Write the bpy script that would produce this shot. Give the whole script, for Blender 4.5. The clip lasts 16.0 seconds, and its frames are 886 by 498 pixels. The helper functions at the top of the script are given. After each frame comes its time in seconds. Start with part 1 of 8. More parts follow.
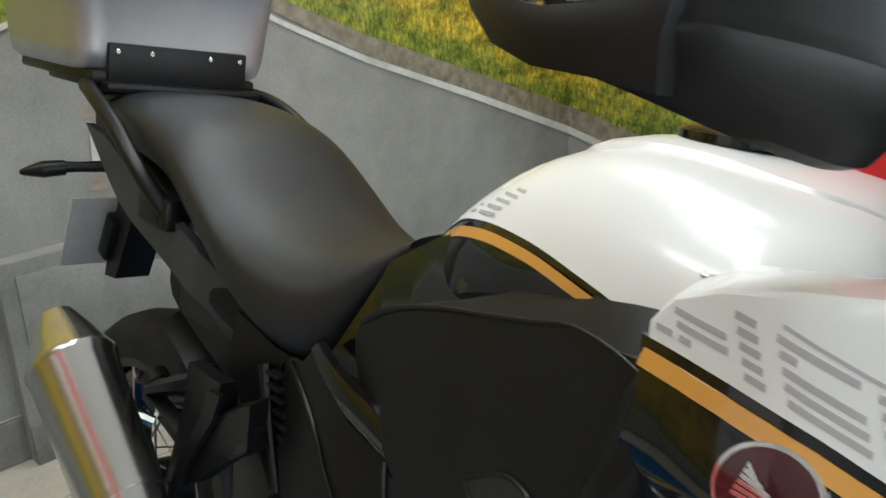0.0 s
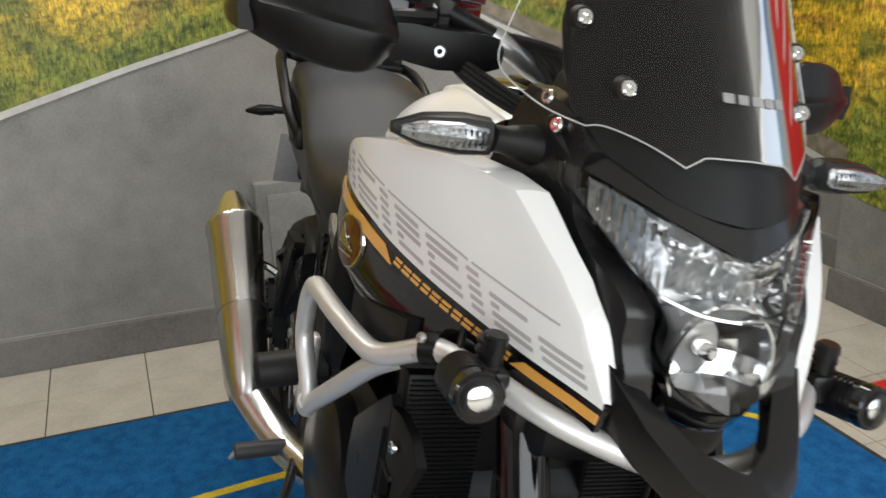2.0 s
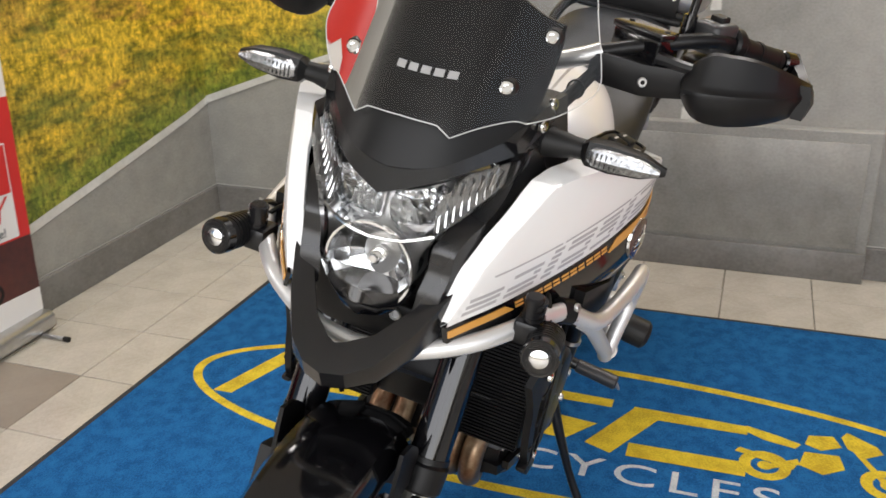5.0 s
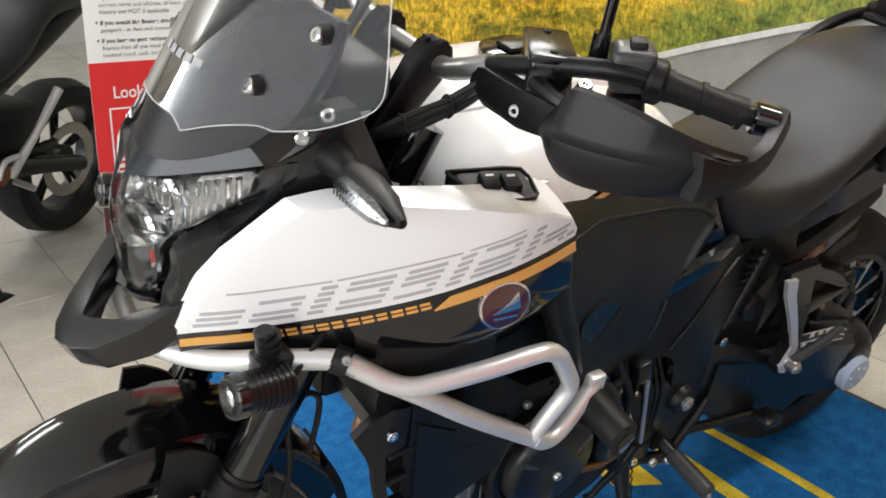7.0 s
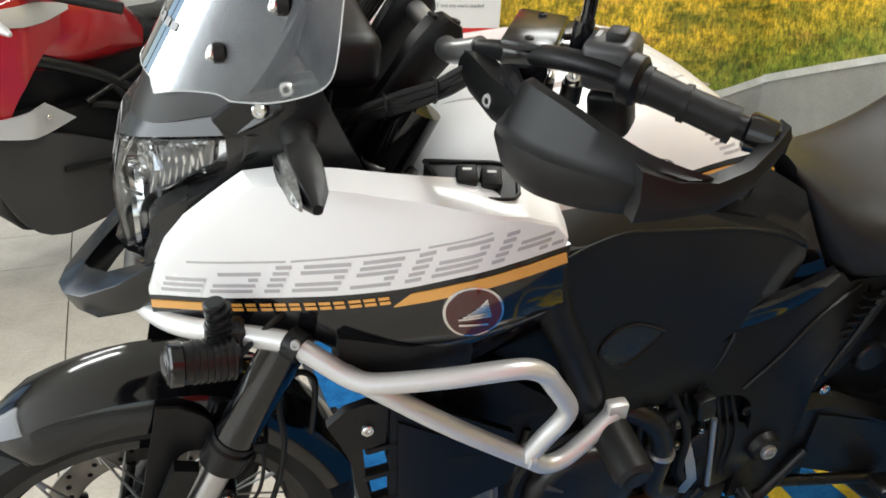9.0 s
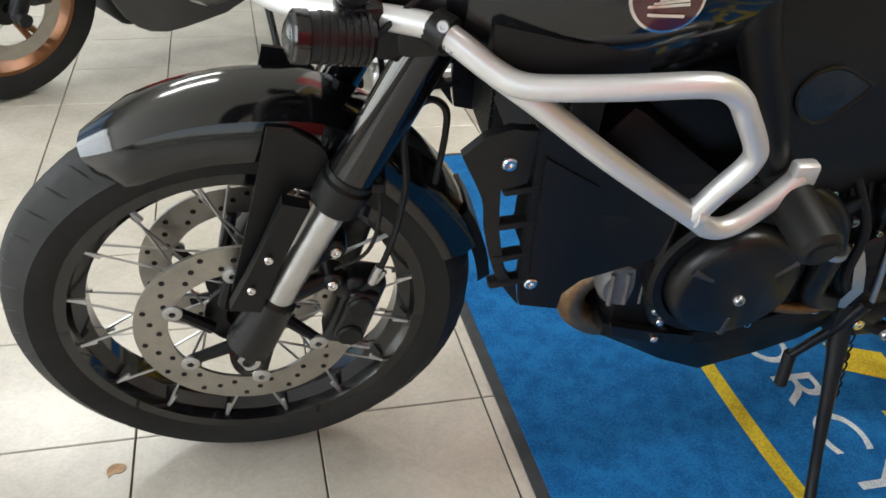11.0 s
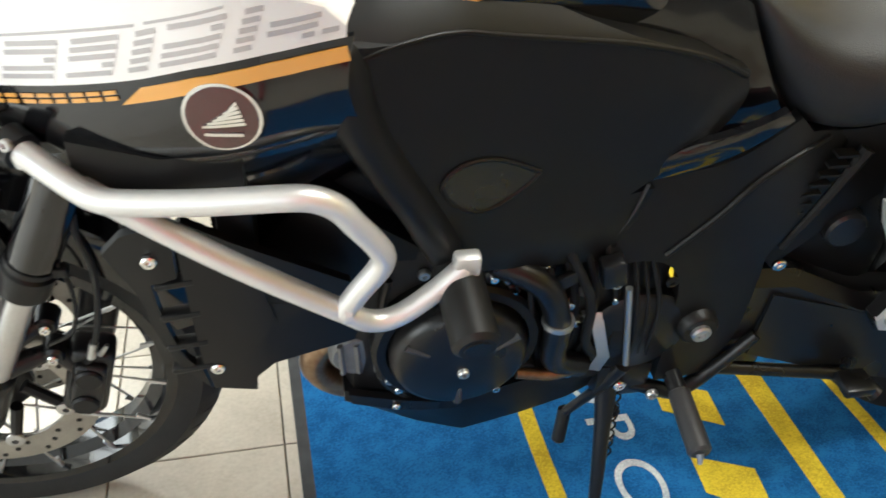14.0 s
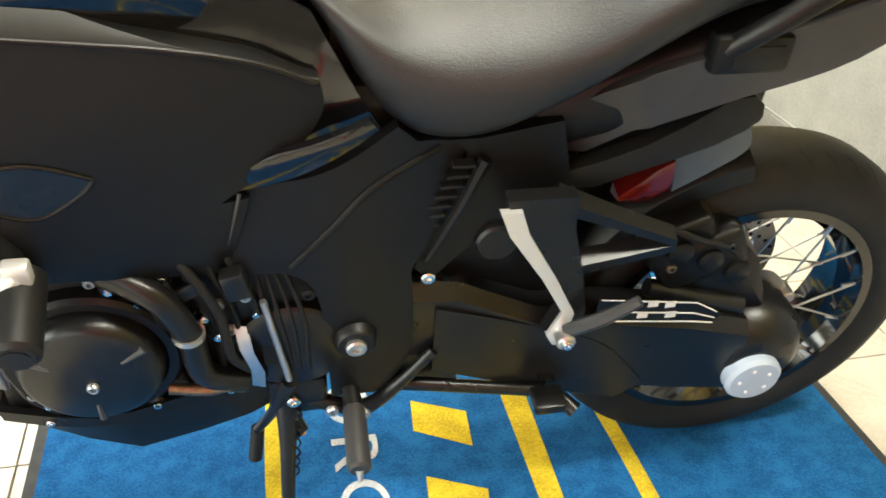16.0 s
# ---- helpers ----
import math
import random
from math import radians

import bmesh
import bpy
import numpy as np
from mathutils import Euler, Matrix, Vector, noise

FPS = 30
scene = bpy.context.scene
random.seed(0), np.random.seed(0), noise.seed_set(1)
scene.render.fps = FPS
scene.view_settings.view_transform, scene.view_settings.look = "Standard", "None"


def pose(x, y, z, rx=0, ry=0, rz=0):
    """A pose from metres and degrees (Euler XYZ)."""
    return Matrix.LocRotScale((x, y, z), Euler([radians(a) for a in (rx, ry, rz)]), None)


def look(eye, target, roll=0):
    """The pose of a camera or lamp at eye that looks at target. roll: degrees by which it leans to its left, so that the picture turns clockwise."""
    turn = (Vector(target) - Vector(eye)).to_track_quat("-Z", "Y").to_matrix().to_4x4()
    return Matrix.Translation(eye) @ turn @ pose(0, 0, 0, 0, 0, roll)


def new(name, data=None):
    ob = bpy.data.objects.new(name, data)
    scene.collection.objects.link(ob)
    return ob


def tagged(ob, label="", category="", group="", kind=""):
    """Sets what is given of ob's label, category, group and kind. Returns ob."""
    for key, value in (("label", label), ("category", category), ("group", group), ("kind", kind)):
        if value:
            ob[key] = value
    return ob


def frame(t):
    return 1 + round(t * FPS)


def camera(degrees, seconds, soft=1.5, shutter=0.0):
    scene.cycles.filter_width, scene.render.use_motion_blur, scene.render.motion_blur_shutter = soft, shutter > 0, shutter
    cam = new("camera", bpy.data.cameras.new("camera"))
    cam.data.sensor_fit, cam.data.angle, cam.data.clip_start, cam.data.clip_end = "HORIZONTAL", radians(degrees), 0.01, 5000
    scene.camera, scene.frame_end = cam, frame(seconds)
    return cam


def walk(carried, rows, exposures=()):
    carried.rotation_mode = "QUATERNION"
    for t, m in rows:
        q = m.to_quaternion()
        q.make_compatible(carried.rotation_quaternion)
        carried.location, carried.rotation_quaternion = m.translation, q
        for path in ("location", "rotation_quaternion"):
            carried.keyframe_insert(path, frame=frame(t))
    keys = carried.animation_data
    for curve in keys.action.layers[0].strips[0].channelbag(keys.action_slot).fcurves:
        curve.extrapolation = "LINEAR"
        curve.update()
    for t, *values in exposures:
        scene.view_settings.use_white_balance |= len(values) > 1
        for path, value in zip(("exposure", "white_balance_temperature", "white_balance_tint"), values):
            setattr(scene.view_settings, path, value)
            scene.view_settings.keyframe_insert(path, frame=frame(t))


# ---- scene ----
cam = camera(52.5, 16.0, soft=1.6, shutter=0.3)
PATH = [
    (0, (0.598, -0.584, 1.305), (-0.761, 0.711, 0.615), -1.9),
    (0.5, (0.76, -0.607, 1.305), (-0.656, 0.632, 0.627), -1.5),
    (1, (0.939, -0.579, 1.314), (-0.587, 0.53, 0.653), -1.4),
    (1.5, (1.137, -0.473, 1.32), (-0.546, 0.383, 0.66), -2.2),
    (1.7, (1.246, -0.396, 1.294), (-0.545, 0.252, 0.685), -1.7),
    (2, (1.386, -0.392, 1.31), (-0.392, 0.259, 0.666), -2.0),
    (2.5, (1.587, -0.327, 1.332), (-0.234, 0.209, 0.703), -1.8),
    (3, (1.735, -0.221, 1.345), (-0.111, 0.237, 0.725), -1.7),
    (3.2, (1.786, -0.159, 1.356), (-0.067, 0.251, 0.727), -1.6),
    (5.3, (1.635, 0.658, 1.356), (-0.057, -0.099, 0.604), -0.9),
    (5.5, (1.566, 0.729, 1.354), (-0.093, -0.096, 0.601), -0.7),
    (6, (1.408, 0.884, 1.359), (-0.161, -0.098, 0.603), -0.3),
    (6.5, (1.249, 1.074, 1.355), (-0.062, -0.227, 0.587), -0.1),
    (7, (1.045, 1.122, 1.335), (-0.046, -0.368, 0.568), 0.3),
    (7.5, (0.902, 1.143, 1.34), (-0.034, -0.439, 0.551), 1.2),
    (8, (0.794, 1.194, 1.337), (0.047, -0.486, 0.55), 1.0),
    (8.5, (0.765, 1.206, 1.336), (0.115, -0.51, 0.541), 1.2),
    (9, (0.751, 1.197, 1.322), (0.128, -0.524, 0.516), 0.9),
    (9.5, (0.759, 1.156, 1.232), (0.143, -0.555, 0.398), 1.7),
    (10, (0.789, 1.121, 1.114), (0.233, -0.598, 0.256), 2.4),
    (10.2, (0.803, 1.108, 1.075), (0.273, -0.597, 0.174), 2.6),
    (12.3, (0.691, 1.143, 1.13), (0.379, -0.498, 0.029), 2.4),
    (12.5, (0.658, 1.165, 1.151), (0.35, -0.475, 0.047), 2.3),
    (13, (0.592, 1.191, 1.176), (0.285, -0.448, 0.07), 2.0),
    (13.5, (0.501, 1.159, 1.184), (0.186, -0.483, 0.087), 1.8),
    (14, (0.403, 1.106, 1.188), (0.015, -0.528, 0.102), 1.9),
    (14.5, (0.287, 1.086, 1.178), (-0.125, -0.551, 0.105), 1.9),
    (15, (0.164, 1.119, 1.182), (-0.253, -0.535, 0.138), 1.8),
    (15.5, (0.035, 1.164, 1.18), (-0.355, -0.503, 0.145), 1.7),
    (16, (-0.06, 1.211, 1.175), (-0.456, -0.458, 0.147), 1.7),
]
EXPOSURE = [(0, -0.38, 6150, 3), (0.5, -0.58, 6150, 3), (1.5, -0.44, 6300, 6), (2.3, -0.53, 6750, 11), (3.0, -0.48, 6900, 12), (5.5, -0.24, 6700, 15), (6.1, -0.24, 6650, 18), (6.5, 0.04, 6600, 12), (7.0, -0.02, 6550, 11), (8.0, -0.06, 6450, 8),
            (10.2, 0.08, 6450, 7), (12.4, 0.12, 6500, 7), (13.5, 0.42, 6500, 6), (14.5, 0.69, 6750, 1), (15.2, 1.2, 7000, 0), (16, 1.30, 7300, 2)]
walk(cam, [(t, look(eye, target, roll)) for t, eye, target, roll in PATH], EXPOSURE)

# ---- world, sun and lamps ----
world = bpy.data.worlds.new("sky")
scene.world = world
world.use_nodes = True
wn = world.node_tree.nodes
sky = wn.new("ShaderNodeTexSky")
sky.sky_type, sky.sun_disc = "NISHITA", False
sky.sun_elevation, sky.sun_rotation = radians(50), radians(90)
world.node_tree.links.new(sky.outputs[0], wn["Background"].inputs[0])
wn["Background"].inputs[1].default_value = 0.12


def lamp(name, kind, m, power, size=1.0, size_y=None, colour=(1, 1, 1)):
    data = bpy.data.lights.new(name, kind)
    data.energy, data.color = power, colour
    if kind == "AREA":
        data.shape, data.size, data.size_y = "RECTANGLE", size, size_y or size
    ob = new(name, data)
    ob.matrix_world = m
    return ob


sun = lamp("sun", "SUN", look((4.6, -0.4, 5.6), (1.4, -0.1, 0.9)), 3.0, colour=(1.0, 0.95, 0.87))
sun.data.angle = radians(0.5)
# daylight in the shop window, and the tube lamps under the ceiling
lamp("window_daylight", "AREA", look((4.42, 0.2, 1.75), (-2, 0.1, 0.9)), 225, 6.4, 2.3, (0.95, 0.98, 1.0))

# added fill that brightens the left side; no window is known there
lamp("side_window_daylight", "AREA", look((2.4, 4.30, 1.75), (0.0, 0.4, 0.9)), 24, 3.4, 2.3, (0.95, 0.98, 1.0))

# ---- materials ----


def material(name, colour, rough=0.5, metal=0.0, vary=0.0, scale=20.0, bump=0.0, bump_scale=200.0, coat=0.0, colour2=None, spec=0.5, grain=0.0, grain_scale=350.0):
    """A procedural surface: two scales of variation in colour and roughness, and a fine relief."""
    m = bpy.data.materials.new(name)
    m.use_nodes = True
    n, l = m.node_tree.nodes, m.node_tree.links
    b = n["Principled BSDF"]
    b.inputs["Metallic"].default_value = metal
    b.inputs["Coat Weight"].default_value = coat
    b.inputs["Coat Roughness"].default_value = 0.04
    b.inputs["Specular IOR Level"].default_value = spec
    tc = n.new("ShaderNodeTexCoord")
    big, fine = n.new("ShaderNodeTexNoise"), n.new("ShaderNodeTexNoise")
    big.inputs["Scale"].default_value, fine.inputs["Scale"].default_value = scale, scale * 9
    big.inputs["Detail"].default_value = 5
    l.new(tc.outputs["Object"], big.inputs["Vector"])
    l.new(tc.outputs["Object"], fine.inputs["Vector"])
    mixn = n.new("ShaderNodeMath")
    mixn.operation = "MULTIPLY_ADD"
    l.new(fine.outputs[0], mixn.inputs[0])
    mixn.inputs[1].default_value = 0.4
    l.new(big.outputs[0], mixn.inputs[2])
    if grain:
        speck, add = n.new("ShaderNodeTexNoise"), n.new("ShaderNodeMath")
        speck.inputs["Scale"].default_value, speck.inputs["Detail"].default_value = grain_scale, 4
        l.new(tc.outputs["Object"], speck.inputs["Vector"])
        add.operation = "MULTIPLY_ADD"
        add.inputs[1].default_value = grain
        l.new(speck.outputs[0], add.inputs[0])
        less = n.new("ShaderNodeMath")
        less.operation = "SUBTRACT"
        less.inputs[1].default_value = grain * 0.5
        l.new(mixn.outputs[0], less.inputs[0])
        l.new(less.outputs[0], add.inputs[2])
        mixn = add
    ramp = n.new("ShaderNodeMix")
    ramp.data_type = "RGBA"
    c2 = colour2 or tuple(max(0.0, c * (1 - vary)) for c in colour)
    ramp.inputs[6].default_value = (*colour, 1)
    ramp.inputs[7].default_value = (*c2, 1)
    shift = n.new("ShaderNodeMapRange")
    shift.inputs[1].default_value, shift.inputs[2].default_value = 0.5, 0.95
    l.new(mixn.outputs[0], shift.inputs[0])
    l.new(shift.outputs[0], ramp.inputs[0])
    l.new(ramp.outputs[2], b.inputs["Base Color"])
    rr = n.new("ShaderNodeMapRange")
    rr.inputs[3].default_value, rr.inputs[4].default_value = max(0.02, rough * 0.85), min(1, rough * 1.2)
    l.new(big.outputs[0], rr.inputs[0])
    l.new(rr.outputs[0], b.inputs["Roughness"])
    if bump:
        bt, bn = n.new("ShaderNodeTexNoise"), n.new("ShaderNodeBump")
        bt.inputs["Scale"].default_value = bump_scale
        l.new(tc.outputs["Object"], bt.inputs["Vector"])
        l.new(bt.outputs[0], bn.inputs["Height"])
        bn.inputs["Strength"].default_value, bn.inputs["Distance"].default_value = bump, 0.002
        l.new(bn.outputs[0], b.inputs["Normal"])
    return m


def glass(name, tint=(1, 1, 1), rough=0.0, ior=1.45):
    """A thin clear sheet: mostly see-through, with a mirror's gloss at a slant."""
    m = bpy.data.materials.new(name)
    m.use_nodes = True
    n, l = m.node_tree.nodes, m.node_tree.links
    n.remove(n["Principled BSDF"])
    t, g, mx, fr = n.new("ShaderNodeBsdfTransparent"), n.new("ShaderNodeBsdfGlossy"), n.new("ShaderNodeMixShader"), n.new("ShaderNodeFresnel")
    t.inputs[0].default_value = (*tint, 1)
    g.inputs["Roughness"].default_value = rough
    fr.inputs[0].default_value = ior
    l.new(fr.outputs[0], mx.inputs[0])
    l.new(t.outputs[0], mx.inputs[1])
    l.new(g.outputs[0], mx.inputs[2])
    l.new(mx.outputs[0], n["Material Output"].inputs[0])
    return m


def glow(name, colour, strength):
    m = bpy.data.materials.new(name)
    m.use_nodes = True
    b = m.node_tree.nodes["Principled BSDF"]
    b.inputs["Base Color"].default_value = (*colour, 1)
    b.inputs["Emission Color"].default_value = (*colour, 1)
    b.inputs["Emission Strength"].default_value = strength
    return m


WHITE = material("white_gloss_paint", (0.80, 0.80, 0.80), 0.26, vary=0.03, scale=3, coat=0.4)
BLACK = material("black_gloss_paint", (0.005, 0.005, 0.006), 0.10, vary=0.2, scale=4, coat=0.25)
MATT = material("matt_black_plastic", (0.0050, 0.0050, 0.0056), 0.40, vary=0.3, scale=6, bump=0.03, bump_scale=900, spec=0.28)
DARK = material("dark_engine_metal", (0.008, 0.008, 0.009), 0.38, metal=0.2, vary=0.3, scale=25, bump=0.1, bump_scale=300, spec=0.3)
CASE = material("black_engine_case", (0.010, 0.010, 0.011), 0.28, metal=0.15, vary=0.25, scale=14, bump=0.06, bump_scale=500, spec=0.4)
VINYL = material("black_seat_vinyl", (0.0125, 0.0138, 0.0165), 0.42, vary=0.30, scale=8, bump=0.30, bump_scale=600, spec=0.42)
RUBBER = material("tyre_rubber", (0.015, 0.015, 0.015), 0.66, vary=0.3, scale=15, bump=0.15, bump_scale=260, spec=0.3)
SOFT = material("black_rubber", (0.008, 0.008, 0.008), 0.5, vary=0.2, scale=30, spec=0.3)
SATIN = material("satin_silver_paint", (0.72, 0.72, 0.72), 0.36, metal=0.6, vary=0.06, scale=12, bump=0.04, bump_scale=500)
STEEL = material("polished_steel", (0.60, 0.60, 0.60), 0.24, metal=1.0, vary=0.10, scale=7, bump=0.03, bump_scale=60)
ALLOY = material("bare_alloy", (0.55, 0.55, 0.55), 0.32, metal=0.9, vary=0.15, scale=30)
CHROME = material("bright_bolt_chrome", (0.75, 0.75, 0.74), 0.12, metal=1.0, vary=0.05, scale=60)
ENGINEGREY = material("bare_cast_engine_metal", (0.22, 0.22, 0.22), 0.45, metal=0.6, vary=0.3, scale=30, bump=0.1, bump_scale=260)
BURNT = material("heat_stained_pipe", (0.30, 0.22, 0.14), 0.36, metal=0.85, scale=16, colour2=(0.16, 0.07, 0.035), bump=0.08, bump_scale=220)
GOLD = material("gold_stripe", (0.62, 0.30, 0.065), 0.22, vary=0.06, scale=6, coat=0.6)
GREYG = material("grey_graphic_print", (0.46, 0.45, 0.46), 0.24, vary=0.10, scale=14, coat=0.6)
RED = material("red_gloss_paint", (0.42, 0.012, 0.018), 0.2, vary=0.15, scale=5, coat=0.6)
REDPLAIN = material("red_lens", (0.12, 0.008, 0.007), 0.2, vary=0.2, scale=30, coat=0.4)
BADGE = material("badge_dark_red", (0.060, 0.005, 0.007), 0.15, vary=0.3, scale=30, coat=0.8)
TINT = material("smoked_dash_plate", (0.006, 0.006, 0.0065), 0.36, vary=0.12, scale=5, spec=0.25)
WORDGREY = material("pale_grey_print", (0.34, 0.34, 0.34), 0.45, vary=0.15, scale=60)
SCREEN = glass("clear_windscreen", (0.92, 0.92, 0.92), 0.008, 1.30)
CLEAR = glass("lamp_glass", (0.97, 0.97, 0.97))
EDGE = material("polished_screen_edge", (0.50, 0.51, 0.51), 0.2, vary=0.05, scale=40)
DIMMIRROR = material("ribbed_side_reflector", (0.42, 0.43, 0.44), 0.24, metal=1.0, vary=0.55, scale=130, bump=0.15, bump_scale=160)
MIRROR = material("lamp_reflector", (0.90, 0.91, 0.92), 0.15, metal=1.0, vary=0.04, scale=40, bump=0.05, bump_scale=90)
BOXALU = material("brushed_box_alloy", (0.52, 0.52, 0.54), 0.36, metal=0.85, vary=0.10, scale=9, bump=0.05, bump_scale=300)
LCD = material("bluish_reservoir_cap", (0.03, 0.04, 0.06), 0.12, vary=0.2, scale=20, coat=0.5)
AMBER = material("amber_bulb", (0.42, 0.30, 0.22), 0.2, vary=0.2, scale=50)
LENSBACK = material("ribbed_lens_back", (0.42, 0.43, 0.44), 0.22, metal=0.9, vary=0.6, scale=160, bump=0.2, bump_scale=300)
BRONZE = material("bronze_wheel_paint", (0.22, 0.09, 0.035), 0.35, metal=0.6, vary=0.2, scale=12)
GREYP = material("grey_plastic", (0.035, 0.035, 0.037), 0.40, vary=0.2, scale=8)
DISC = material("brushed_disc_steel", (0.42, 0.40, 0.37), 0.30, metal=1.0, vary=0.2, scale=25, bump=0.05, bump_scale=500)
HUBCAP = material("milky_blue_hub_cap", (0.42, 0.50, 0.62), 0.4, vary=0.1, scale=20)
BEAK = material("semi_gloss_black_plastic", (0.007, 0.007, 0.008), 0.20, vary=0.25, scale=10, bump=0.03, bump_scale=500, spec=0.55)
COWL = material("satin_black_cowl", (0.007, 0.007, 0.008), 0.26, vary=0.2, scale=6, bump=0.02, bump_scale=700, spec=0.55)
FORKTUBE = material("black_fork_tube", (0.004, 0.004, 0.005), 0.05, vary=0.2, scale=20, spec=0.6)
PLATEBACK = material("dull_plate_back", (0.50, 0.50, 0.50), 0.45, scale=14, colour2=(0.36, 0.36, 0.36), metal=0.1)
FLANK = material("blue_grey_plastic", (0.075, 0.095, 0.115), 0.30, vary=0.25, scale=12)
PLATE = material("white_plate", (0.72, 0.72, 0.70), 0.35, vary=0.05, scale=10)

TILE = material("beige_floor_tile", (0.56, 0.525, 0.455), 0.22, scale=7, colour2=(0.44, 0.405, 0.345), grain=0.5, grain_scale=140, bump=0.05, bump_scale=40)
TILEDARK = material("brown_grey_floor_tile", (0.33, 0.285, 0.235), 0.28, scale=7, colour2=(0.27, 0.235, 0.195), bump=0.05, bump_scale=40)
GROUT = material("dirty_grout", (0.12, 0.105, 0.085), 0.8, vary=0.4, scale=18)
CARPET = material("blue_carpet", (0.016, 0.150, 0.39), 0.95, scale=26, colour2=(0.008, 0.080, 0.23), grain=1.2, grain_scale=260, bump=0.9, bump_scale=900, spec=0.1)
MATEDGE = material("black_mat_rubber", (0.03, 0.033, 0.036), 0.7, vary=0.3, scale=30)
YELLOW = material("yellow_carpet_print", (0.78, 0.60, 0.05), 0.95, scale=18, colour2=(0.48, 0.34, 0.03), grain=1.0, grain_scale=260, bump=0.9, bump_scale=900, spec=0.1)
WHITEC = material("white_carpet_print", (0.66, 0.71, 0.72), 0.95, scale=18, colour2=(0.36, 0.42, 0.48), grain=1.0, grain_scale=260, bump=0.9, bump_scale=900, spec=0.1)
ROAD = material("printed_road", (0.325, 0.322, 0.300), 0.36, scale=1.3, colour2=(0.185, 0.184, 0.172), bump=0.16, bump_scale=24, grain=0.45, grain_scale=120)
LINE = material("printed_white_line", (0.66, 0.66, 0.63), 0.45, scale=6, colour2=(0.45, 0.45, 0.42))
VERGE = material("printed_stony_verge", (0.30, 0.26, 0.20), 0.5, scale=26, colour2=(0.13, 0.11, 0.075))
WORN = material("worn_print_backing", (0.36, 0.29, 0.22), 0.6, scale=30, colour2=(0.26, 0.20, 0.15))
WALLP = material("plain_wall_paint", (0.55, 0.54, 0.51), 0.6, vary=0.08, scale=3)
SKIRT = material("grey_skirting", (0.20, 0.195, 0.185), 0.45, scale=3, colour2=(0.12, 0.115, 0.105), grain=0.6, grain_scale=90)
CEIL = material("white_ceiling", (0.72, 0.72, 0.70), 0.8, vary=0.05, scale=2)
PAPER = material("white_print_paper", (0.74, 0.73, 0.72), 0.4, vary=0.03, scale=4)
REDPRINT = material("red_print", (0.60, 0.030, 0.028), 0.35, vary=0.06, scale=3)
REDSTEEL = material("red_painted_steel", (0.62, 0.018, 0.016), 0.30, vary=0.12, scale=14, bump=0.03, bump_scale=300)
INK = material("grey_ink", (0.14, 0.14, 0.15), 0.5, vary=0.1, scale=30)
DUSK = material("printed_dusk_photo", (0.10, 0.025, 0.020), 0.4, scale=5, colour2=(0.035, 0.014, 0.016))
BLUEP = material("blue_print", (0.05, 0.07, 0.28), 0.4, vary=0.1, scale=10)
LAMPGLOW = glow("lamp_diffuser_glow", (1.0, 0.98, 0.94), 2.0)


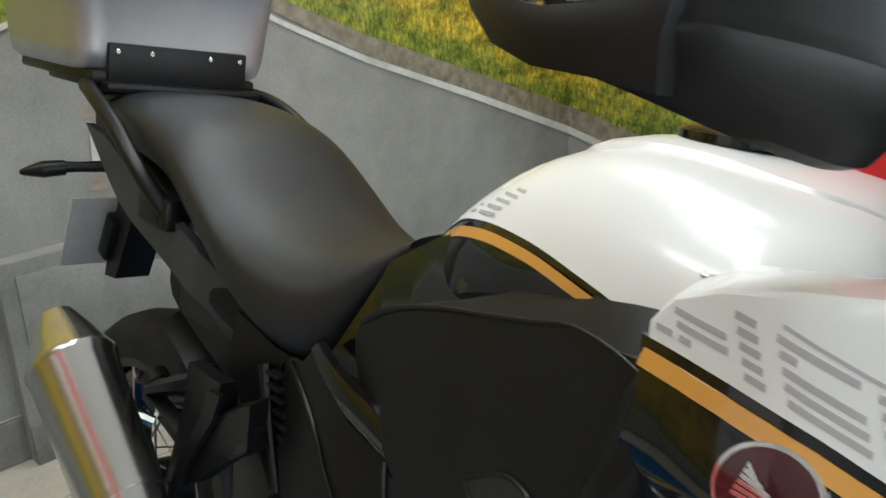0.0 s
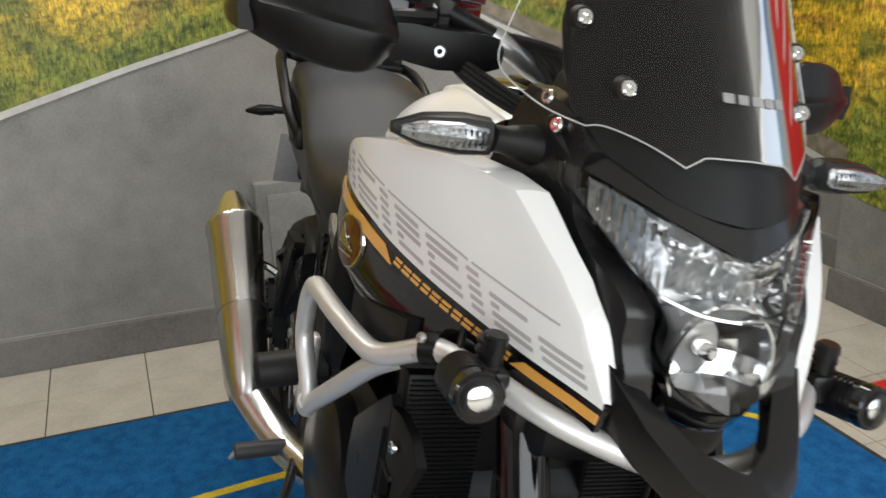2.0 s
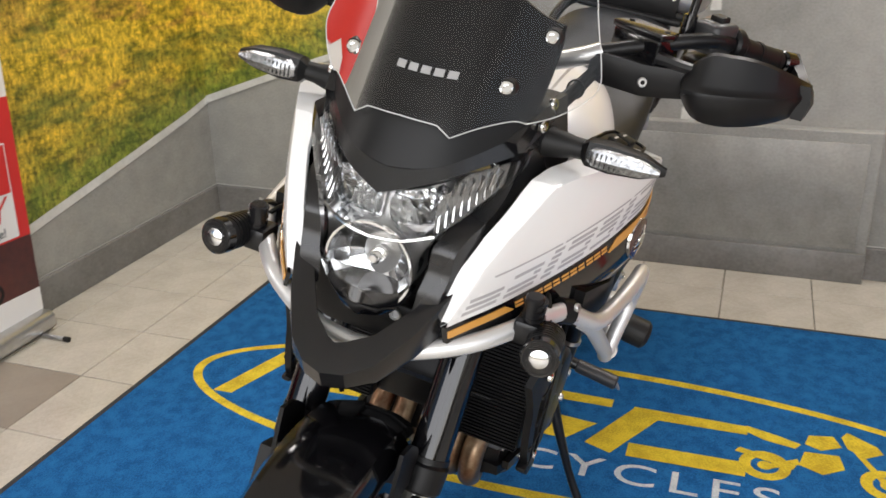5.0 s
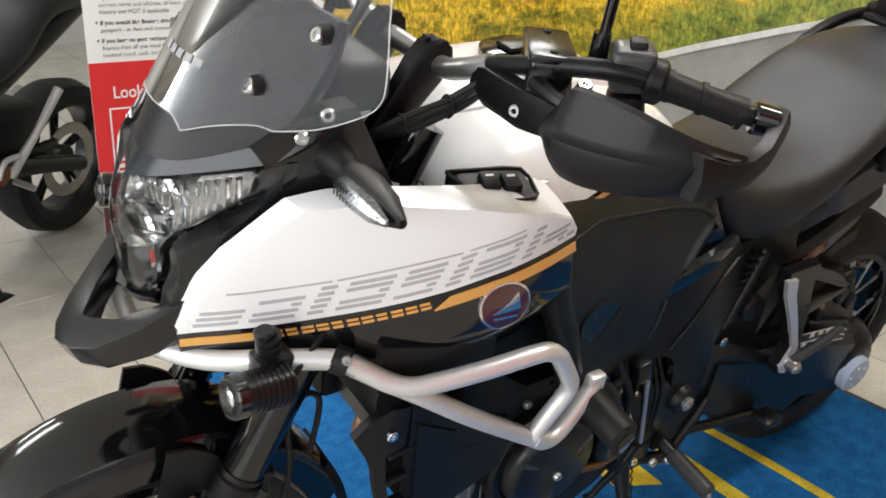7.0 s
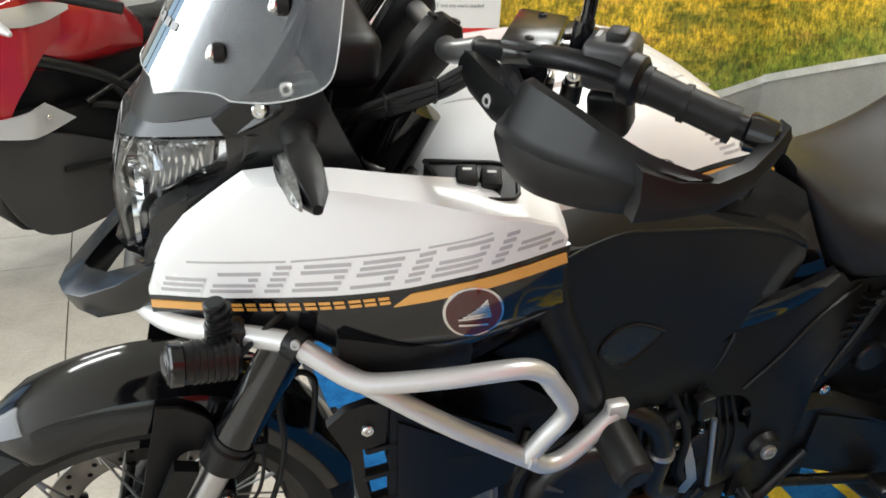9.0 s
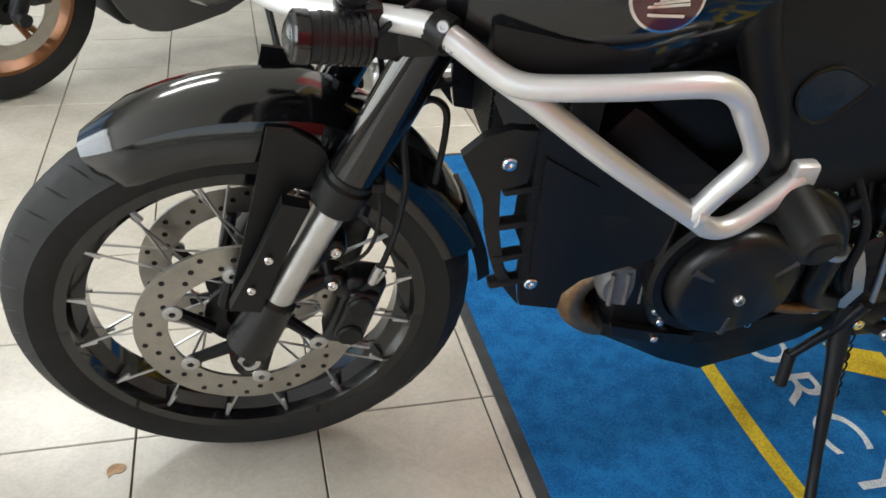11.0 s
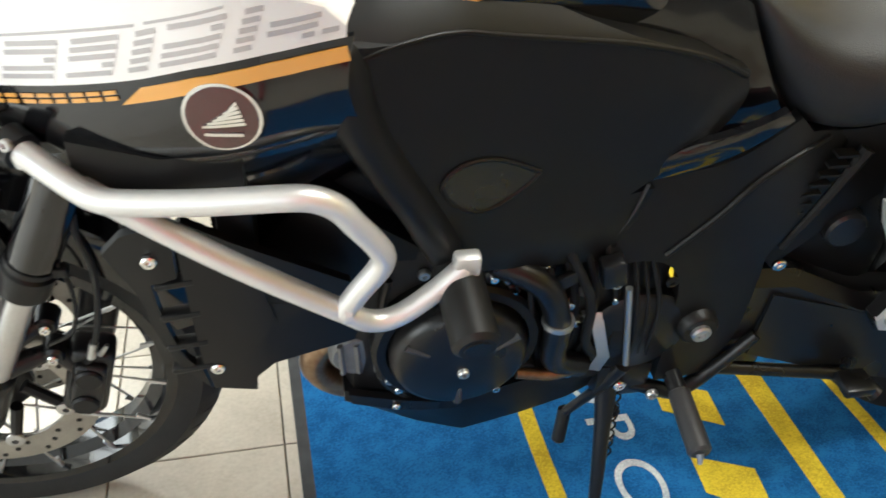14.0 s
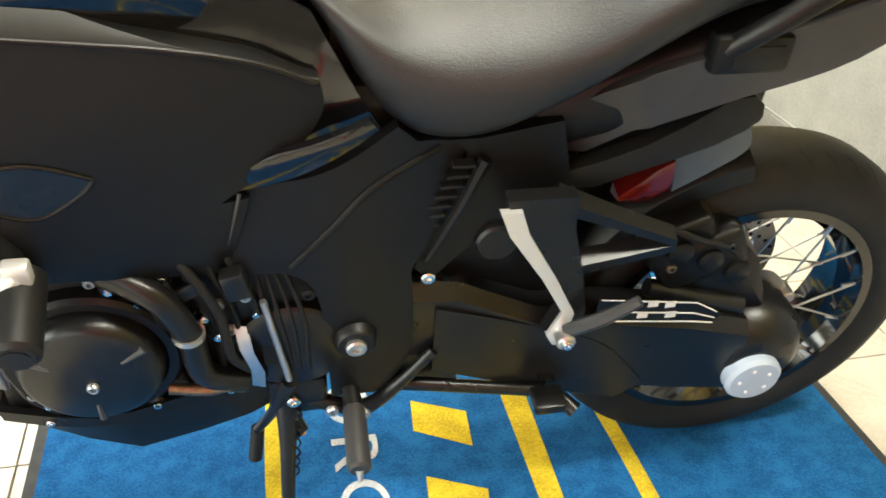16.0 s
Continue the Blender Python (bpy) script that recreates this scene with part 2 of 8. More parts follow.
def grass_material(base, slope_y, slope_x):
    """The meadow printed on the wallpaper: drifts of yellow flowers and green, with blades and darker tufts."""
    m = bpy.data.materials.new("printed_meadow")
    edge = (slope_x, slope_y)
    m.use_nodes = True
    n, l = m.node_tree.nodes, m.node_tree.links
    b = n["Principled BSDF"]
    tc = n.new("ShaderNodeTexCoord")

    def noise_at(scale, stretch, detail, rough=0.6):
        mp, t = n.new("ShaderNodeMapping"), n.new("ShaderNodeTexNoise")
        mp.inputs["Scale"].default_value = stretch
        l.new(tc.outputs["Object"], mp.inputs[0])
        l.new(mp.outputs[0], t.inputs["Vector"])
        t.inputs["Scale"].default_value, t.inputs["Detail"].default_value, t.inputs["Roughness"].default_value = scale, detail, rough
        return t

    def ramp(src, stops):
        r = n.new("ShaderNodeValToRGB")
        e = r.color_ramp.elements
        e[0].position, e[0].color = stops[0][0], (*stops[0][1], 1)
        e[1].position, e[1].color = stops[-1][0], (*stops[-1][1], 1)
        for p, c in stops[1:-1]:
            x = e.new(p)
            x.color = (*c, 1)
        l.new(src.outputs[0], r.inputs[0])
        return r

    def times(a, c, f):
        k = n.new("ShaderNodeMix")
        k.data_type, k.blend_type = "RGBA", "MULTIPLY"
        k.inputs[0].default_value = f
        l.new(a, k.inputs[6])
        l.new(c.outputs[0], k.inputs[7])
        return k.outputs[2]

    def mathn(op, a, c):
        k = n.new("ShaderNodeMath")
        k.operation = op
        for q, v in enumerate((a, c)):
            if isinstance(v, (int, float)):
                k.inputs[q].default_value = v
            else:
                l.new(v, k.inputs[q])
        return k

    # height of a point over the printed road's edge
    xyz = n.new("ShaderNodeSeparateXYZ")
    l.new(tc.outputs["Object"], xyz.inputs[0])
    over = mathn("SUBTRACT", xyz.outputs[2], mathn("ADD", mathn("ADD", mathn("MULTIPLY", xyz.outputs[1], edge[1]).outputs[0], mathn("MULTIPLY", xyz.outputs[0], edge[0]).outputs[0]).outputs[0], base).outputs[0])
    rough_edge = mathn("MULTIPLY_ADD", noise_at(7, (1, 1, 1.4), 6).outputs[0], 0.42)
    rough_edge.inputs[2].default_value = -0.21
    height = mathn("ADD", over.outputs[0], rough_edge.outputs[0])
    flowers = ramp(noise_at(2.6, (1, 1, 3.4), 6), [(0.28, (0.10, 0.15, 0.03)), (0.38, (0.30, 0.27, 0.04)), (0.46, (0.66, 0.46, 0.05)), (0.54, (0.74, 0.52, 0.05)), (0.62, (0.50, 0.29, 0.06)), (0.70, (0.62, 0.42, 0.06)), (0.80, (0.20, 0.20, 0.05))])
    zone_mix = n.new("ShaderNodeMapRange")
    zone_mix.inputs[1].default_value, zone_mix.inputs[2].default_value = 0.08, 0.24
    l.new(height.outputs[0], zone_mix.inputs[0])
    green = ramp(noise_at(9, (1, 1, 1.5), 5), [(0.3, (0.09, 0.14, 0.025)), (0.5, (0.22, 0.27, 0.04)), (0.7, (0.34, 0.33, 0.06))])
    base_mix = n.new("ShaderNodeMix")
    base_mix.data_type = "RGBA"
    l.new(zone_mix.outputs[0], base_mix.inputs[0])
    l.new(green.outputs[0], base_mix.inputs[6])
    l.new(flowers.outputs[0], base_mix.inputs[7])
    far_mix = n.new("ShaderNodeMapRange")
    far_mix.inputs[1].default_value, far_mix.inputs[2].default_value = 0.55, 0.80
    l.new(height.outputs[0], far_mix.inputs[0])
    bush = ramp(noise_at(5, (1, 1, 1.6), 6), [(0.36, (0.035, 0.055, 0.02)), (0.45, (0.12, 0.14, 0.035)), (0.52, (0.36, 0.19, 0.05)), (0.60, (0.60, 0.42, 0.08)), (0.72, (0.70, 0.58, 0.20))])
    back = n.new("ShaderNodeMix")
    back.data_type = "RGBA"
    l.new(far_mix.outputs[0], back.inputs[0])
    l.new(base_mix.outputs[2], back.inputs[6])
    l.new(bush.outputs[0], back.inputs[7])
    blades = ramp(noise_at(70, (1, 1, 0.40), 8, 0.85), [(0.40, (0.16, 0.18, 0.10)), (0.50, (0.85, 0.85, 0.80)), (0.60, (1.6, 1.5, 1.2))])
    tufts = ramp(noise_at(13, (1, 1, 1.8), 8, 0.75), [(0.40, (0.28, 0.36, 0.22)), (0.52, (1.05, 1.03, 1.0))])
    c = times(times(back.outputs[2], blades, 0.85), tufts, 0.8)
    l.new(c, b.inputs["Base Color"])
    b.inputs["Roughness"].default_value = 0.45
    return m


MEADOW = grass_material(1.063, 0.317, 0.0)
MEADOW_LEFT = grass_material(1.50, -0.433, 0.0)
MEADOW_SIDE = grass_material(0.218, 0.0, -0.178)

# ---- shape helpers ----


def part(name, bm, mat, parent=None, label="", smooth=True, sharp=38):
    """Links a bmesh as one mesh object under a thing or a part."""
    bmesh.ops.recalc_face_normals(bm, faces=bm.faces[:])
    me = bpy.data.meshes.new(name)
    bm.to_mesh(me)
    bm.free()
    if smooth:
        me.polygons.foreach_set("use_smooth", [True] * len(me.polygons))
        me.set_sharp_from_angle(angle=radians(sharp))
    me.materials.append(mat)
    ob = new(name, me)
    if parent:
        ob.parent = parent
    if label:
        ob["label"] = label
    return ob


def thing(name, m, label, category, group=""):
    ob = new(name)
    ob.empty_display_size = 0.1
    ob.matrix_world = m
    return tagged(ob, label, category, group)


def box(x0, y0, z0, x1, y1, z1, bevel=0.0, seg=2, bm=None):
    bm = bm or bmesh.new()
    r = bmesh.ops.create_cube(bm, size=1, matrix=Matrix.Translation(((x0 + x1) / 2, (y0 + y1) / 2, (z0 + z1) / 2)) @ Matrix.Diagonal((abs(x1 - x0), abs(y1 - y0), abs(z1 - z0), 1)))
    if bevel:
        edges = list({e for v in r["verts"] for e in v.link_edges})
        bmesh.ops.bevel(bm, geom=edges, offset=bevel, segments=seg, affect="EDGES", profile=0.5)
    return bm


def turned(bm, m):
    bmesh.ops.transform(bm, matrix=m, verts=bm.verts[:])
    return bm


def catmull(pts, k=6, closed=False):
    p = [Vector(q) for q in pts]
    n, out = len(p), []
    for i in range(n if closed else n - 1):
        a, b, c, d = (p[(i - 1) % n], p[i], p[(i + 1) % n], p[(i + 2) % n]) if closed else (p[max(i - 1, 0)], p[i], p[i + 1], p[min(i + 2, n - 1)])
        for j in range(k):
            t = j / k
            out.append(0.5 * (2 * b + (c - a) * t + (2 * a - 5 * b + 4 * c - d) * t * t + (3 * b - a - 3 * c + d) * t ** 3))
    if not closed:
        out.append(p[-1])
    return out


def curve(xs, ys):
    """A smooth function through the given knots, flat outside."""
    xs, ys = np.array(xs, float), np.array(ys, float)
    s = np.gradient(ys, xs)

    def value(x):
        if x <= xs[0]:
            return float(ys[0])
        if x >= xs[-1]:
            return float(ys[-1])
        i = int(np.searchsorted(xs, x)) - 1
        h = xs[i + 1] - xs[i]
        t = (x - xs[i]) / h
        return float((2 * t ** 3 - 3 * t * t + 1) * ys[i] + (t ** 3 - 2 * t * t + t) * h * s[i] + (3 * t * t - 2 * t ** 3) * ys[i + 1] + (t ** 3 - t * t) * h * s[i + 1])

    return value


def loft(rings, cap=True, bm=None):
    bm = bm or bmesh.new()
    rows = [[bm.verts.new(p) for p in r] for r in rings]
    n = len(rows[0])
    for a, b in zip(rows, rows[1:]):
        for i in range(n):
            bm.faces.new((a[i], a[(i + 1) % n], b[(i + 1) % n], b[i]))
    if cap:
        bm.faces.new(rows[0])
        bm.faces.new(rows[-1])
    return bm


def tube(pts, r, n=12, k=6, bm=None, cap=True, smooth=True):
    """A round bar swept along a path; r is one radius or one for each given point."""
    line = catmull(pts, k) if smooth else [Vector(p) for p in pts]
    rad = [r] * len(line) if not hasattr(r, "__len__") else list(np.interp(np.linspace(0, len(r) - 1, len(line)), range(len(r)), r))
    rings, up = [], None
    for i, p in enumerate(line):
        d = (line[min(i + 1, len(line) - 1)] - line[max(i - 1, 0)]).normalized()
        up = (up - d * up.dot(d)).normalized() if up else d.orthogonal().normalized()
        side = d.cross(up)
        rings.append([p + (up * math.cos(a) + side * math.sin(a)) * rad[i] for a in (2 * math.pi * j / n for j in range(n))])
    return loft(rings, cap, bm)


def rod(a, b, r, r2=None, n=16, bm=None, bevel=0.0):
    a, b = Vector(a), Vector(b)
    d = (b - a).normalized()
    r2 = r if r2 is None else r2
    prof = [(0, r), (1, r2)] if not bevel else [(0, r - bevel), (bevel / (b - a).length, r), (1 - bevel / (b - a).length, r2), (1, r2 - bevel)]
    u = d.orthogonal().normalized()
    w = d.cross(u)
    rings = [[a + (b - a) * t + (u * math.cos(q) + w * math.sin(q)) * rr for q in (2 * math.pi * j / n for j in range(n))] for t, rr in prof]
    return loft(rings, True, bm)


def lathe(prof, centre, axis="y", n=48, bm=None, closed=True, cap=True):
    """Turns (radius, along) pairs round an axis through the centre."""
    c, rings = Vector(centre), []
    for r, h in prof:
        ring = []
        for j in range(n):
            a = 2 * math.pi * j / n
            p = (r * math.cos(a), h, r * math.sin(a)) if axis == "y" else ((h, r * math.cos(a), r * math.sin(a)) if axis == "x" else (r * math.cos(a), r * math.sin(a), h))
            ring.append(c + Vector(p))
        rings.append(ring)
    if closed:
        rings.append(rings[0])
        bm = bm or bmesh.new()
        rows = [[bm.verts.new(p) for p in r] for r in rings[:-1]]
        rows.append(rows[0])
        for a, b in zip(rows, rows[1:]):
            for i in range(n):
                bm.faces.new((a[i], a[(i + 1) % n], b[(i + 1) % n], b[i]))
        return bm
    return loft(rings, cap, bm)


def outline(pts, k=5):
    """A closed outline: (u, v) points are smooth, (u, v, 0) points are corners."""
    corners = [i for i, p in enumerate(pts) if len(p) == 3]
    if not corners:
        return [(q.x, q.y) for q in catmull([(p[0], p[1], 0) for p in pts], k, True)]
    n, out = len(pts), []
    for a, i in enumerate(corners):
        j = corners[(a + 1) % len(corners)]
        run = [pts[(i + s) % n] for s in range(((j - i) % n or n) + 1)]
        line = catmull([(p[0], p[1], 0) for p in run], k if len(run) > 2 else 1)
        out += [(q.x, q.y) for q in line[:-1]]
    return out


def sheet(pts, fun, thick=0.004, step=0.025, side=1, axis="y", k=5, raise_by=0.0):
    """A shaped panel: an outline in the plane across an axis, bent along that axis by fun(u, v), with a thickness."""
    bm = bmesh.new()
    line = outline(pts, k)
    bm.faces.new([bm.verts.new((u, 0, v)) for u, v in line])
    us, vs = [p[0] for p in line], [p[1] for p in line]
    for lo, hi, no in ((min(us), max(us), (1, 0, 0)), (min(vs), max(vs), (0, 0, 1))):
        c = math.floor(lo / step) * step + step
        while c < hi - 1e-6:
            co = (c, 0, 0) if no[0] else (0, 0, c)
            bmesh.ops.bisect_plane(bm, geom=bm.verts[:] + bm.edges[:] + bm.faces[:], plane_co=co, plane_no=no, dist=1e-5)
            c += step
    bmesh.ops.triangulate(bm, faces=[f for f in bm.faces if len(f.verts) > 4])
    for v in bm.verts:
        d = fun(v.co.x, v.co.z)
        v.co = Vector((v.co.x, (d + raise_by) * side, v.co.z)) if axis == "y" else Vector(((d + raise_by) * side, v.co.x, v.co.z))
    if thick:
        front = bm.faces[:]
        back = bmesh.ops.duplicate(bm, geom=front)
        vmap = back["vert_map"]
        off = Vector((0, -thick * side, 0)) if axis == "y" else Vector((-thick * side, 0, 0))
        pairs = {}
        for a, b in vmap.items():
            if isinstance(a, bmesh.types.BMVert) and a not in pairs:
                pairs[a] = b
        fset = set(front)
        dup = [g for g in back["geom"] if isinstance(g, bmesh.types.BMVert)]
        rim = [e for e in bm.edges if len(e.link_faces) == 1 and e.link_faces[0] in fset]
        for v in dup:
            v.co += off
        for e in rim:
            a, b = e.verts
            bm.faces.new((a, b, pairs[b], pairs[a]))
    return bm


def ribbon(rows, bm=None):
    """An open surface through rows of points."""
    bm = bm or bmesh.new()
    vs = [[bm.verts.new(p) for p in r] for r in rows]
    for a, b in zip(vs, vs[1:]):
        for i in range(len(a) - 1):
            bm.faces.new((a[i], a[i + 1], b[i + 1], b[i]))
    return bm


def bolt(parent, at, to, r=0.007, h=0.006, mat=None, name="bolt"):
    """A round head with a hollow socket."""
    a, d = Vector(at), Vector(to).normalized()
    u = d.orthogonal().normalized()
    w = d.cross(u)
    prof = [(0, r), (h * 0.7, r), (h, r * 0.8), (h, r * 0.45), (h * 0.4, r * 0.42)]
    rings = [[a + d * t + (u * math.cos(q) + w * math.sin(q)) * rr for q in (2 * math.pi * j / 12 for j in range(12))] for t, rr in prof]
    return part(name, loft(rings), mat or CHROME, parent)


def ring_x(x, w, z0, z1, n=20, power=2.6, y=0.0):
    """An upright rounded section across the bike at x: half width w, from z0 to z1."""
    c, h, out = (z0 + z1) / 2, (z1 - z0) / 2, []
    for j in range(n):
        a = 2 * math.pi * j / n
        ca, sa = math.cos(a), math.sin(a)
        out.append((x, y + w * math.copysign(abs(ca) ** (2 / power), ca), c + h * math.copysign(abs(sa) ** (2 / power), sa)))
    return out



# ---- the bay: floor, walls, mural ----
WX, WY, WL, TS = -1.66, -1.73, 2.30, 0.302     # rear wall, right wall, left wall, tile
EYE_H = 3.0


def structure(name, bm, mat, smooth=False):
    return tagged(part(name, bm, mat, smooth=smooth), kind="structure")


floor = structure("floor", box(-1.9, -7.0, -0.12, 4.6, 4.6, -0.006), GROUT)
ceiling = structure("ceiling", box(-1.9, -7.0, EYE_H, 4.6, 4.6, EYE_H + 0.1), CEIL)
wall_rear = structure("wall_rear", box(WX - 0.2, WY - 0.2, 0, WX, WL + 0.2, EYE_H), WALLP)
wall_right = structure("wall_right", box(WX, WY - 0.2, 0, 0.02, WY, EYE_H), WALLP)
wall_left = structure("wall_left", box(WX, WL, 0, -0.35, WL + 0.2, EYE_H), WALLP)
# unseen end of the room, added to frame an opening for the side fill
wall_left_return = structure("wall_left_return", box(-0.55, WL + 0.2, 0, -0.35, 4.4, EYE_H), WALLP)
wall_end = structure("wall_end", box(-0.55, 4.4, 0, 4.6, 4.6, 0.42), WALLP)
wall_end_head = structure("wall_end_head", box(-0.55, 4.4, 2.85, 4.6, 4.6, EYE_H), WALLP)
wall_end_pier = structure("wall_end_pier", box(-0.55, 4.4, 0.42, 0.5, 4.6, 2.85), WALLP)
pillar = structure("wall_pillar", box(-1.03, 2.03, 0, -0.35, WL, EYE_H), WALLP)
wall_far = structure("wall_far", box(-1.9, -7.2, 0, 4.6, -7.0, EYE_H), WALLP)
wall_side = structure("wall_side", box(-1.9, -7.0, 0, -1.75, WY - 0.2, EYE_H), WALLP)
# shop front: low sill, head and posts round real glass
wall_front = structure("wall_front", box(4.5, -7.0, 0, 4.7, 4.5, 0.42), WALLP)
wall_front_head = structure("wall_front_head", box(4.5, -7.0, 2.85, 4.7, 4.5, EYE_H), WALLP)
for i, y in enumerate((-6.9, -4.5, -2.15, 0.2, 2.4, 4.35)):
    structure("window_post", box(4.52, y - 0.05, 0.42, 4.66, y + 0.05, 2.85, 0.004), GREYP)

# the mural is printed paper on the bay's walls: road, verge, meadow and painted lines


def print_x(name, pts, mat, up, x=WX, k=4):
    return structure(name, sheet(pts, lambda u, v: x, 0.0, 0.5, axis="x", raise_by=up, k=k), mat)


def print_y(name, pts, mat, up, y=WY, side=1, k=4):
    return structure(name, sheet(pts, lambda u, v: y, 0.0, 0.5, axis="y", raise_by=up, k=k), mat)


def strip(line, w, taper=None):
    """An outline along a line of (u, v) points, w wide, tapering towards its end."""
    up, low = [], []
    for i, (u, v) in enumerate(line):
        ww = w if taper is None else w + (taper - w) * i / (len(line) - 1)
        up.append((u, v + ww / 2, 0))
        low.append((u, v - ww / 2, 0))
    return up + low[::-1]


LEFT = [(WY, 0.515), (-1.4, 0.63), (-1.0, 0.764), (-0.66, 0.868), (-0.31, 0.97), (0.02, 1.055), (0.36, 1.16), (0.55, 1.235)]
RIGHT = [(0.52, 1.245), (0.67, 1.178), (0.95, 1.032), (1.25, 0.893), (1.76, 0.695), (WL, 0.475)]
print_x("mural_road", [(WY, 0.13, 0), (WL, 0.13, 0), (WL, 1.30, 0), (WY, 1.30, 0)], ROAD, 0.002)
print_x("mural_meadow_right", [(u, v, 0) for u, v in LEFT] + [(0.55, 3.0, 0), (WY, 3.0, 0)], MEADOW, 0.004)
print_x("mural_meadow_left", [(u, v + 0.06, 0) for u, v in RIGHT[::-1]] + [(0.55, 3.0, 0), (WL, 3.0, 0)], MEADOW_LEFT, 0.004)
print_x("mural_verge", strip([(u, v + 0.045) for u, v in RIGHT], 0.015, 0.10), VERGE, 0.006)
print_x("mural_line_right", strip(LEFT[::-1], 0.010, 0.032), LINE, 0.008)
print_x("mural_line_left", strip(RIGHT, 0.008, 0.030), LINE, 0.008)
for u, z, w, h in ((0.355, 0.79, 0.030, 0.055), (0.335, 0.49, 0.052, 0.115), (0.385, 0.98, 0.020, 0.035), (0.40, 1.08, 0.014, 0.022)):
    print_x("mural_centre_dash", [(u - w, z - h, 0), (u + w * 0.9, z - h * 0.95, 0), (u + w * 0.8, z + h, 0), (u - w * 0.7, z + h * 0.95, 0)], LINE, 0.005)
rng = random.Random(4)
for k in range(26):
    z = 0.50 + 0.028 * k + rng.uniform(-0.01, 0.01)
    u = 0.345 + 0.035 * (z - 0.5) + rng.uniform(-0.022, 0.022)
    w, h = rng.uniform(0.012, 0.040), rng.uniform(0.004, 0.013)
    print_x("mural_worn_patch", [(u - w, z), (u - w * 0.3, z + h), (u + w * 0.6, z + h * 0.7), (u + w, z - h * 0.2), (u + w * 0.2, z - h)], WORN, 0.0035 + 0.0001 * (k % 5))
RL = [(WX, 0.515), (-1.49, 0.475), (-1.1, 0.405), (-0.52, 0.306), (0.02, 0.215)]
print_y("mural_road_side", [(WX, 0.13, 0), (0.02, 0.13, 0), (0.02, 0.6, 0), (WX, 0.6, 0)], ROAD, 0.002)
print_y("mural_meadow_side", [(u, v, 0) for u, v in RL] + [(0.02, 3.0, 0), (WX, 3.0, 0)], MEADOW_SIDE, 0.004)
print_y("mural_line_side", strip(RL, 0.032, 0.036), LINE, 0.006)
LL = [(WX, 0.48), (-1.2, 0.375), (-1.03, 0.33)]
print_y("mural_road_far", [(WX, 0.13, 0), (-1.03, 0.13, 0), (-1.03, 0.6, 0), (WX, 0.6, 0)], ROAD, -0.002, WL)
print_y("mural_meadow_far", [(u, v + 0.09, 0) for u, v in LL] + [(-1.03, 3.0, 0), (WX, 3.0, 0)], MEADOW_LEFT, -0.004, WL)
print_y("mural_verge_far", strip([(u, v + 0.05) for u, v in LL], 0.10, 0.11), VERGE, -0.006, WL)
print_y("mural_line_far", strip(LL, 0.030, 0.034), LINE, -0.008, WL)
print_x("mural_pillar_road", [(2.03, 0.13, 0), (WL, 0.13, 0), (WL, 0.40, 0), (2.03, 0.36, 0)], ROAD, 0.002, -1.03)
print_y("mural_pillar_meadow", [(-1.03, 0.42, 0), (-0.35, 0.34, 0), (-0.35, 3.0, 0), (-1.03, 3.0, 0)], MEADOW_LEFT, -0.004, 2.03)
print_y("mural_pillar_paving", [(-1.03, 0.13, 0), (-0.35, 0.13, 0), (-0.35, 0.34, 0), (-1.03, 0.42, 0)], ROAD, -0.002, 2.03)

# skirting boards
for nm, b in (("baseboard_rear", (WX, WY, 0, WX + 0.016, WL, 0.125)), ("baseboard_right", (WX + 0.016, WY, 0, 0.02, WY + 0.016, 0.125)),
              ("baseboard_left", (WX + 0.016, WL - 0.016, 0, -1.03, WL, 0.125)), ("baseboard_pillar", (-1.046, 2.014, 0, -0.35, 2.03, 0.125)),
              ("baseboard_pillar_side", (-1.046, 2.03, 0, -1.03, WL - 0.016, 0.125))):
    structure(nm, box(*b, 0.004), SKIRT)
# boxed-in pipe run, papered over with the road print
boxing = structure("boxed_in_pipe_run", box(WX, 0.03, 0.0, WX + 0.05, 0.98, 0.555, 0.004), ROAD)
tagged(part("panel", box(WX + 0.05, 0.07, 0.13, WX + 0.056, 0.94, 0.515, 0.002), ROAD, boxing))
tagged(part("skirting_strip", box(WX + 0.05, 0.03, 0.0, WX + 0.064, 0.98, 0.115, 0.003), SKIRT, boxing))

# ceiling lamps with wide diffusers
for x, y, turn, power in ((-0.55, -0.10, 90, 30), (-1.0, -1.25, 0, 18), (-1.05, 1.15, 0, 32), (1.9, -3.6, 0, 30), (1.9, -5.6, 0, 30)):
    t = thing("ceiling_lamp", pose(x, y, EYE_H, 0, 0, turn), "white ceiling lamp with a glowing flat diffuser", "ceiling lamp", "ceiling lamps")
    part("batten", box(-0.62, -0.19, -0.05, 0.62, 0.19, 0, 0.006), CEIL, t)
    part("diffuser", box(-0.58, -0.16, -0.065, 0.58, 0.16, -0.05, 0.004), LAMPGLOW, t)
    lamp("ceiling_light", "AREA", pose(x, y, EYE_H - 0.07, 0, 0, turn), power, 1.15, 0.30, (0.98, 0.98, 0.97))

# ---- the showroom mat ----
MX0, MX1, MY0, MY1 = -1.162, 0.378, -1.108, 1.366
mat = thing("showroom_mat", pose(0, 0, 0), "blue carpet mat with yellow print and black rubber edge", "mat")
part("rubber_edge", box(MX0, MY0, 0.0, MX1, MY1, 0.005, 0.002), MATEDGE, mat)
part("carpet_face", box(MX0 + 0.022, MY0 + 0.022, 0.005, MX1 - 0.022, MY1 - 0.022, 0.009, 0.001), CARPET, mat)
CX, CY = -0.365, 0.125


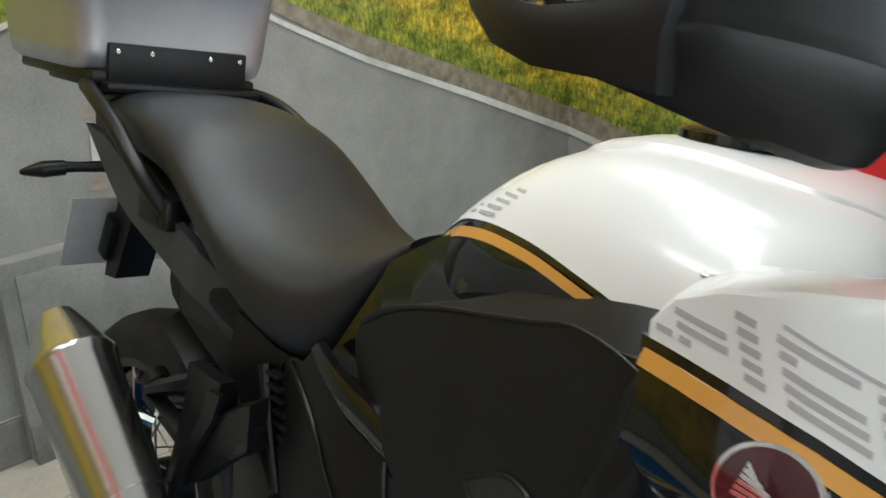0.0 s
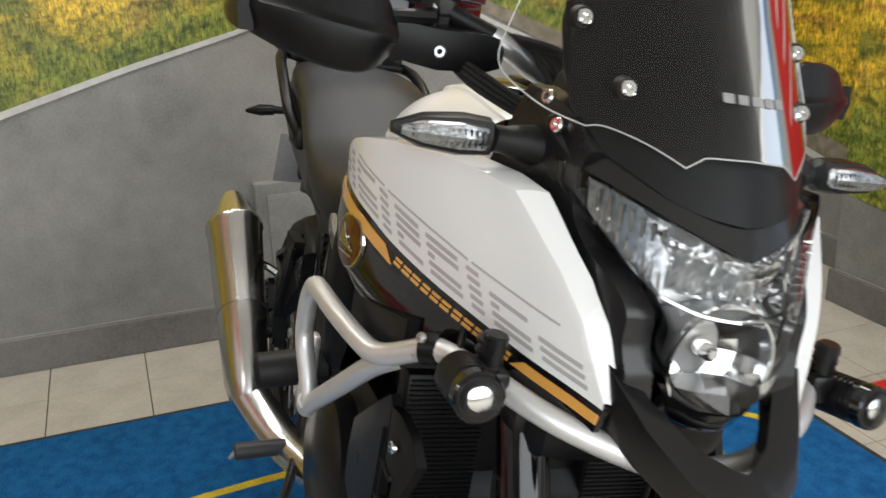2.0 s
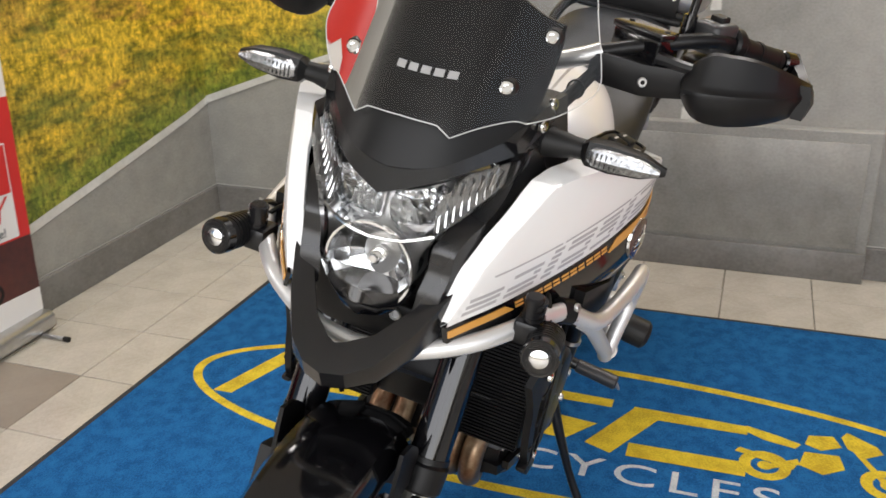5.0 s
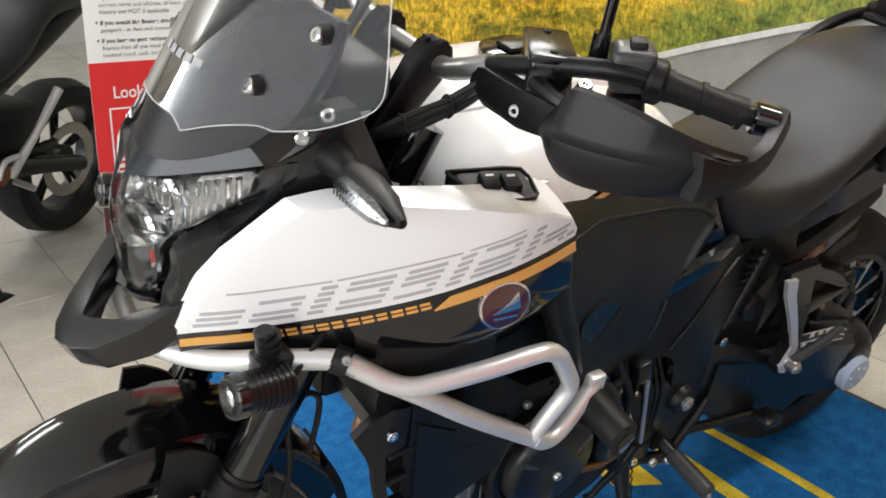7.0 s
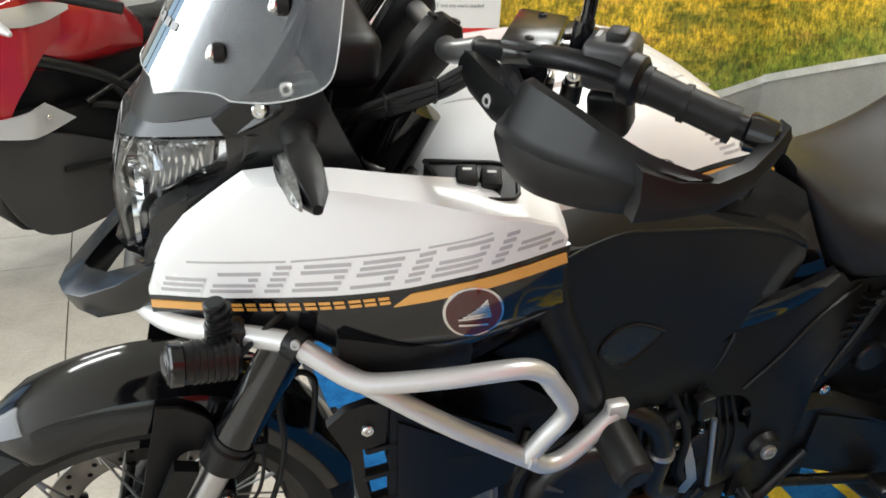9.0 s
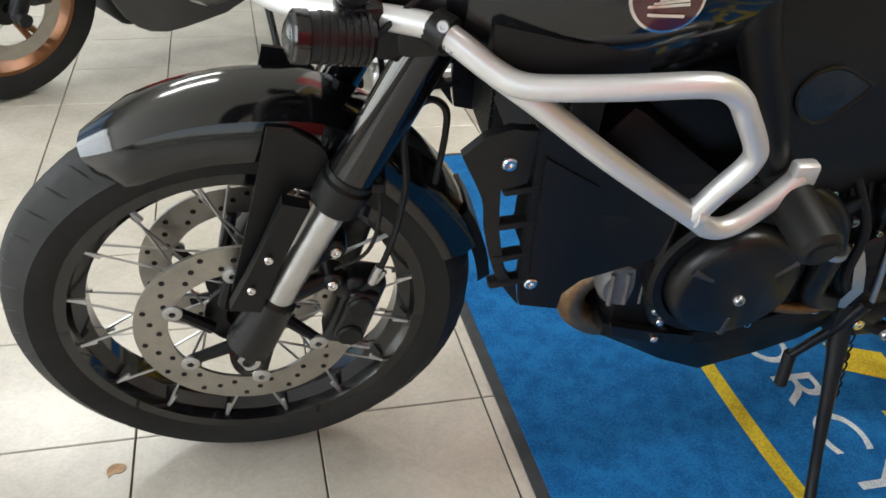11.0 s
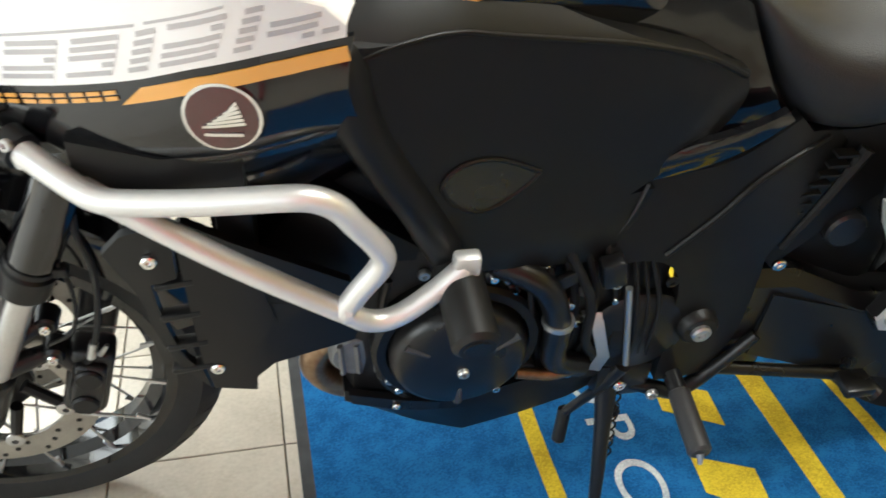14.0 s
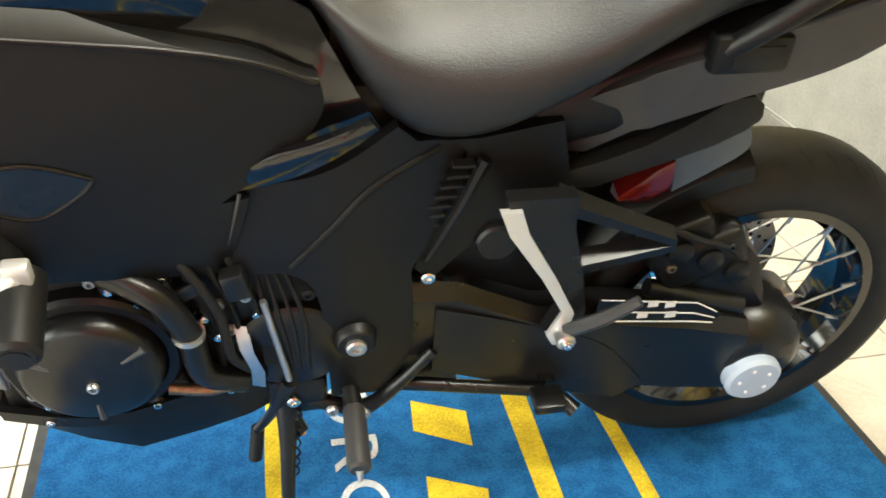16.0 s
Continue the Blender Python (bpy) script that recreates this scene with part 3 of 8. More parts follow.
def flat(pts, k=5, z=0.0095, thick=0.0008, step=0.4):
    bm = sheet(pts, lambda u, v: 0.0, thick, step, axis="y", k=k)
    return turned(bm, Matrix(((1, 0, 0, 0), (0, 0, 1, 0), (0, 1, 0, z), (0, 0, 0, 1))))


def mat_print(name, pts, m=YELLOW, k=4, z=0.0096):
    return part(name, flat(pts, k, z), m, mat, smooth=False)


# yellow oval ring
ringb = bmesh.new()
rows = []
for a in range(96):
    q = 2 * math.pi * a / 96
    rows.append([ringb.verts.new((CX + rx * math.cos(q), CY + ry * math.sin(q), 0.0096)) for rx, ry in ((0.335, 1.115), (0.305, 1.085))])
for a in range(96):
    b = (a + 1) % 96
    ringb.faces.new((rows[a][0], rows[b][0], rows[b][1], rows[a][1]))
part("oval_ring", ringb, YELLOW, mat, smooth=False)
# the big slanted marks, drawn as plain bars
BARS = (
    ((-0.56, -0.72), (-0.56, -0.20), (-0.51, -0.20), (-0.51, -0.72)),
    ((-0.54, -0.76), (-0.24, -0.86), (-0.24, -0.80), (-0.51, -0.71)),
    ((-0.39, -0.62), (-0.39, -0.30), (-0.33, -0.30), (-0.33, -0.62)),
    ((-0.42, -0.24), (-0.42, -0.15), (-0.30, -0.20), (-0.30, -0.28)),
    ((-0.55, -0.14), (-0.53, 0.26), (-0.49, 0.26), (-0.50, -0.14)),
    ((-0.32, -0.125), (-0.42, -0.075), (-0.41, 0.020), (-0.31, -0.040)),
    ((-0.31, 0.080), (-0.41, 0.130), (-0.395, 0.235), (-0.30, 0.165)),
    ((-0.51, 0.32), (-0.50, 0.62), (-0.46, 0.62), (-0.46, 0.32)),
    ((-0.50, 0.32), (-0.30, 0.22), (-0.27, 0.29), (-0.46, 0.39)),
    ((-0.33, 0.33), (-0.33, 0.62), (-0.27, 0.62), (-0.27, 0.33)),
)
for k, b in enumerate(BARS):
    mat_print("yellow_bar", [(*p, 0) for p in b], z=0.0096 + 0.0002 * k)
# small print of a motorcycle, as plain rounded shapes
for y in (0.665, 0.945):
    rb = bmesh.new()
    rows = [[rb.verts.new((-0.335 + r * math.cos(2 * math.pi * a / 32), y + r * math.sin(2 * math.pi * a / 32), 0.0096)) for r in (0.062, 0.034)] for a in range(32)]
    for a in range(32):
        rb.faces.new((rows[a][0], rows[(a + 1) % 32][0], rows[(a + 1) % 32][1], rows[a][1]))
    part("print_ring", rb, YELLOW, mat, smooth=False)
    mat_print("print_dot", [(-0.335 + 0.018 * math.cos(q), y + 0.018 * math.sin(q)) for q in np.linspace(0, 5.5, 8)])
PRINT = (
    ((-0.342, 0.952), (-0.450, 0.898), (-0.458, 0.878), (-0.345, 0.930)),
    ((-0.440, 0.905), (-0.470, 0.948), (-0.500, 0.935), (-0.548, 0.868), (-0.522, 0.852), (-0.470, 0.864)),
    ((-0.472, 0.850), (-0.518, 0.832), (-0.505, 0.772), (-0.462, 0.762), (-0.442, 0.800)),
    ((-0.456, 0.752), (-0.478, 0.700), (-0.505, 0.618), (-0.485, 0.604), (-0.450, 0.660), (-0.432, 0.738)),
    ((-0.430, 0.842), (-0.424, 0.760), (-0.362, 0.745), (-0.335, 0.800), (-0.372, 0.852)),
    ((-0.385, 0.742), (-0.340, 0.668), (-0.325, 0.680), (-0.362, 0.748)),
    ((-0.352, 0.738), (-0.398, 0.604), (-0.378, 0.592), (-0.334, 0.730)),
)
for k, q in enumerate(PRINT):
    mat_print("print_shape", [(*p, 0) for p in q], z=0.0098 + 0.0002 * k)
word = bpy.data.curves.new("word", "FONT")
word.body, word.size, word.align_x, word.extrude, word.space_character = "MOTORCYCLES", 0.125, "CENTER", 0.0004, 1.22
wt = new("word_tmp", word)
wm = bpy.data.meshes.new_from_object(wt)
width = max(v.co.x for v in wm.vertices) - min(v.co.x for v in wm.vertices)
wm.transform(Matrix.Diagonal((1.31 / width, 0.98, 1, 1)))
bpy.data.objects.remove(wt)
wm.materials.append(WHITEC)
wob = new("printed_word", wm)
wob.parent = mat
wob.matrix_local = Matrix(((0, -1, 0, -0.155), (1, 0, 0, 0.045), (0, 0, 1, 0.0102), (0, 0, 0, 1)))

# ---- floor tiles ----
tb = box(-TS / 2 + 0.0016, -TS / 2 + 0.0016, -0.006, TS / 2 - 0.0016, TS / 2 - 0.0016, 0.0, 0.0012, 1)
tp_ = part("tile", tb, TILE, smooth=False)
tile_light = tp_.data
tile_brown = tile_light.copy()
tile_brown.materials[0] = TILEDARK
bpy.data.objects.remove(tp_)
far = bmesh.new()
X0, Y0 = 0.400, -0.095
near = 0
for i in range(-8, 14):
    for j in range(-23, 16):
        x, y = X0 + (i + 0.5) * TS, Y0 + (j + 0.5) * TS
        if not (-1.80 < x < 4.5 and -7.0 < y < 4.4):
            continue
        if MX0 + 0.16 < x < MX1 - 0.16 and MY0 + 0.16 < y < MY1 - 0.16:
            continue
        close = -1.75 < x < 2.2 and -2.6 < y < 2.4 and not (x > 1.5 and y > 1.4)
        if close and near < 290:
            ob = new("tile", tile_brown if (i, j) in ((-2, -5), (-6, 5), (-5, 5), (-7, 4), (1, 6)) else tile_light)
            ob.location = (x, y, 0)
            ob.parent = floor
            near += 1
        else:
            box(x - TS / 2 + 0.0016, y - TS / 2 + 0.0016, -0.006, x + TS / 2 - 0.0016, y + TS / 2 - 0.0016, 0.0, bm=far)
ft_ = part("far_tiles", far, TILE, floor, smooth=False)
ft_["kind"] = "stuff"

# ---- the motorcycle on its side stand (own frame: x ahead, y to its left) ----
BIKE_POSE = pose(0, -0.050, 0) @ pose(0, 0, 0, 0, 0, -2.0) @ pose(0, 0, 0, -11.6)
bike = thing("motorcycle", BIKE_POSE, "white and black touring motorcycle with gold stripes on its stand", "motorcycle")
FA, RA = Vector((0.80, 0, 0.332)), Vector((-0.838, 0, 0.325))


def wheel(name, c, r_tyre, r_rim, w, spokes, disc_r, discs, parent=bike, round_off=1.0):
    """A spoked wheel: rim as the part; tyre, hub, spokes and brake discs under it."""
    rw = w * 0.42
    rim = part(name, lathe([(r_rim + 0.012, -rw), (r_rim + 0.012, rw), (r_rim - 0.004, rw), (r_rim - 0.008, rw * 0.55), (r_rim - 0.026, rw * 0.3), (r_rim - 0.026, -rw * 0.3), (r_rim - 0.008, -rw * 0.55), (r_rim - 0.004, -rw)], c, n=72), BLACK, parent, "black spoked wheel rim")
    h = w / 2
    prof = [(r_rim + 0.006, -rw * 0.9), (r_rim + 0.02, -h * 0.93), (r_rim + (r_tyre - r_rim) * 0.55, -h), (r_tyre - 0.022 * round_off, -h * 0.86), (r_tyre - 0.006 * round_off, -h * 0.5), (r_tyre, 0), (r_tyre - 0.006 * round_off, h * 0.5), (r_tyre - 0.022 * round_off, h * 0.86), (r_rim + (r_tyre - r_rim) * 0.55, h), (r_rim + 0.02, h * 0.93), (r_rim + 0.006, rw * 0.9)]
    part("tyre", lathe(prof, c, n=96), RUBBER, rim, "worn black road tyre")
    grooves = bmesh.new()
    for i in range(44):
        a0 = 2 * math.pi * i / 44
        for s in (-1, 1):
            pts = []
            for t in range(5):
                u = t / 4
                lat = s * h * (0.12 + 0.70 * u)
                rr = r_tyre - round_off * float(np.interp(abs(lat) / h, [0, 0.5, 0.86, 1.0], [0.0, 0.006, 0.022, 0.040])) - 0.0022
                a = a0 + (0.09 * u + (0.05 if s > 0 else 0))
                pts.append((c[0] + rr * math.cos(a), c[1] + lat, c[2] + rr * math.sin(a)))
            tube(pts, [0.001, 0.0026, 0.003, 0.0026, 0.001], 5, 2, grooves)
    part("tread_grooving", grooves, SOFT, rim)["kind"] = "stuff"
    part("hub", lathe([(0.03, -h * 0.8), (0.06, -h * 0.78), (0.06, -h * 0.6), (0.04, -h * 0.5), (0.04, h * 0.5), (0.06, h * 0.6), (0.06, h * 0.78), (0.03, h * 0.8)], c, n=32), DARK, rim)
    for i in range(spokes):
        a = 2 * math.pi * i / spokes
        s = 1 if i % 2 else -1
        tw = 0.35 if (i // 2) % 2 else -0.35
        sp = rod((c[0] + 0.057 * math.cos(a + tw * 2.2), c[1] + s * h * 0.69, c[2] + 0.057 * math.sin(a + tw * 2.2)), (c[0] + (r_rim - 0.004) * math.cos(a), c[1] + s * rw * 0.75, c[2] + (r_rim - 0.004) * math.sin(a)), 0.0021, n=6)
        rod((c[0] + (r_rim - 0.028) * math.cos(a), c[1] + s * rw * 0.72, c[2] + (r_rim - 0.028) * math.sin(a)), (c[0] + (r_rim - 0.003) * math.cos(a), c[1] + s * rw * 0.75, c[2] + (r_rim - 0.003) * math.sin(a)), 0.0035, n=6, bm=sp)
        part("spoke", sp, ALLOY, rim)
    for y in discs:
        disc = part("brake_disc", lathe([(disc_r, -0.0025), (disc_r, 0.0025), (disc_r * 0.70, 0.0025), (disc_r * 0.70, -0.0025)], (c[0], y, c[2]), n=72), DISC, rim, "drilled steel brake disc")
        holes = bmesh.new()
        for i in range(42):
            a = 2 * math.pi * i / 42
            rr = disc_r * (0.78 + 0.075 * (i % 3))
            rod((c[0] + rr * math.cos(a), y - 0.0032, c[2] + rr * math.sin(a)), (c[0] + rr * math.cos(a), y + 0.0032, c[2] + rr * math.sin(a)), 0.0042, n=8, bm=holes)
        part("disc_drilling", holes, DARK, disc)["kind"] = "stuff"
        for i in range(6):
            a = 2 * math.pi * i / 6 + 0.4
            s, car = (1 if y > 0 else -1), bmesh.new()
            rod((c[0] + 0.05 * math.cos(a - 0.5), y - 0.008 * s, c[2] + 0.05 * math.sin(a - 0.5)), (c[0] + disc_r * 0.70 * math.cos(a), y - 0.002 * s, c[2] + disc_r * 0.70 * math.sin(a)), 0.010, 0.008, 8, car)
            part("carrier_arm", car, DARK, disc)
        for i in range(6):
            a = 2 * math.pi * i / 6 + 0.4
            s = 1 if y > 0 else -1
            q = Vector((c[0] + disc_r * 0.69 * math.cos(a), y + s * 0.002, c[2] + disc_r * 0.69 * math.sin(a)))
            part("float_button", lathe([(0.0135, 0), (0.0135, s * 0.004), (0.009, s * 0.006), (0.005, s * 0.006), (0.005, 0.0)], q, n=16, closed=False), ALLOY, disc)
    return rim


front_wheel = wheel("front_wheel", FA, 0.332, 0.246, 0.102, 32, 0.155, (0.062, -0.062), round_off=1.45)
rear_wheel = wheel("rear_wheel", RA, 0.325, 0.226, 0.152, 32, 0.138, (-0.085,))

# --- fork: black upper tubes, bare sliders, cast feet ---
RAKE = Vector((-0.43, 0, 0.90)).normalized()
for s in (1, -1):
    foot = Vector((0.791, 0.103 * s, 0.357))
    top = foot + RAKE * 0.83
    seal = foot + RAKE * 0.285
    leg = part("fork_leg", rod(seal, top, 0.0295, n=24), FORKTUBE, bike, "black upside-down fork leg")
    part("slider", rod(foot + RAKE * 0.05, seal, 0.0215, n=24), ALLOY, leg, "bare metal fork slider")
    part("dust_seal", rod(seal - RAKE * 0.035, seal + RAKE * 0.01, 0.032, 0.034, 24, bevel=0.004), MATT, leg)
    ft = rod(foot + RAKE * 0.085, foot - RAKE * 0.02, 0.028, 0.034, 20, bevel=0.006)
    rod(foot - RAKE * 0.03, (FA.x, 0.105 * s, FA.z), 0.036, 0.030, 18, ft)
    rod((FA.x, 0.075 * s, FA.z), (FA.x, 0.127 * s, FA.z), 0.027, 0.023, 18, ft)
    part("fork_foot", ft, CASE, leg, "black cast fork foot")
    part("axle_end", lathe([(0.016, 0.126 * s), (0.016, 0.130 * s), (0.009, 0.130 * s), (0.009, 0.124 * s)], (FA.x, 0, FA.z), "y", 20), ALLOY, leg)
    # calliper, its lugs, pistons, pad pin and bleed nipple behind the leg
    cal = box(-0.030, -0.024, -0.066, 0.030, 0.024, 0.066, 0.012, 3)
    box(-0.022, 0.016 * s, -0.050, 0.022, 0.036 * s, 0.050, 0.009, 3, cal)
    turned(cal, pose(0.652, 0.068 * s, 0.372, 0, -16, 0))
    c = part("brake_calliper", cal, CASE, leg, "black brake calliper")
    for dz in (-0.028, 0.026):
        part("piston_boss", lathe([(0.019, 0.098 * s), (0.019, 0.106 * s), (0.016, 0.109 * s), (0.0, 0.109 * s)], (0.652 - 0.28 * dz, 0, 0.372 + dz), "y", 22, closed=False), DARK, c)
    part("pad_pin", rod((0.632, 0.106 * s, 0.318), (0.668, 0.106 * s, 0.330), 0.0035, n=8), ALLOY, c)
    part("bleed_nipple", rod((0.625, 0.088 * s, 0.430), (0.612, 0.092 * s, 0.452), 0.0045, 0.003, 8), ALLOY, c)
    for x, z in ((0.683, 0.437), (0.679, 0.497)):
        part("calliper_lug", rod((x, 0.060 * s, z), (x, 0.094 * s, z), 0.0165, 0.015, 16, bevel=0.003), CASE, leg)
        part("lug_web", rod((x, 0.078 * s, z), tuple(foot + RAKE * (0.08 if z < 0.45 else 0.14)), 0.012, 0.018, 10), CASE, leg)
        bolt(leg, (x, 0.094 * s, z), (0, s, 0), 0.008, 0.006)
    part("calliper_bridge", rod((0.683, 0.078 * s, 0.437), (0.650, 0.080 * s, 0.395), 0.014, 0.016, 10), CASE, leg)
    part("brake_hose", tube([(0.645, 0.092 * s, 0.420), (0.628, 0.106 * s, 0.455), (0.606, 0.110 * s, 0.535), (0.596, 0.112 * s, 0.615), (0.602, 0.115 * s, 0.680), (0.594, 0.113 * s, 0.722), (0.574, 0.110 * s, 0.736), (0.555, 0.108 * s, 0.720), (0.552, 0.104 * s, 0.680), (0.555, 0.09 * s, 0.60)], 0.0045, 8), SOFT, leg)
    part("hose_ferrule", rod((0.632, 0.104 * s, 0.446), (0.622, 0.107 * s, 0.478), 0.0062, n=10), ALLOY, leg)
    part("sensor_wire", tube([(0.680, 0.098 * s, 0.470), (0.640, 0.112 * s, 0.510), (0.626, 0.114 * s, 0.58), (0.634, 0.114 * s, 0.66), (0.62, 0.11 * s, 0.73)], 0.0028, 8), SOFT, leg)
    part("wire_clip", box(0.622, 0.105 * s, 0.612, 0.640, 0.122 * s, 0.626, 0.003), SOFT, leg)
    # fork guard in front of the slider
    part("fork_guard", sheet([(0.744, 0.606, 0), (0.712, 0.596, 0), (0.744, 0.52), (0.779, 0.425, 0), (0.818, 0.432, 0), (0.778, 0.52)], lambda u, v: 0.125, 0.02, 0.05, s), MATT, leg)
    for q in ((0.764, 0.520), (0.788, 0.469)):
        bolt(leg, (q[0], 0.126 * s, q[1]), (0, s, 0), 0.006, 0.005)
for s in (1, -1):
    for k in (0.30, 0.52):
        q = Vector((0.791, 0.103 * s, 0.357)) + RAKE * k
        part("tube_band", rod(q - RAKE * 0.004, q + RAKE * 0.004, 0.0312, n=24), MATT, bike)
part("lower_yoke", box(0.53, -0.135, 0.80, 0.62, 0.135, 0.84, 0.012, 2), CASE, bike)
part("upper_yoke", box(0.430, -0.135, 1.010, 0.510, 0.135, 1.036, 0.012, 2), CASE, bike)
for s in (1, -1):
    part("fork_cap", lathe([(0.026, -0.006), (0.026, 0.004), (0.022, 0.008), (0.014, 0.008), (0.013, 0.002), (0.0, 0.002)], (0.470, 0.105 * s, 1.040), "z", 24, closed=False), ALLOY, bike)
    part("preload_nut", rod((0.470, 0.105 * s, 1.040), (0.466, 0.105 * s, 1.056), 0.008, n=6), BLACK, bike)

# --- front mudguard ---
mg = []
guard_r = curve([58, 75, 95, 108, 120, 140, 160], [0.344, 0.351, 0.360, 0.367, 0.363, 0.354, 0.352])
for a in np.linspace(58, 160, 22):
    q = math.radians(a)
    R = guard_r(a)
    w = 0.074 - 0.016 * abs(a - 95) / 65 - 0.03 * max(0, (66 - a) / 8)
    mg.append([(FA.x + (R - d) * math.cos(q), y, FA.z + (R - d) * math.sin(q)) for y, d in ((w, 0.060), (w * 1.02, 0.030), (w * 0.85, 0.010), (w * 0.45, 0.001), (0, 0), (-w * 0.45, 0.001), (-w * 0.85, 0.010), (-w * 1.02, 0.030), (-w, 0.060), (-w * 0.94, 0.058), (-w * 0.8, 0.016), (0, 0.006), (w * 0.8, 0.016), (w * 0.94, 0.058))])
mud = part("front_mudguard", loft(mg), BLACK, bike, "gloss black front mudguard")
for s in (1, -1):
    part("mudguard_stay", sheet([(0.757, 0.692, 0), (0.728, 0.688, 0), (0.690, 0.655), (0.690, 0.60, 0), (0.735, 0.60), (0.772, 0.51), (0.795, 0.430, 0), (0.815, 0.435, 0), (0.790, 0.540)], lambda u, v: 0.094, 0.006, 0.05, s), MATT, mud)
part("rear_flap", loft([[(FA.x + (0.355 - d) * math.cos(q), y, FA.z + (0.355 - d) * math.sin(q)) for y, d in ((0.05, 0.02), (0.04, 0), (-0.04, 0), (-0.05, 0.02), (-0.04, 0.006), (0.04, 0.006))] for q in np.radians(np.linspace(150, 172, 6))]), MATT, mud)

# --- body width functions ---
cowl_y = curve([0.22, 0.31, 0.36, 0.406, 0.47, 0.55, 0.64, 0.70, 0.745, 0.80], [0.245, 0.268, 0.277, 0.277, 0.258, 0.225, 0.180, 0.145, 0.112, 0.07])
crease = curve([0.28, 0.40, 0.55, 0.64, 0.74], [1.005, 1.030, 1.050, 1.048, 0.96])
gold_z = curve([0.30, 0.34, 0.38, 0.43, 0.47, 0.50, 0.55, 0.60, 0.66, 0.72, 0.745], [1.010, 1.007, 1.001, 0.988, 0.972, 0.962, 0.947, 0.934, 0.918, 0.902, 0.893])


CREASE = ([0.306, 0.324, 0.36, 0.408, 0.463, 0.537, 0.589, 0.628, 0.66, 0.69, 0.715, 0.733, 0.744], [1.020, 1.042, 1.058, 1.068, 1.076, 1.078, 1.075, 1.067, 1.036, 1.007, 0.972, 0.930, 0.899])
BAND = ([0.306, 0.324, 0.36, 0.408, 0.463, 0.60, 0.628, 0.66, 0.69, 0.733, 0.744], [-0.010, -0.026, -0.026, -0.016, 0.0, 0.002, 0.007, 0.010, 0.008, 0.003, 0.0], [0.035, 0.085, 0.088, 0.070, 0.050, 0.040, 0.034, 0.030, 0.030, 0.026, 0.012], [0.002, 0.000, 0.002, 0.003, 0.006, 0.004, 0.003, 0.001, -0.002, -0.003, -0.002])


def white_y(x, z):
    return cowl_y(x) + 0.004 * math.sin(math.pi * min(1, max(0, (z - gold_z(x)) / 0.13)))


def black_y(x, z):
    d = max(0.0, gold_z(x) - z)
    return cowl_y(x) + 0.006 * math.sin(min(d, 0.12) / 0.12 * math.pi) - 1.6 * max(0, d - 0.07) ** 1.5


def white_panel(s):
    """A flat-sided panel with a crisp crease and a narrow top face that turns in over the frame."""
    rows = []
    for x in sorted(set(np.linspace(0.306, 0.744, 40).tolist() + CREASE[0])):
        g, c = gold_z(x), float(np.interp(x, *CREASE))
        bx, by, bz = (float(np.interp(x, BAND[0], b)) for b in BAND[1:])
        y = white_y(x, c)
        side_pts = [(x, s * white_y(x, g + (c - g) * t), g + (c - g) * t) for t in (0.0, 0.2, 0.4, 0.6, 0.8, 0.96)]
        rows.append([(x, s * (cowl_y(x) - 0.012), g - 0.002)] + side_pts + [(x + bx * 0.03, s * (y - by * 0.03), c + 0.0012 + bz * 0.05), (x + bx * 0.12, s * (y - by * 0.12), c + 0.0016 + bz * 0.14), (x + bx * 0.55, s * (y - by * 0.55), c + 0.002 + bz * 0.6), (x + bx, s * (y - by), c + bz), (x + bx, s * (y - by - 0.003), c + bz - 0.008)])
    bm = ribbon(rows)
    return bm


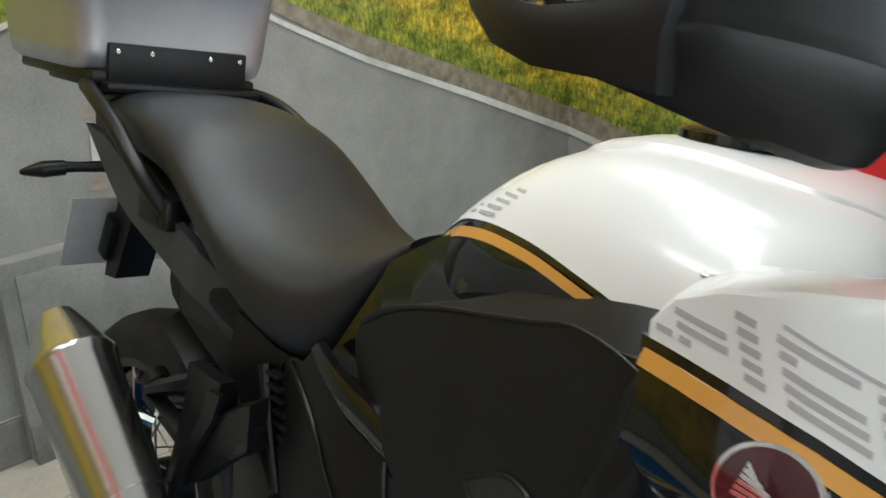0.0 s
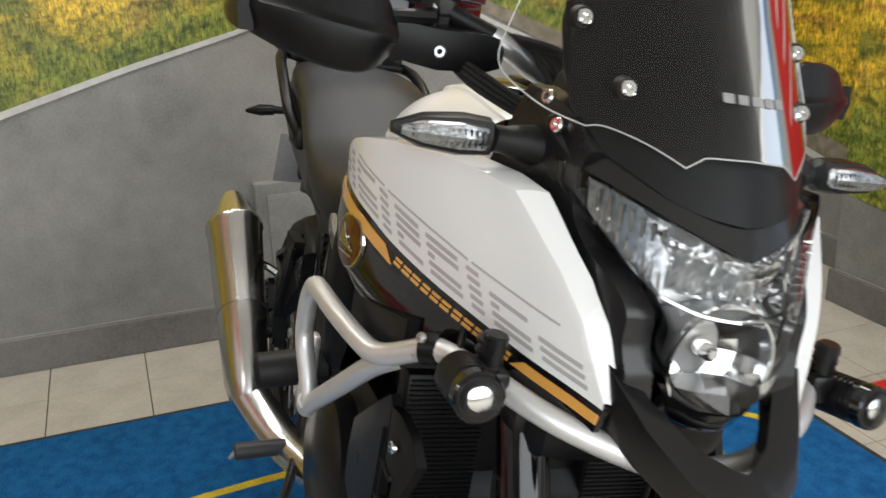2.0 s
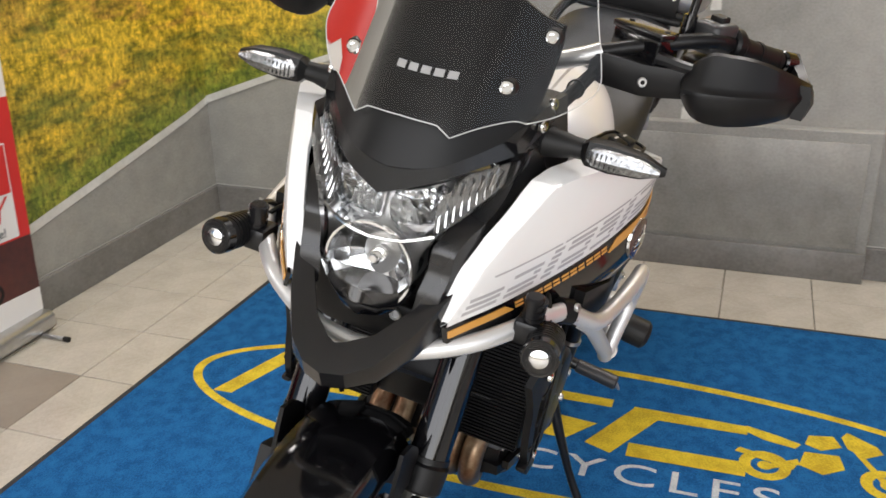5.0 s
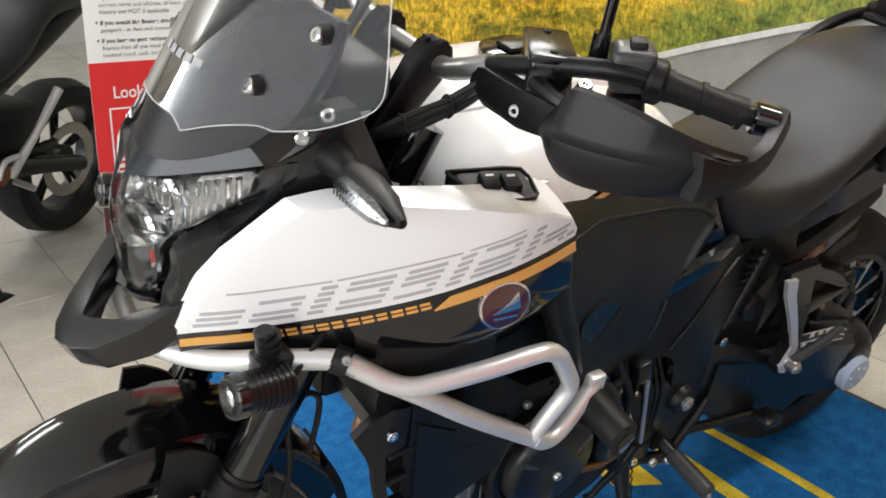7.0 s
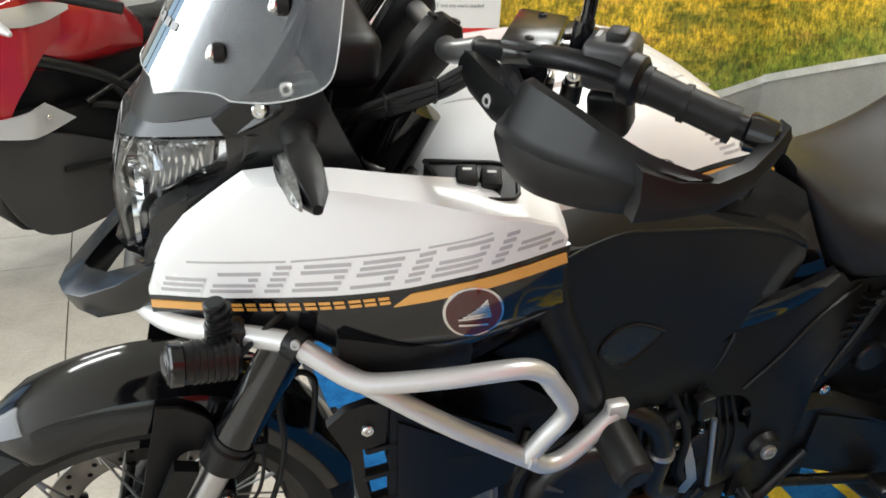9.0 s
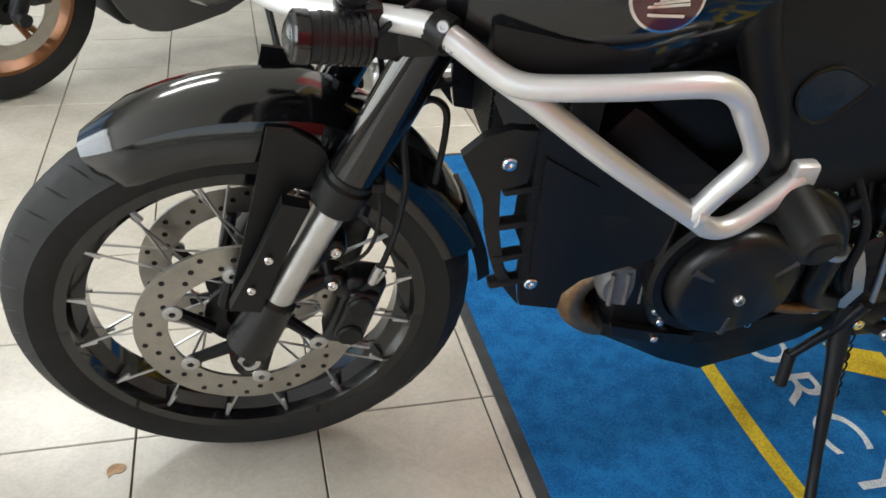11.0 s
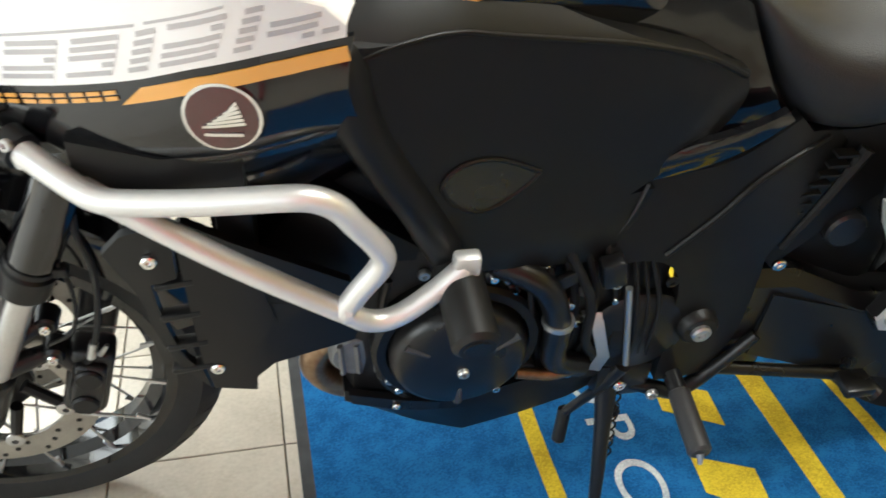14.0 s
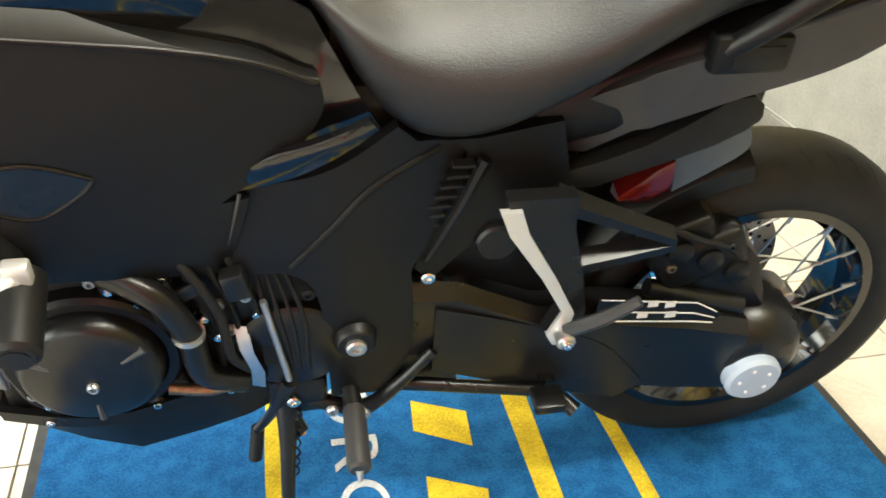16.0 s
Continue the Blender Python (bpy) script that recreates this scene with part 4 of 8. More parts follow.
for s in (1, -1):
    wp = part("white_side_cowl", white_panel(s), WHITE, bike, "gloss white side cowl with grey print", sharp=30)
    gl = [(x, gold_z(x) - 0.007, 0) for x in (0.306, 0.34, 0.37, 0.40, 0.43, 0.455, 0.475)] + [(x, gold_z(x) - 0.0195, 0) for x in (0.492, 0.46, 0.43, 0.40, 0.37, 0.34, 0.303)]
    part("gold_stripe", sheet(gl, black_y, 0.002, 0.016, s, raise_by=0.0025), GOLD, wp, "gold stripe")
    part("gold_stripe", sheet([(x, gold_z(x) - 0.006, 0) for x in (0.743, 0.72, 0.70, 0.672)] + [(x, gold_z(x) - 0.015, 0) for x in (0.660, 0.70, 0.72, 0.743)], black_y, 0.002, 0.016, s, raise_by=0.0025), GOLD, wp)
    # lettering on the stripe, drawn as plain gold bars
    for i in range(11):
        x = 0.658 - i * 0.0150
        wide = (0.0118, 0.0108, 0.0122)[i % 3]
        for lo, hi, lean in ((0.0, 0.0032, 0.0), (0.0054, 0.0088, -0.0014)):
            xa, xb = x + lean, x - wide + lean
            part("letter_bar", sheet([(xa, gold_z(xa) - 0.0066 - lo, 0), (xb, gold_z(xb) - 0.0066 - lo, 0), (xb - 0.0007, gold_z(xb) - 0.0066 - hi, 0), (xa - 0.0007, gold_z(xa) - 0.0066 - hi, 0)], black_y, 0.0006, 0.03, s, raise_by=0.0015), GOLD, wp)
    # slatted grey print: thin lines broken by broad white strokes
    blocks = ((0.730, 0.688, 3, 9), (0.678, 0.634, 4, 2), (0.622, 0.606, 5, 9), (0.594, 0.548, 5, 2), (0.536, 0.496, 5, 1), (0.482, 0.466, 5, 9), (0.456, 0.410, 5, 3), (0.396, 0.382, 5, 9), (0.372, 0.332, 5, 0), (0.326, 0.312, 3, 9))
    for xa, xb, n, gap in blocks:
        for j in range(n):
            lo = 0.008 + 0.0082 * j
            x0, x1 = xa - 0.003 * j, xb - 0.003 * j
            if j == gap:
                x0 = x1 + 0.010
            if gold_z(x1) + lo + 0.006 > float(np.interp(x1, *CREASE)) - 0.004 or gold_z(x0) + lo + 0.006 > float(np.interp(x0, *CREASE)) - 0.004 or x1 < 0.309:
                continue
            part("print_bar", sheet([(x0, gold_z(x0) + lo, 0), (x1, gold_z(x1) + lo, 0), (x1, gold_z(x1) + lo + 0.0048, 0), (x0, gold_z(x0) + lo + 0.0048, 0)], white_y, 0.0005, 0.02, s, raise_by=0.0007), GREYG, wp)
    for xa, xb in ((0.700, 0.60), (0.595, 0.47), (0.462, 0.400)):
        part("print_line", sheet([(xa, gold_z(xa) + 0.050, 0), (xb, gold_z(xb) + 0.050, 0), (xb, gold_z(xb) + 0.0525, 0), (xa, gold_z(xa) + 0.0525, 0)], white_y, 0.0005, 0.02, s, raise_by=0.0007), GREYG, wp)
    bolt(wp, (0.296, 0.186 * s, 1.041), (0, 0.1 * s, 1), 0.0065, 0.003, ALLOY)
    # gloss black lower cowl with the badge
    bl = [(x, gold_z(x), 0) for x in (0.745, 0.72, 0.69, 0.66, 0.63, 0.60, 0.575, 0.55, 0.525, 0.50, 0.485, 0.47, 0.45, 0.43, 0.40, 0.37, 0.34, 0.300)] + [(0.305, 0.96), (0.285, 0.90), (0.245, 0.82), (0.185, 0.72, 0), (0.175, 0.685, 0), (0.30, 0.735), (0.40, 0.80), (0.50, 0.845), (0.57, 0.885, 0), (0.66, 0.870), (0.742, 0.866, 0)]
    bp = part("lower_side_cowl", sheet(bl, black_y, 0.006, 0.018, s), BLACK, bike, "gloss black lower cowl")
    bx_, bz_ = 0.411, 0.947

    def disc_of(r, n=28):
        return [(bx_ + r * math.cos(2 * math.pi * a / n), bz_ + r * math.sin(2 * math.pi * a / n), 0) for a in range(n)]

    badge = part("badge", sheet(disc_of(0.0330), black_y, 0.006, 0.02, s, raise_by=0.0035, k=1), CHROME, bp, "round chrome-rimmed badge")
    part("badge_face", sheet(disc_of(0.0302), black_y, 0.002, 0.02, s, raise_by=0.0042, k=1), BADGE, badge)
    for j in range(6):
        x0, z0 = bx_ + 0.017 - 0.0045 * j, bz_ - 0.009 + 0.0035 * j
        x1, z1 = bx_ - 0.019 + 0.0012 * j, bz_ - 0.004 + 0.0040 * j
        part("wing_bar", sheet([(x0, z0, 0), (x1, z1, 0), (x1 + 0.001, z1 + 0.0030, 0), (x0, z0 + 0.0024, 0)], black_y, 0.001, 0.03, s, raise_by=0.0055), CHROME, badge)
    part("badge_word_bar", sheet([(bx_ + 0.016, bz_ - 0.0165, 0), (bx_ - 0.016, bz_ - 0.0155, 0), (bx_ - 0.016, bz_ - 0.0125, 0), (bx_ + 0.016, bz_ - 0.0135, 0)], black_y, 0.001, 0.03, s, raise_by=0.0055), CHROME, badge)
    # dark intake below
    part("intake_duct", loft([[(x, s * (y0 + (0.02 if k in (0, 3) else -0.02)), z) for k, (y0, z) in enumerate(((0.225 - d, zc + 0.028), (0.225 - d, zc + 0.028), (0.225 - d, zc - 0.028), (0.225 - d, zc - 0.028)))] for x, zc, d in ((0.55, 0.875, 0.0), (0.47, 0.865, -0.02), (0.40, 0.87, -0.02))]), MATT, bp)
    # matt knee cover
    knee_f = curve([-0.16, -0.08, 0.02, 0.10, 0.2, 0.28, 0.33], [0.138, 0.158, 0.180, 0.196, 0.224, 0.250, 0.264])

    def knee_y(x, z):
        return knee_f(x) - 0.07 * max(0, z - 0.84) - 0.25 * max(0, 0.68 - z)

    knee_top = ([-0.143, -0.083, 0.0, 0.078, 0.153, 0.204, 0.26, 0.300], [0.868, 0.902, 0.930, 0.948, 0.966, 0.980, 0.980, 0.972])
    kl = [(0.306, 0.985, 0), (0.26, 0.980), (0.204, 0.980), (0.153, 0.966), (0.078, 0.948), (0.0, 0.930), (-0.083, 0.902), (-0.143, 0.868), (-0.153, 0.832), (-0.120, 0.785), (-0.03, 0.728, 0), (-0.063, 0.728, 0), (-0.025, 0.600, 0), (0.10, 0.635), (0.20, 0.672, 0), (0.185, 0.72, 0), (0.245, 0.82), (0.285, 0.90), (0.306, 0.96)]
    kp = part("knee_cover", sheet(kl, knee_y, 0.012, 0.018, s), MATT, bike, "matt black plastic side cover")
    rows = []
    for x in np.linspace(-0.15, 0.305, 24):
        z = float(np.interp(x, *knee_top))
        w = float(np.interp(x, [-0.15, 0.0, 0.053, 0.14, 0.30], [0.02, 0.10, 0.35, 0.85, 1.0]))
        y = knee_y(x, z)
        rows.append([(x, s * (y - 0.004), z - 0.012), (x, s * (y + 0.0005), z - 0.004), (x, s * (y - 0.003), z + 0.002), (x, s * (y - 0.045 * w), z + 0.034 * w), (x, s * (y - 0.060 * w), z + 0.034 * w), (x, s * (y - 0.095), z + 0.015 * w)])
    part("top_facet", ribbon(rows), MATT, kp, sharp=25)
    part("raised_edge", tube([(x, s * (knee_y(x, z) + 0.0005), z - 0.001) for x, z in zip(*knee_top)], [0.004, 0.004, 0.0035, 0.003, 0.003, 0.002, 0.002, 0.002], 8, 4), MATT, kp)
    dish = [(0.208, 0.806), (0.190, 0.828), (0.150, 0.826), (0.095, 0.794, 0), (0.110, 0.778), (0.152, 0.758), (0.186, 0.772)]
    part("moulded_dish", sheet(dish, knee_y, 0.002, 0.03, s, raise_by=0.0016), COWL, kp, "smooth shallow dish in the cover")
    rim_line = [(u, s * (knee_y(u, v) + 0.001), v) for u, v in outline(dish, 5)]
    part("dish_rim", tube(rim_line + rim_line[:1], 0.0028, 6, 1, smooth=False), MATT, kp)
    rows = []
    for p, w in zip(catmull([(0.318, 0, 0.995), (0.314, 0, 0.955), (0.300, 0, 0.905), (0.272, 0, 0.850), (0.240, 0, 0.790), (0.212, 0, 0.730), (0.200, 0, 0.690)], 6), np.interp(range(37), [0, 4, 12, 30, 36], [0.6, 0.95, 1.0, 0.95, 0.5])):
        x, z = p.x, p.z
        b = knee_y(x, z) + 0.002
        rows.append([(x + dx * w, s * (b + dy * w), z + dz * w) for dx, dy, dz in ((-0.034, -0.010, -0.010), (-0.029, 0.004, -0.009), (-0.018, 0.014, -0.005), (-0.002, 0.019, 0.0), (0.013, 0.014, 0.004), (0.022, 0.003, 0.007), (0.024, -0.014, 0.008), (0.0, -0.020, 0.0))])
    part("front_rib", loft(rows), MATT, kp, "rounded front rib of the cover", sharp=50)
    part("slot", sheet([(0.262, 0.830, 0), (0.252, 0.834, 0), (0.205, 0.772, 0), (0.214, 0.768, 0)], knee_y, 0.002, 0.03, s, raise_by=0.0025), SOFT, kp)
    part("cover_seam", tube([(-0.052, s * (knee_y(-0.052, 0.735) + 0.001), 0.738), (-0.040, s * (knee_y(-0.04, 0.70) + 0.001), 0.69), (-0.026, s * (knee_y(-0.026, 0.62) + 0.001), 0.632)], [0.0025, 0.0015, 0.001], 6), GREYP, kp)
    # frame cover down to the foot peg
    cover_f = curve([-0.36, -0.28, -0.18, -0.06, 0.0], [0.118, 0.143, 0.165, 0.160, 0.158])

    def cover_y(x, z):
        return cover_f(x) - 0.10 * max(0, z - 0.62)

    cl = [(-0.03, 0.735, 0), (-0.14, 0.748), (-0.24, 0.800, 0), (-0.265, 0.775, 0), (-0.295, 0.770), (-0.33, 0.755, 0), (-0.305, 0.67), (-0.262, 0.578, 0), (-0.268, 0.50), (-0.265, 0.41), (-0.225, 0.345, 0), (-0.150, 0.352, 0), (-0.140, 0.54), (-0.105, 0.60), (-0.025, 0.598, 0), (-0.063, 0.728, 0)]
    cp = part("frame_cover", sheet(cl, cover_y, 0.02, 0.02, s), MATT, bike, "matt black frame cover")
    part("gloss_strake", sheet([(-0.015, 0.745, 0), (-0.044, 0.757), (-0.09, 0.785), (-0.135, 0.799), (-0.205, 0.824, 0), (-0.215, 0.812, 0), (-0.155, 0.774), (-0.103, 0.748), (-0.052, 0.739, 0)], lambda u, v: cover_y(u, v) + 0.010 - 2.2 * (v - 0.775 - 0.35 * (-0.1 - u)) ** 2 * 4, 0.012, 0.01, s, raise_by=0.006), BLACK, cp)
    part("cover_crease", tube([(x, s * (cover_y(x, z) + 0.001), z) for x, z in ((-0.295, 0.762), (-0.21, 0.725), (-0.16, 0.675), (-0.105, 0.615))], 0.004, 8), MATT, cp)
    part("pivot_boss", rod((-0.185, 0.150 * s, 0.472), (-0.185, 0.180 * s, 0.472), 0.032, 0.028, 28, bevel=0.004), MATT, cp)
    bolt(cp, (-0.185, 0.180 * s, 0.472), (0, s, 0), 0.0145, 0.008, ALLOY)
    bolt(cp, (-0.125, 0.165 * s, 0.565), (0, s, 0), 0.009, 0.004, DARK)
    # grille and tail plate behind it
    tl = [(-0.285, 0.765, 0), (-0.345, 0.765, 0), (-0.45, 0.785, 0), (-0.47, 0.70, 0), (-0.38, 0.63), (-0.292, 0.535, 0), (-0.270, 0.560, 0), (-0.305, 0.67), (-0.33, 0.745)]
    tp = part("side_plate", sheet(tl, lambda u, v: 0.118 + 0.04 * max(0, 0.75 - v), 0.02, 0.03, s), MATT, bike)
    part("grille_frame", tube([(-0.352, 0.130 * s, 0.742), (-0.325, 0.136 * s, 0.675), (-0.283, 0.142 * s, 0.588)], [0.010, 0.007, 0.005], 8), MATT, tp, "smooth frame of the vent")
    for i in range(9):
        z = 0.735 - i * 0.0155
        x = -0.338 + i * 0.0068
        part("grille_slat", box(x, 0.122 * s, z, x + 0.028, 0.138 * s, z + 0.004), SOFT, tp)
    bolt(tp, (-0.285, 0.148 * s, 0.563), (0, s, 0), 0.010, 0.006)

# --- tank and its black shoulders ---
tw = curve([-0.17, -0.10, -0.04, 0.04, 0.12, 0.20, 0.28, 0.34, 0.40, 0.43, 0.45, 0.466], [0.055, 0.105, 0.136, 0.158, 0.172, 0.190, 0.202, 0.206, 0.192, 0.165, 0.130, 0.070])
tt = curve([-0.17, -0.10, -0.04, 0.03, 0.09, 0.14, 0.20, 0.29, 0.36, 0.41, 0.45, 0.466], [0.915, 0.986, 1.034, 1.080, 1.104, 1.115, 1.117, 1.107, 1.095, 1.070, 1.030, 0.985])


def tuck(z):
    return 1 - 1.3 * max(0.0, 0.995 - z)


tank = part("fuel_tank", loft([[(p[0], p[1] * tuck(p[2]), p[2]) for p in ring_x(x, tw(x), 0.72, tt(x), 56, 3.2)] for x in np.linspace(-0.17, 0.464, 40)]), BLACK, bike, "gloss black lower tank")
cover_low = curve([-0.12, -0.09, -0.05, 0.02, 0.10, 0.16, 0.22, 0.30, 0.36, 0.41, 0.45, 0.466], [0.950, 0.976, 1.000, 1.018, 1.018, 1.010, 0.999, 0.975, 0.950, 0.930, 0.905, 0.890])


def tank_y(x, z):
    h = (tt(x) - 0.72) / 2
    q = min(0.999, abs((z - 0.72 - h) / h))
    return tw(x) * (1 - q ** 3.2) ** (1 / 3.2) * tuck(z)


def tank_decal(name, corners, mat, up=0.0012, n=6):
    """A thin print on the tank's side: corners are (x, low z, high z) at both ends."""
    (xa, la, ha), (xb, lb, hb) = corners
    rows = []
    for k in range(n + 1):
        t = k / n
        x, lo, hi = xa + (xb - xa) * t, la + (lb - la) * t, ha + (hb - ha) * t
        rows.append([(x, s * (tank_y(x, lo + (hi - lo) * q) * 1.008 + up), lo + (hi - lo) * q) for q in (0, 0.5, 1)])
    return part(name, ribbon(rows), mat, tank)


rings = []
for x in np.linspace(-0.098, 0.4655, 40):
    h, c = (tt(x) - 0.72) / 2, (tt(x) + 0.72) / 2
    a0 = math.asin(min(0.98, ((cover_low(x) - c) / h)) ** 1.6)
    ring = []
    for j in range(29):
        a = a0 + (math.pi - 2 * a0) * j / 28
        ca, sa = math.cos(a), math.sin(a)
        ring.append((x, tw(x) * math.copysign(abs(ca) ** (2 / 3.2), ca) * 1.008, c + h * abs(sa) ** (2 / 3.2) + 0.0025))
    ring = [(x, ring[0][1] * 0.985, ring[0][2] - 0.001)] + ring + [(x, ring[-1][1] * 0.985, ring[-1][2] - 0.001)]
    rings.append(ring)
bm = ribbon(rings)
top = part("tank_cover", bm, WHITE, tank, "gloss white tank cover")
for s in (1, -1):
    rows = []
    for x in np.linspace(-0.104, 0.30, 24):
        lo = cover_low(x)
        rows.append([(x, s * (tank_y(x, lo + d) * 1.004 + 0.0015), lo + d) for d in (-0.005, -0.0085, -0.012, -0.0155)])
    part("gold_stripe", ribbon(rows), GOLD, tank, "gold stripe")
    for j in range(5):
        for xa, xb in ((-0.078, -0.036), (-0.030, -0.004), (0.004, 0.038)):
            xa, xb, up = xa + 0.010 * j, xb + 0.008 * j, 0.009 + 0.0068 * j
            tank_decal("print_bar", ((xa, cover_low(xa) + up, cover_low(xa) + up + 0.0034), (xb, cover_low(xb) + up, cover_low(xb) + up + 0.0034)), GREYG, 0.0022, 3)
rows = []
for x in np.linspace(0.02, 0.40, 18):
    w = 0.090 * min(1.0, (x - 0.005) / 0.10) * (1.0 if x < 0.34 else 1 - (x - 0.34) * 6)
    up = 0.010 * math.sin(math.pi * min(1, (x - 0.02) / 0.38)) ** 0.5
    rows.append([(x, y * w, tt(x) + 0.0012 + up * (1 - abs(y) ** 4) - 0.010 * (1 if abs(y) == 1 else 0)) for y in (-1, -0.94, -0.8, -0.4, 0, 0.4, 0.8, 0.94, 1)])
part("tank_plateau", ribbon(rows), WHITE, tank, "raised white middle of the tank cover")
part("filler_cap", lathe([(0.062, 0), (0.062, 0.008), (0.050, 0.013), (0.02, 0.016), (0.0, 0.016)], (0.205, 0, 1.126), "z", 40, closed=False), BLACK, tank, "black filler cap")
part("cap_flap", box(0.18, -0.018, 1.140, 0.242, 0.018, 1.148, 0.004), CASE, tank)

def shoulder_y(u, v):
    low = float(np.interp(u, [-0.23, -0.16, -0.08, 0.02, 0.10, 0.22], [0.128, 0.122, 0.130, 0.152, 0.174, 0.196]))
    top = float(np.interp(u, [-0.23, -0.16, -0.08, 0.02, 0.10, 0.22], [0.088, 0.094, 0.110, 0.134, 0.156, 0.180]))
    t = min(1.0, max(0.0, (v - 0.80) / 0.19))
    return low + (top - low) * t ** 1.5


for s in (1, -1):
    part("tank_shoulder", sheet([(0.22, 1.000, 0), (0.10, 1.005), (0.02, 1.004), (-0.05, 0.988), (-0.10, 0.962), (-0.145, 0.935, 0), (-0.165, 0.895), (-0.195, 0.838), (-0.222, 0.792, 0), (-0.15, 0.768, 0), (-0.08, 0.80, 0), (-0.09, 0.895), (0.0, 0.920), (0.10, 0.935), (0.22, 0.950, 0)], shoulder_y, 0.006, 0.02, s), BLACK, bike, "gloss black tank shoulder")
# --- seat ---
seat_w = curve([-0.95, -0.80, -0.62, -0.48, -0.36, -0.27, -0.205, -0.165, -0.14], [0.115, 0.150, 0.158, 0.165, 0.160, 0.145, 0.122, 0.100, 0.085])
seat_t = curve([-0.95, -0.84, -0.72, -0.60, -0.52, -0.45, -0.36, -0.25, -0.18, -0.14], [1.040, 1.055, 1.052, 1.022, 0.975, 0.935, 0.910, 0.912, 0.944, 0.965])
seat_b = curve([-0.95, -0.80, -0.60, -0.503, -0.415, -0.342, -0.30, -0.238, -0.205, -0.165, -0.14], [0.985, 0.960, 0.920, 0.866, 0.806, 0.768, 0.762, 0.785, 0.828, 0.905, 0.945])
seat = part("seat", loft([ring_x(x, seat_w(x), seat_b(x) - 0.008, seat_t(x), 44, 2.75) for x in np.linspace(-0.95, -0.14, 46)]), VINYL, bike, "black vinyl two-step seat")
# --- tail ---
tail = part("tail_cowl", loft([ring_x(x, w, b, t, 24, 3.2) for x, w, b, t in ((-0.42, 0.10, 0.70, 0.82), (-0.52, 0.125, 0.74, 0.87), (-0.65, 0.135, 0.80, 0.925), (-0.80, 0.140, 0.87, 0.985), (-0.95, 0.125, 0.93, 1.02), (-1.04, 0.09, 0.965, 1.02))]), MATT, bike, "matt black tail cowl")
for s in (1, -1):
    part("tail_side", sheet([(-0.432, 0.706, 0), (-0.441, 0.767), (-0.483, 0.816), (-0.538, 0.860, 0), (-0.584, 0.876), (-0.70, 0.917), (-0.85, 0.975, 0), (-0.93, 0.985, 0), (-0.80, 0.872), (-0.657, 0.816), (-0.54, 0.772, 0), (-0.494, 0.72, 0)], lambda u, v: 0.136 + 0.10 * (v - 0.8) - 0.03 * max(0, -0.8 - u) - 0.38 * max(0, u + 0.548 - 0.35 * (v - 0.80)), 0.015, 0.012, s), GREYP, bike, "dark grey tail side panel")
    part("grab_rail", tube([(-0.62, 0.150 * s, 0.895), (-0.665, 0.172 * s, 0.945), (-0.75, 0.178 * s, 1.005), (-0.85, 0.172 * s, 1.042), (-0.93, 0.150 * s, 1.052), (-0.96, 0.10 * s, 1.045)], [0.014, 0.0135, 0.0135, 0.0135, 0.0135, 0.015], 12), MATT, bike, "black grab rail")
    sock = part("pannier_socket", box(-0.70, 0.130 * s, 0.865, -0.60, 0.160 * s, 0.915, 0.008), MATT, bike)
    part("socket_hole", box(-0.685, 0.158 * s, 0.876, -0.625, 0.162 * s, 0.904, 0.001), SOFT, sock)
    ind = part("rear_indicator", tube([(-0.99, 0.06 * s, 0.900), (-1.02, 0.12 * s, 0.893), (-1.035, 0.155 * s, 0.89)], [0.012, 0.010, 0.011], 10), MATT, bike, "black rear indicator")
    part("indicator_lens", tube([(-1.03, 0.145 * s, 0.890), (-1.045, 0.18 * s, 0.884), (-1.06, 0.215 * s, 0.876)], [0.014, 0.016, 0.004], 10), TINT, ind)
part("number_plate_holder", sheet([(-1.02, 0.91, 0), (-1.080, 0.74, 0), (-1.100, 0.66, 0), (-1.050, 0.665, 0), (-0.985, 0.80, 0), (-0.95, 0.91, 0)], lambda u, v: 0.035, 0.07, 0.08), MATT, bike)
plate = turned(box(-0.002, -0.110, -0.078, 0.002, 0.110, 0.078, 0.001), pose(-1.112, 0, 0.748, 0, 20, 0))
part("number_plate", plate, PLATEBACK, bike, "plain back of the number plate")
part("plate_lamp_bracket", turned(box(-0.02, -0.05, -0.05, 0.02, 0.05, 0.05, 0.01), pose(-1.075, 0, 0.745, 0, 24, 0)), MATT, bike)
part("tail_lamp", box(-1.06, -0.07, 0.955, -1.02, 0.07, 0.995, 0.01), REDPLAIN, bike)
rack = part("luggage_rack", box(-1.13, -0.145, 1.045, -0.86, 0.145, 1.062, 0.006), MATT, bike, "black luggage rack")
part("rack_foot", box(-0.99, -0.11, 1.0, -0.88, 0.11, 1.05, 0.01), MATT, rack)
# hugger over the rear tyre
hg = []
for a in np.linspace(14, 77, 16):
    q = math.radians(a)
    hg.append([(RA.x + r * math.cos(q), y, RA.z + r * math.sin(q)) for y, r in ((0.080, 0.318), (0.082, 0.350), (0.05, 0.372), (0, 0.378), (-0.05, 0.372), (-0.082, 0.350), (-0.080, 0.318), (-0.074, 0.318), (-0.07, 0.345), (0, 0.370), (0.07, 0.345), (0.074, 0.318))])
part("rear_hugger", loft(hg), MATT, bike, "black tyre hugger")

# --- front fairing: black cowl, headlamp, beak ---
cow_x = curve([0.0, 0.06, 0.10, 0.14, 0.18], [0.748, 0.735, 0.705, 0.660, 0.60])


def nose_x(y, z):
    return cow_x(abs(y)) + 0.014 - 0.66 * max(0, z - 1.04)


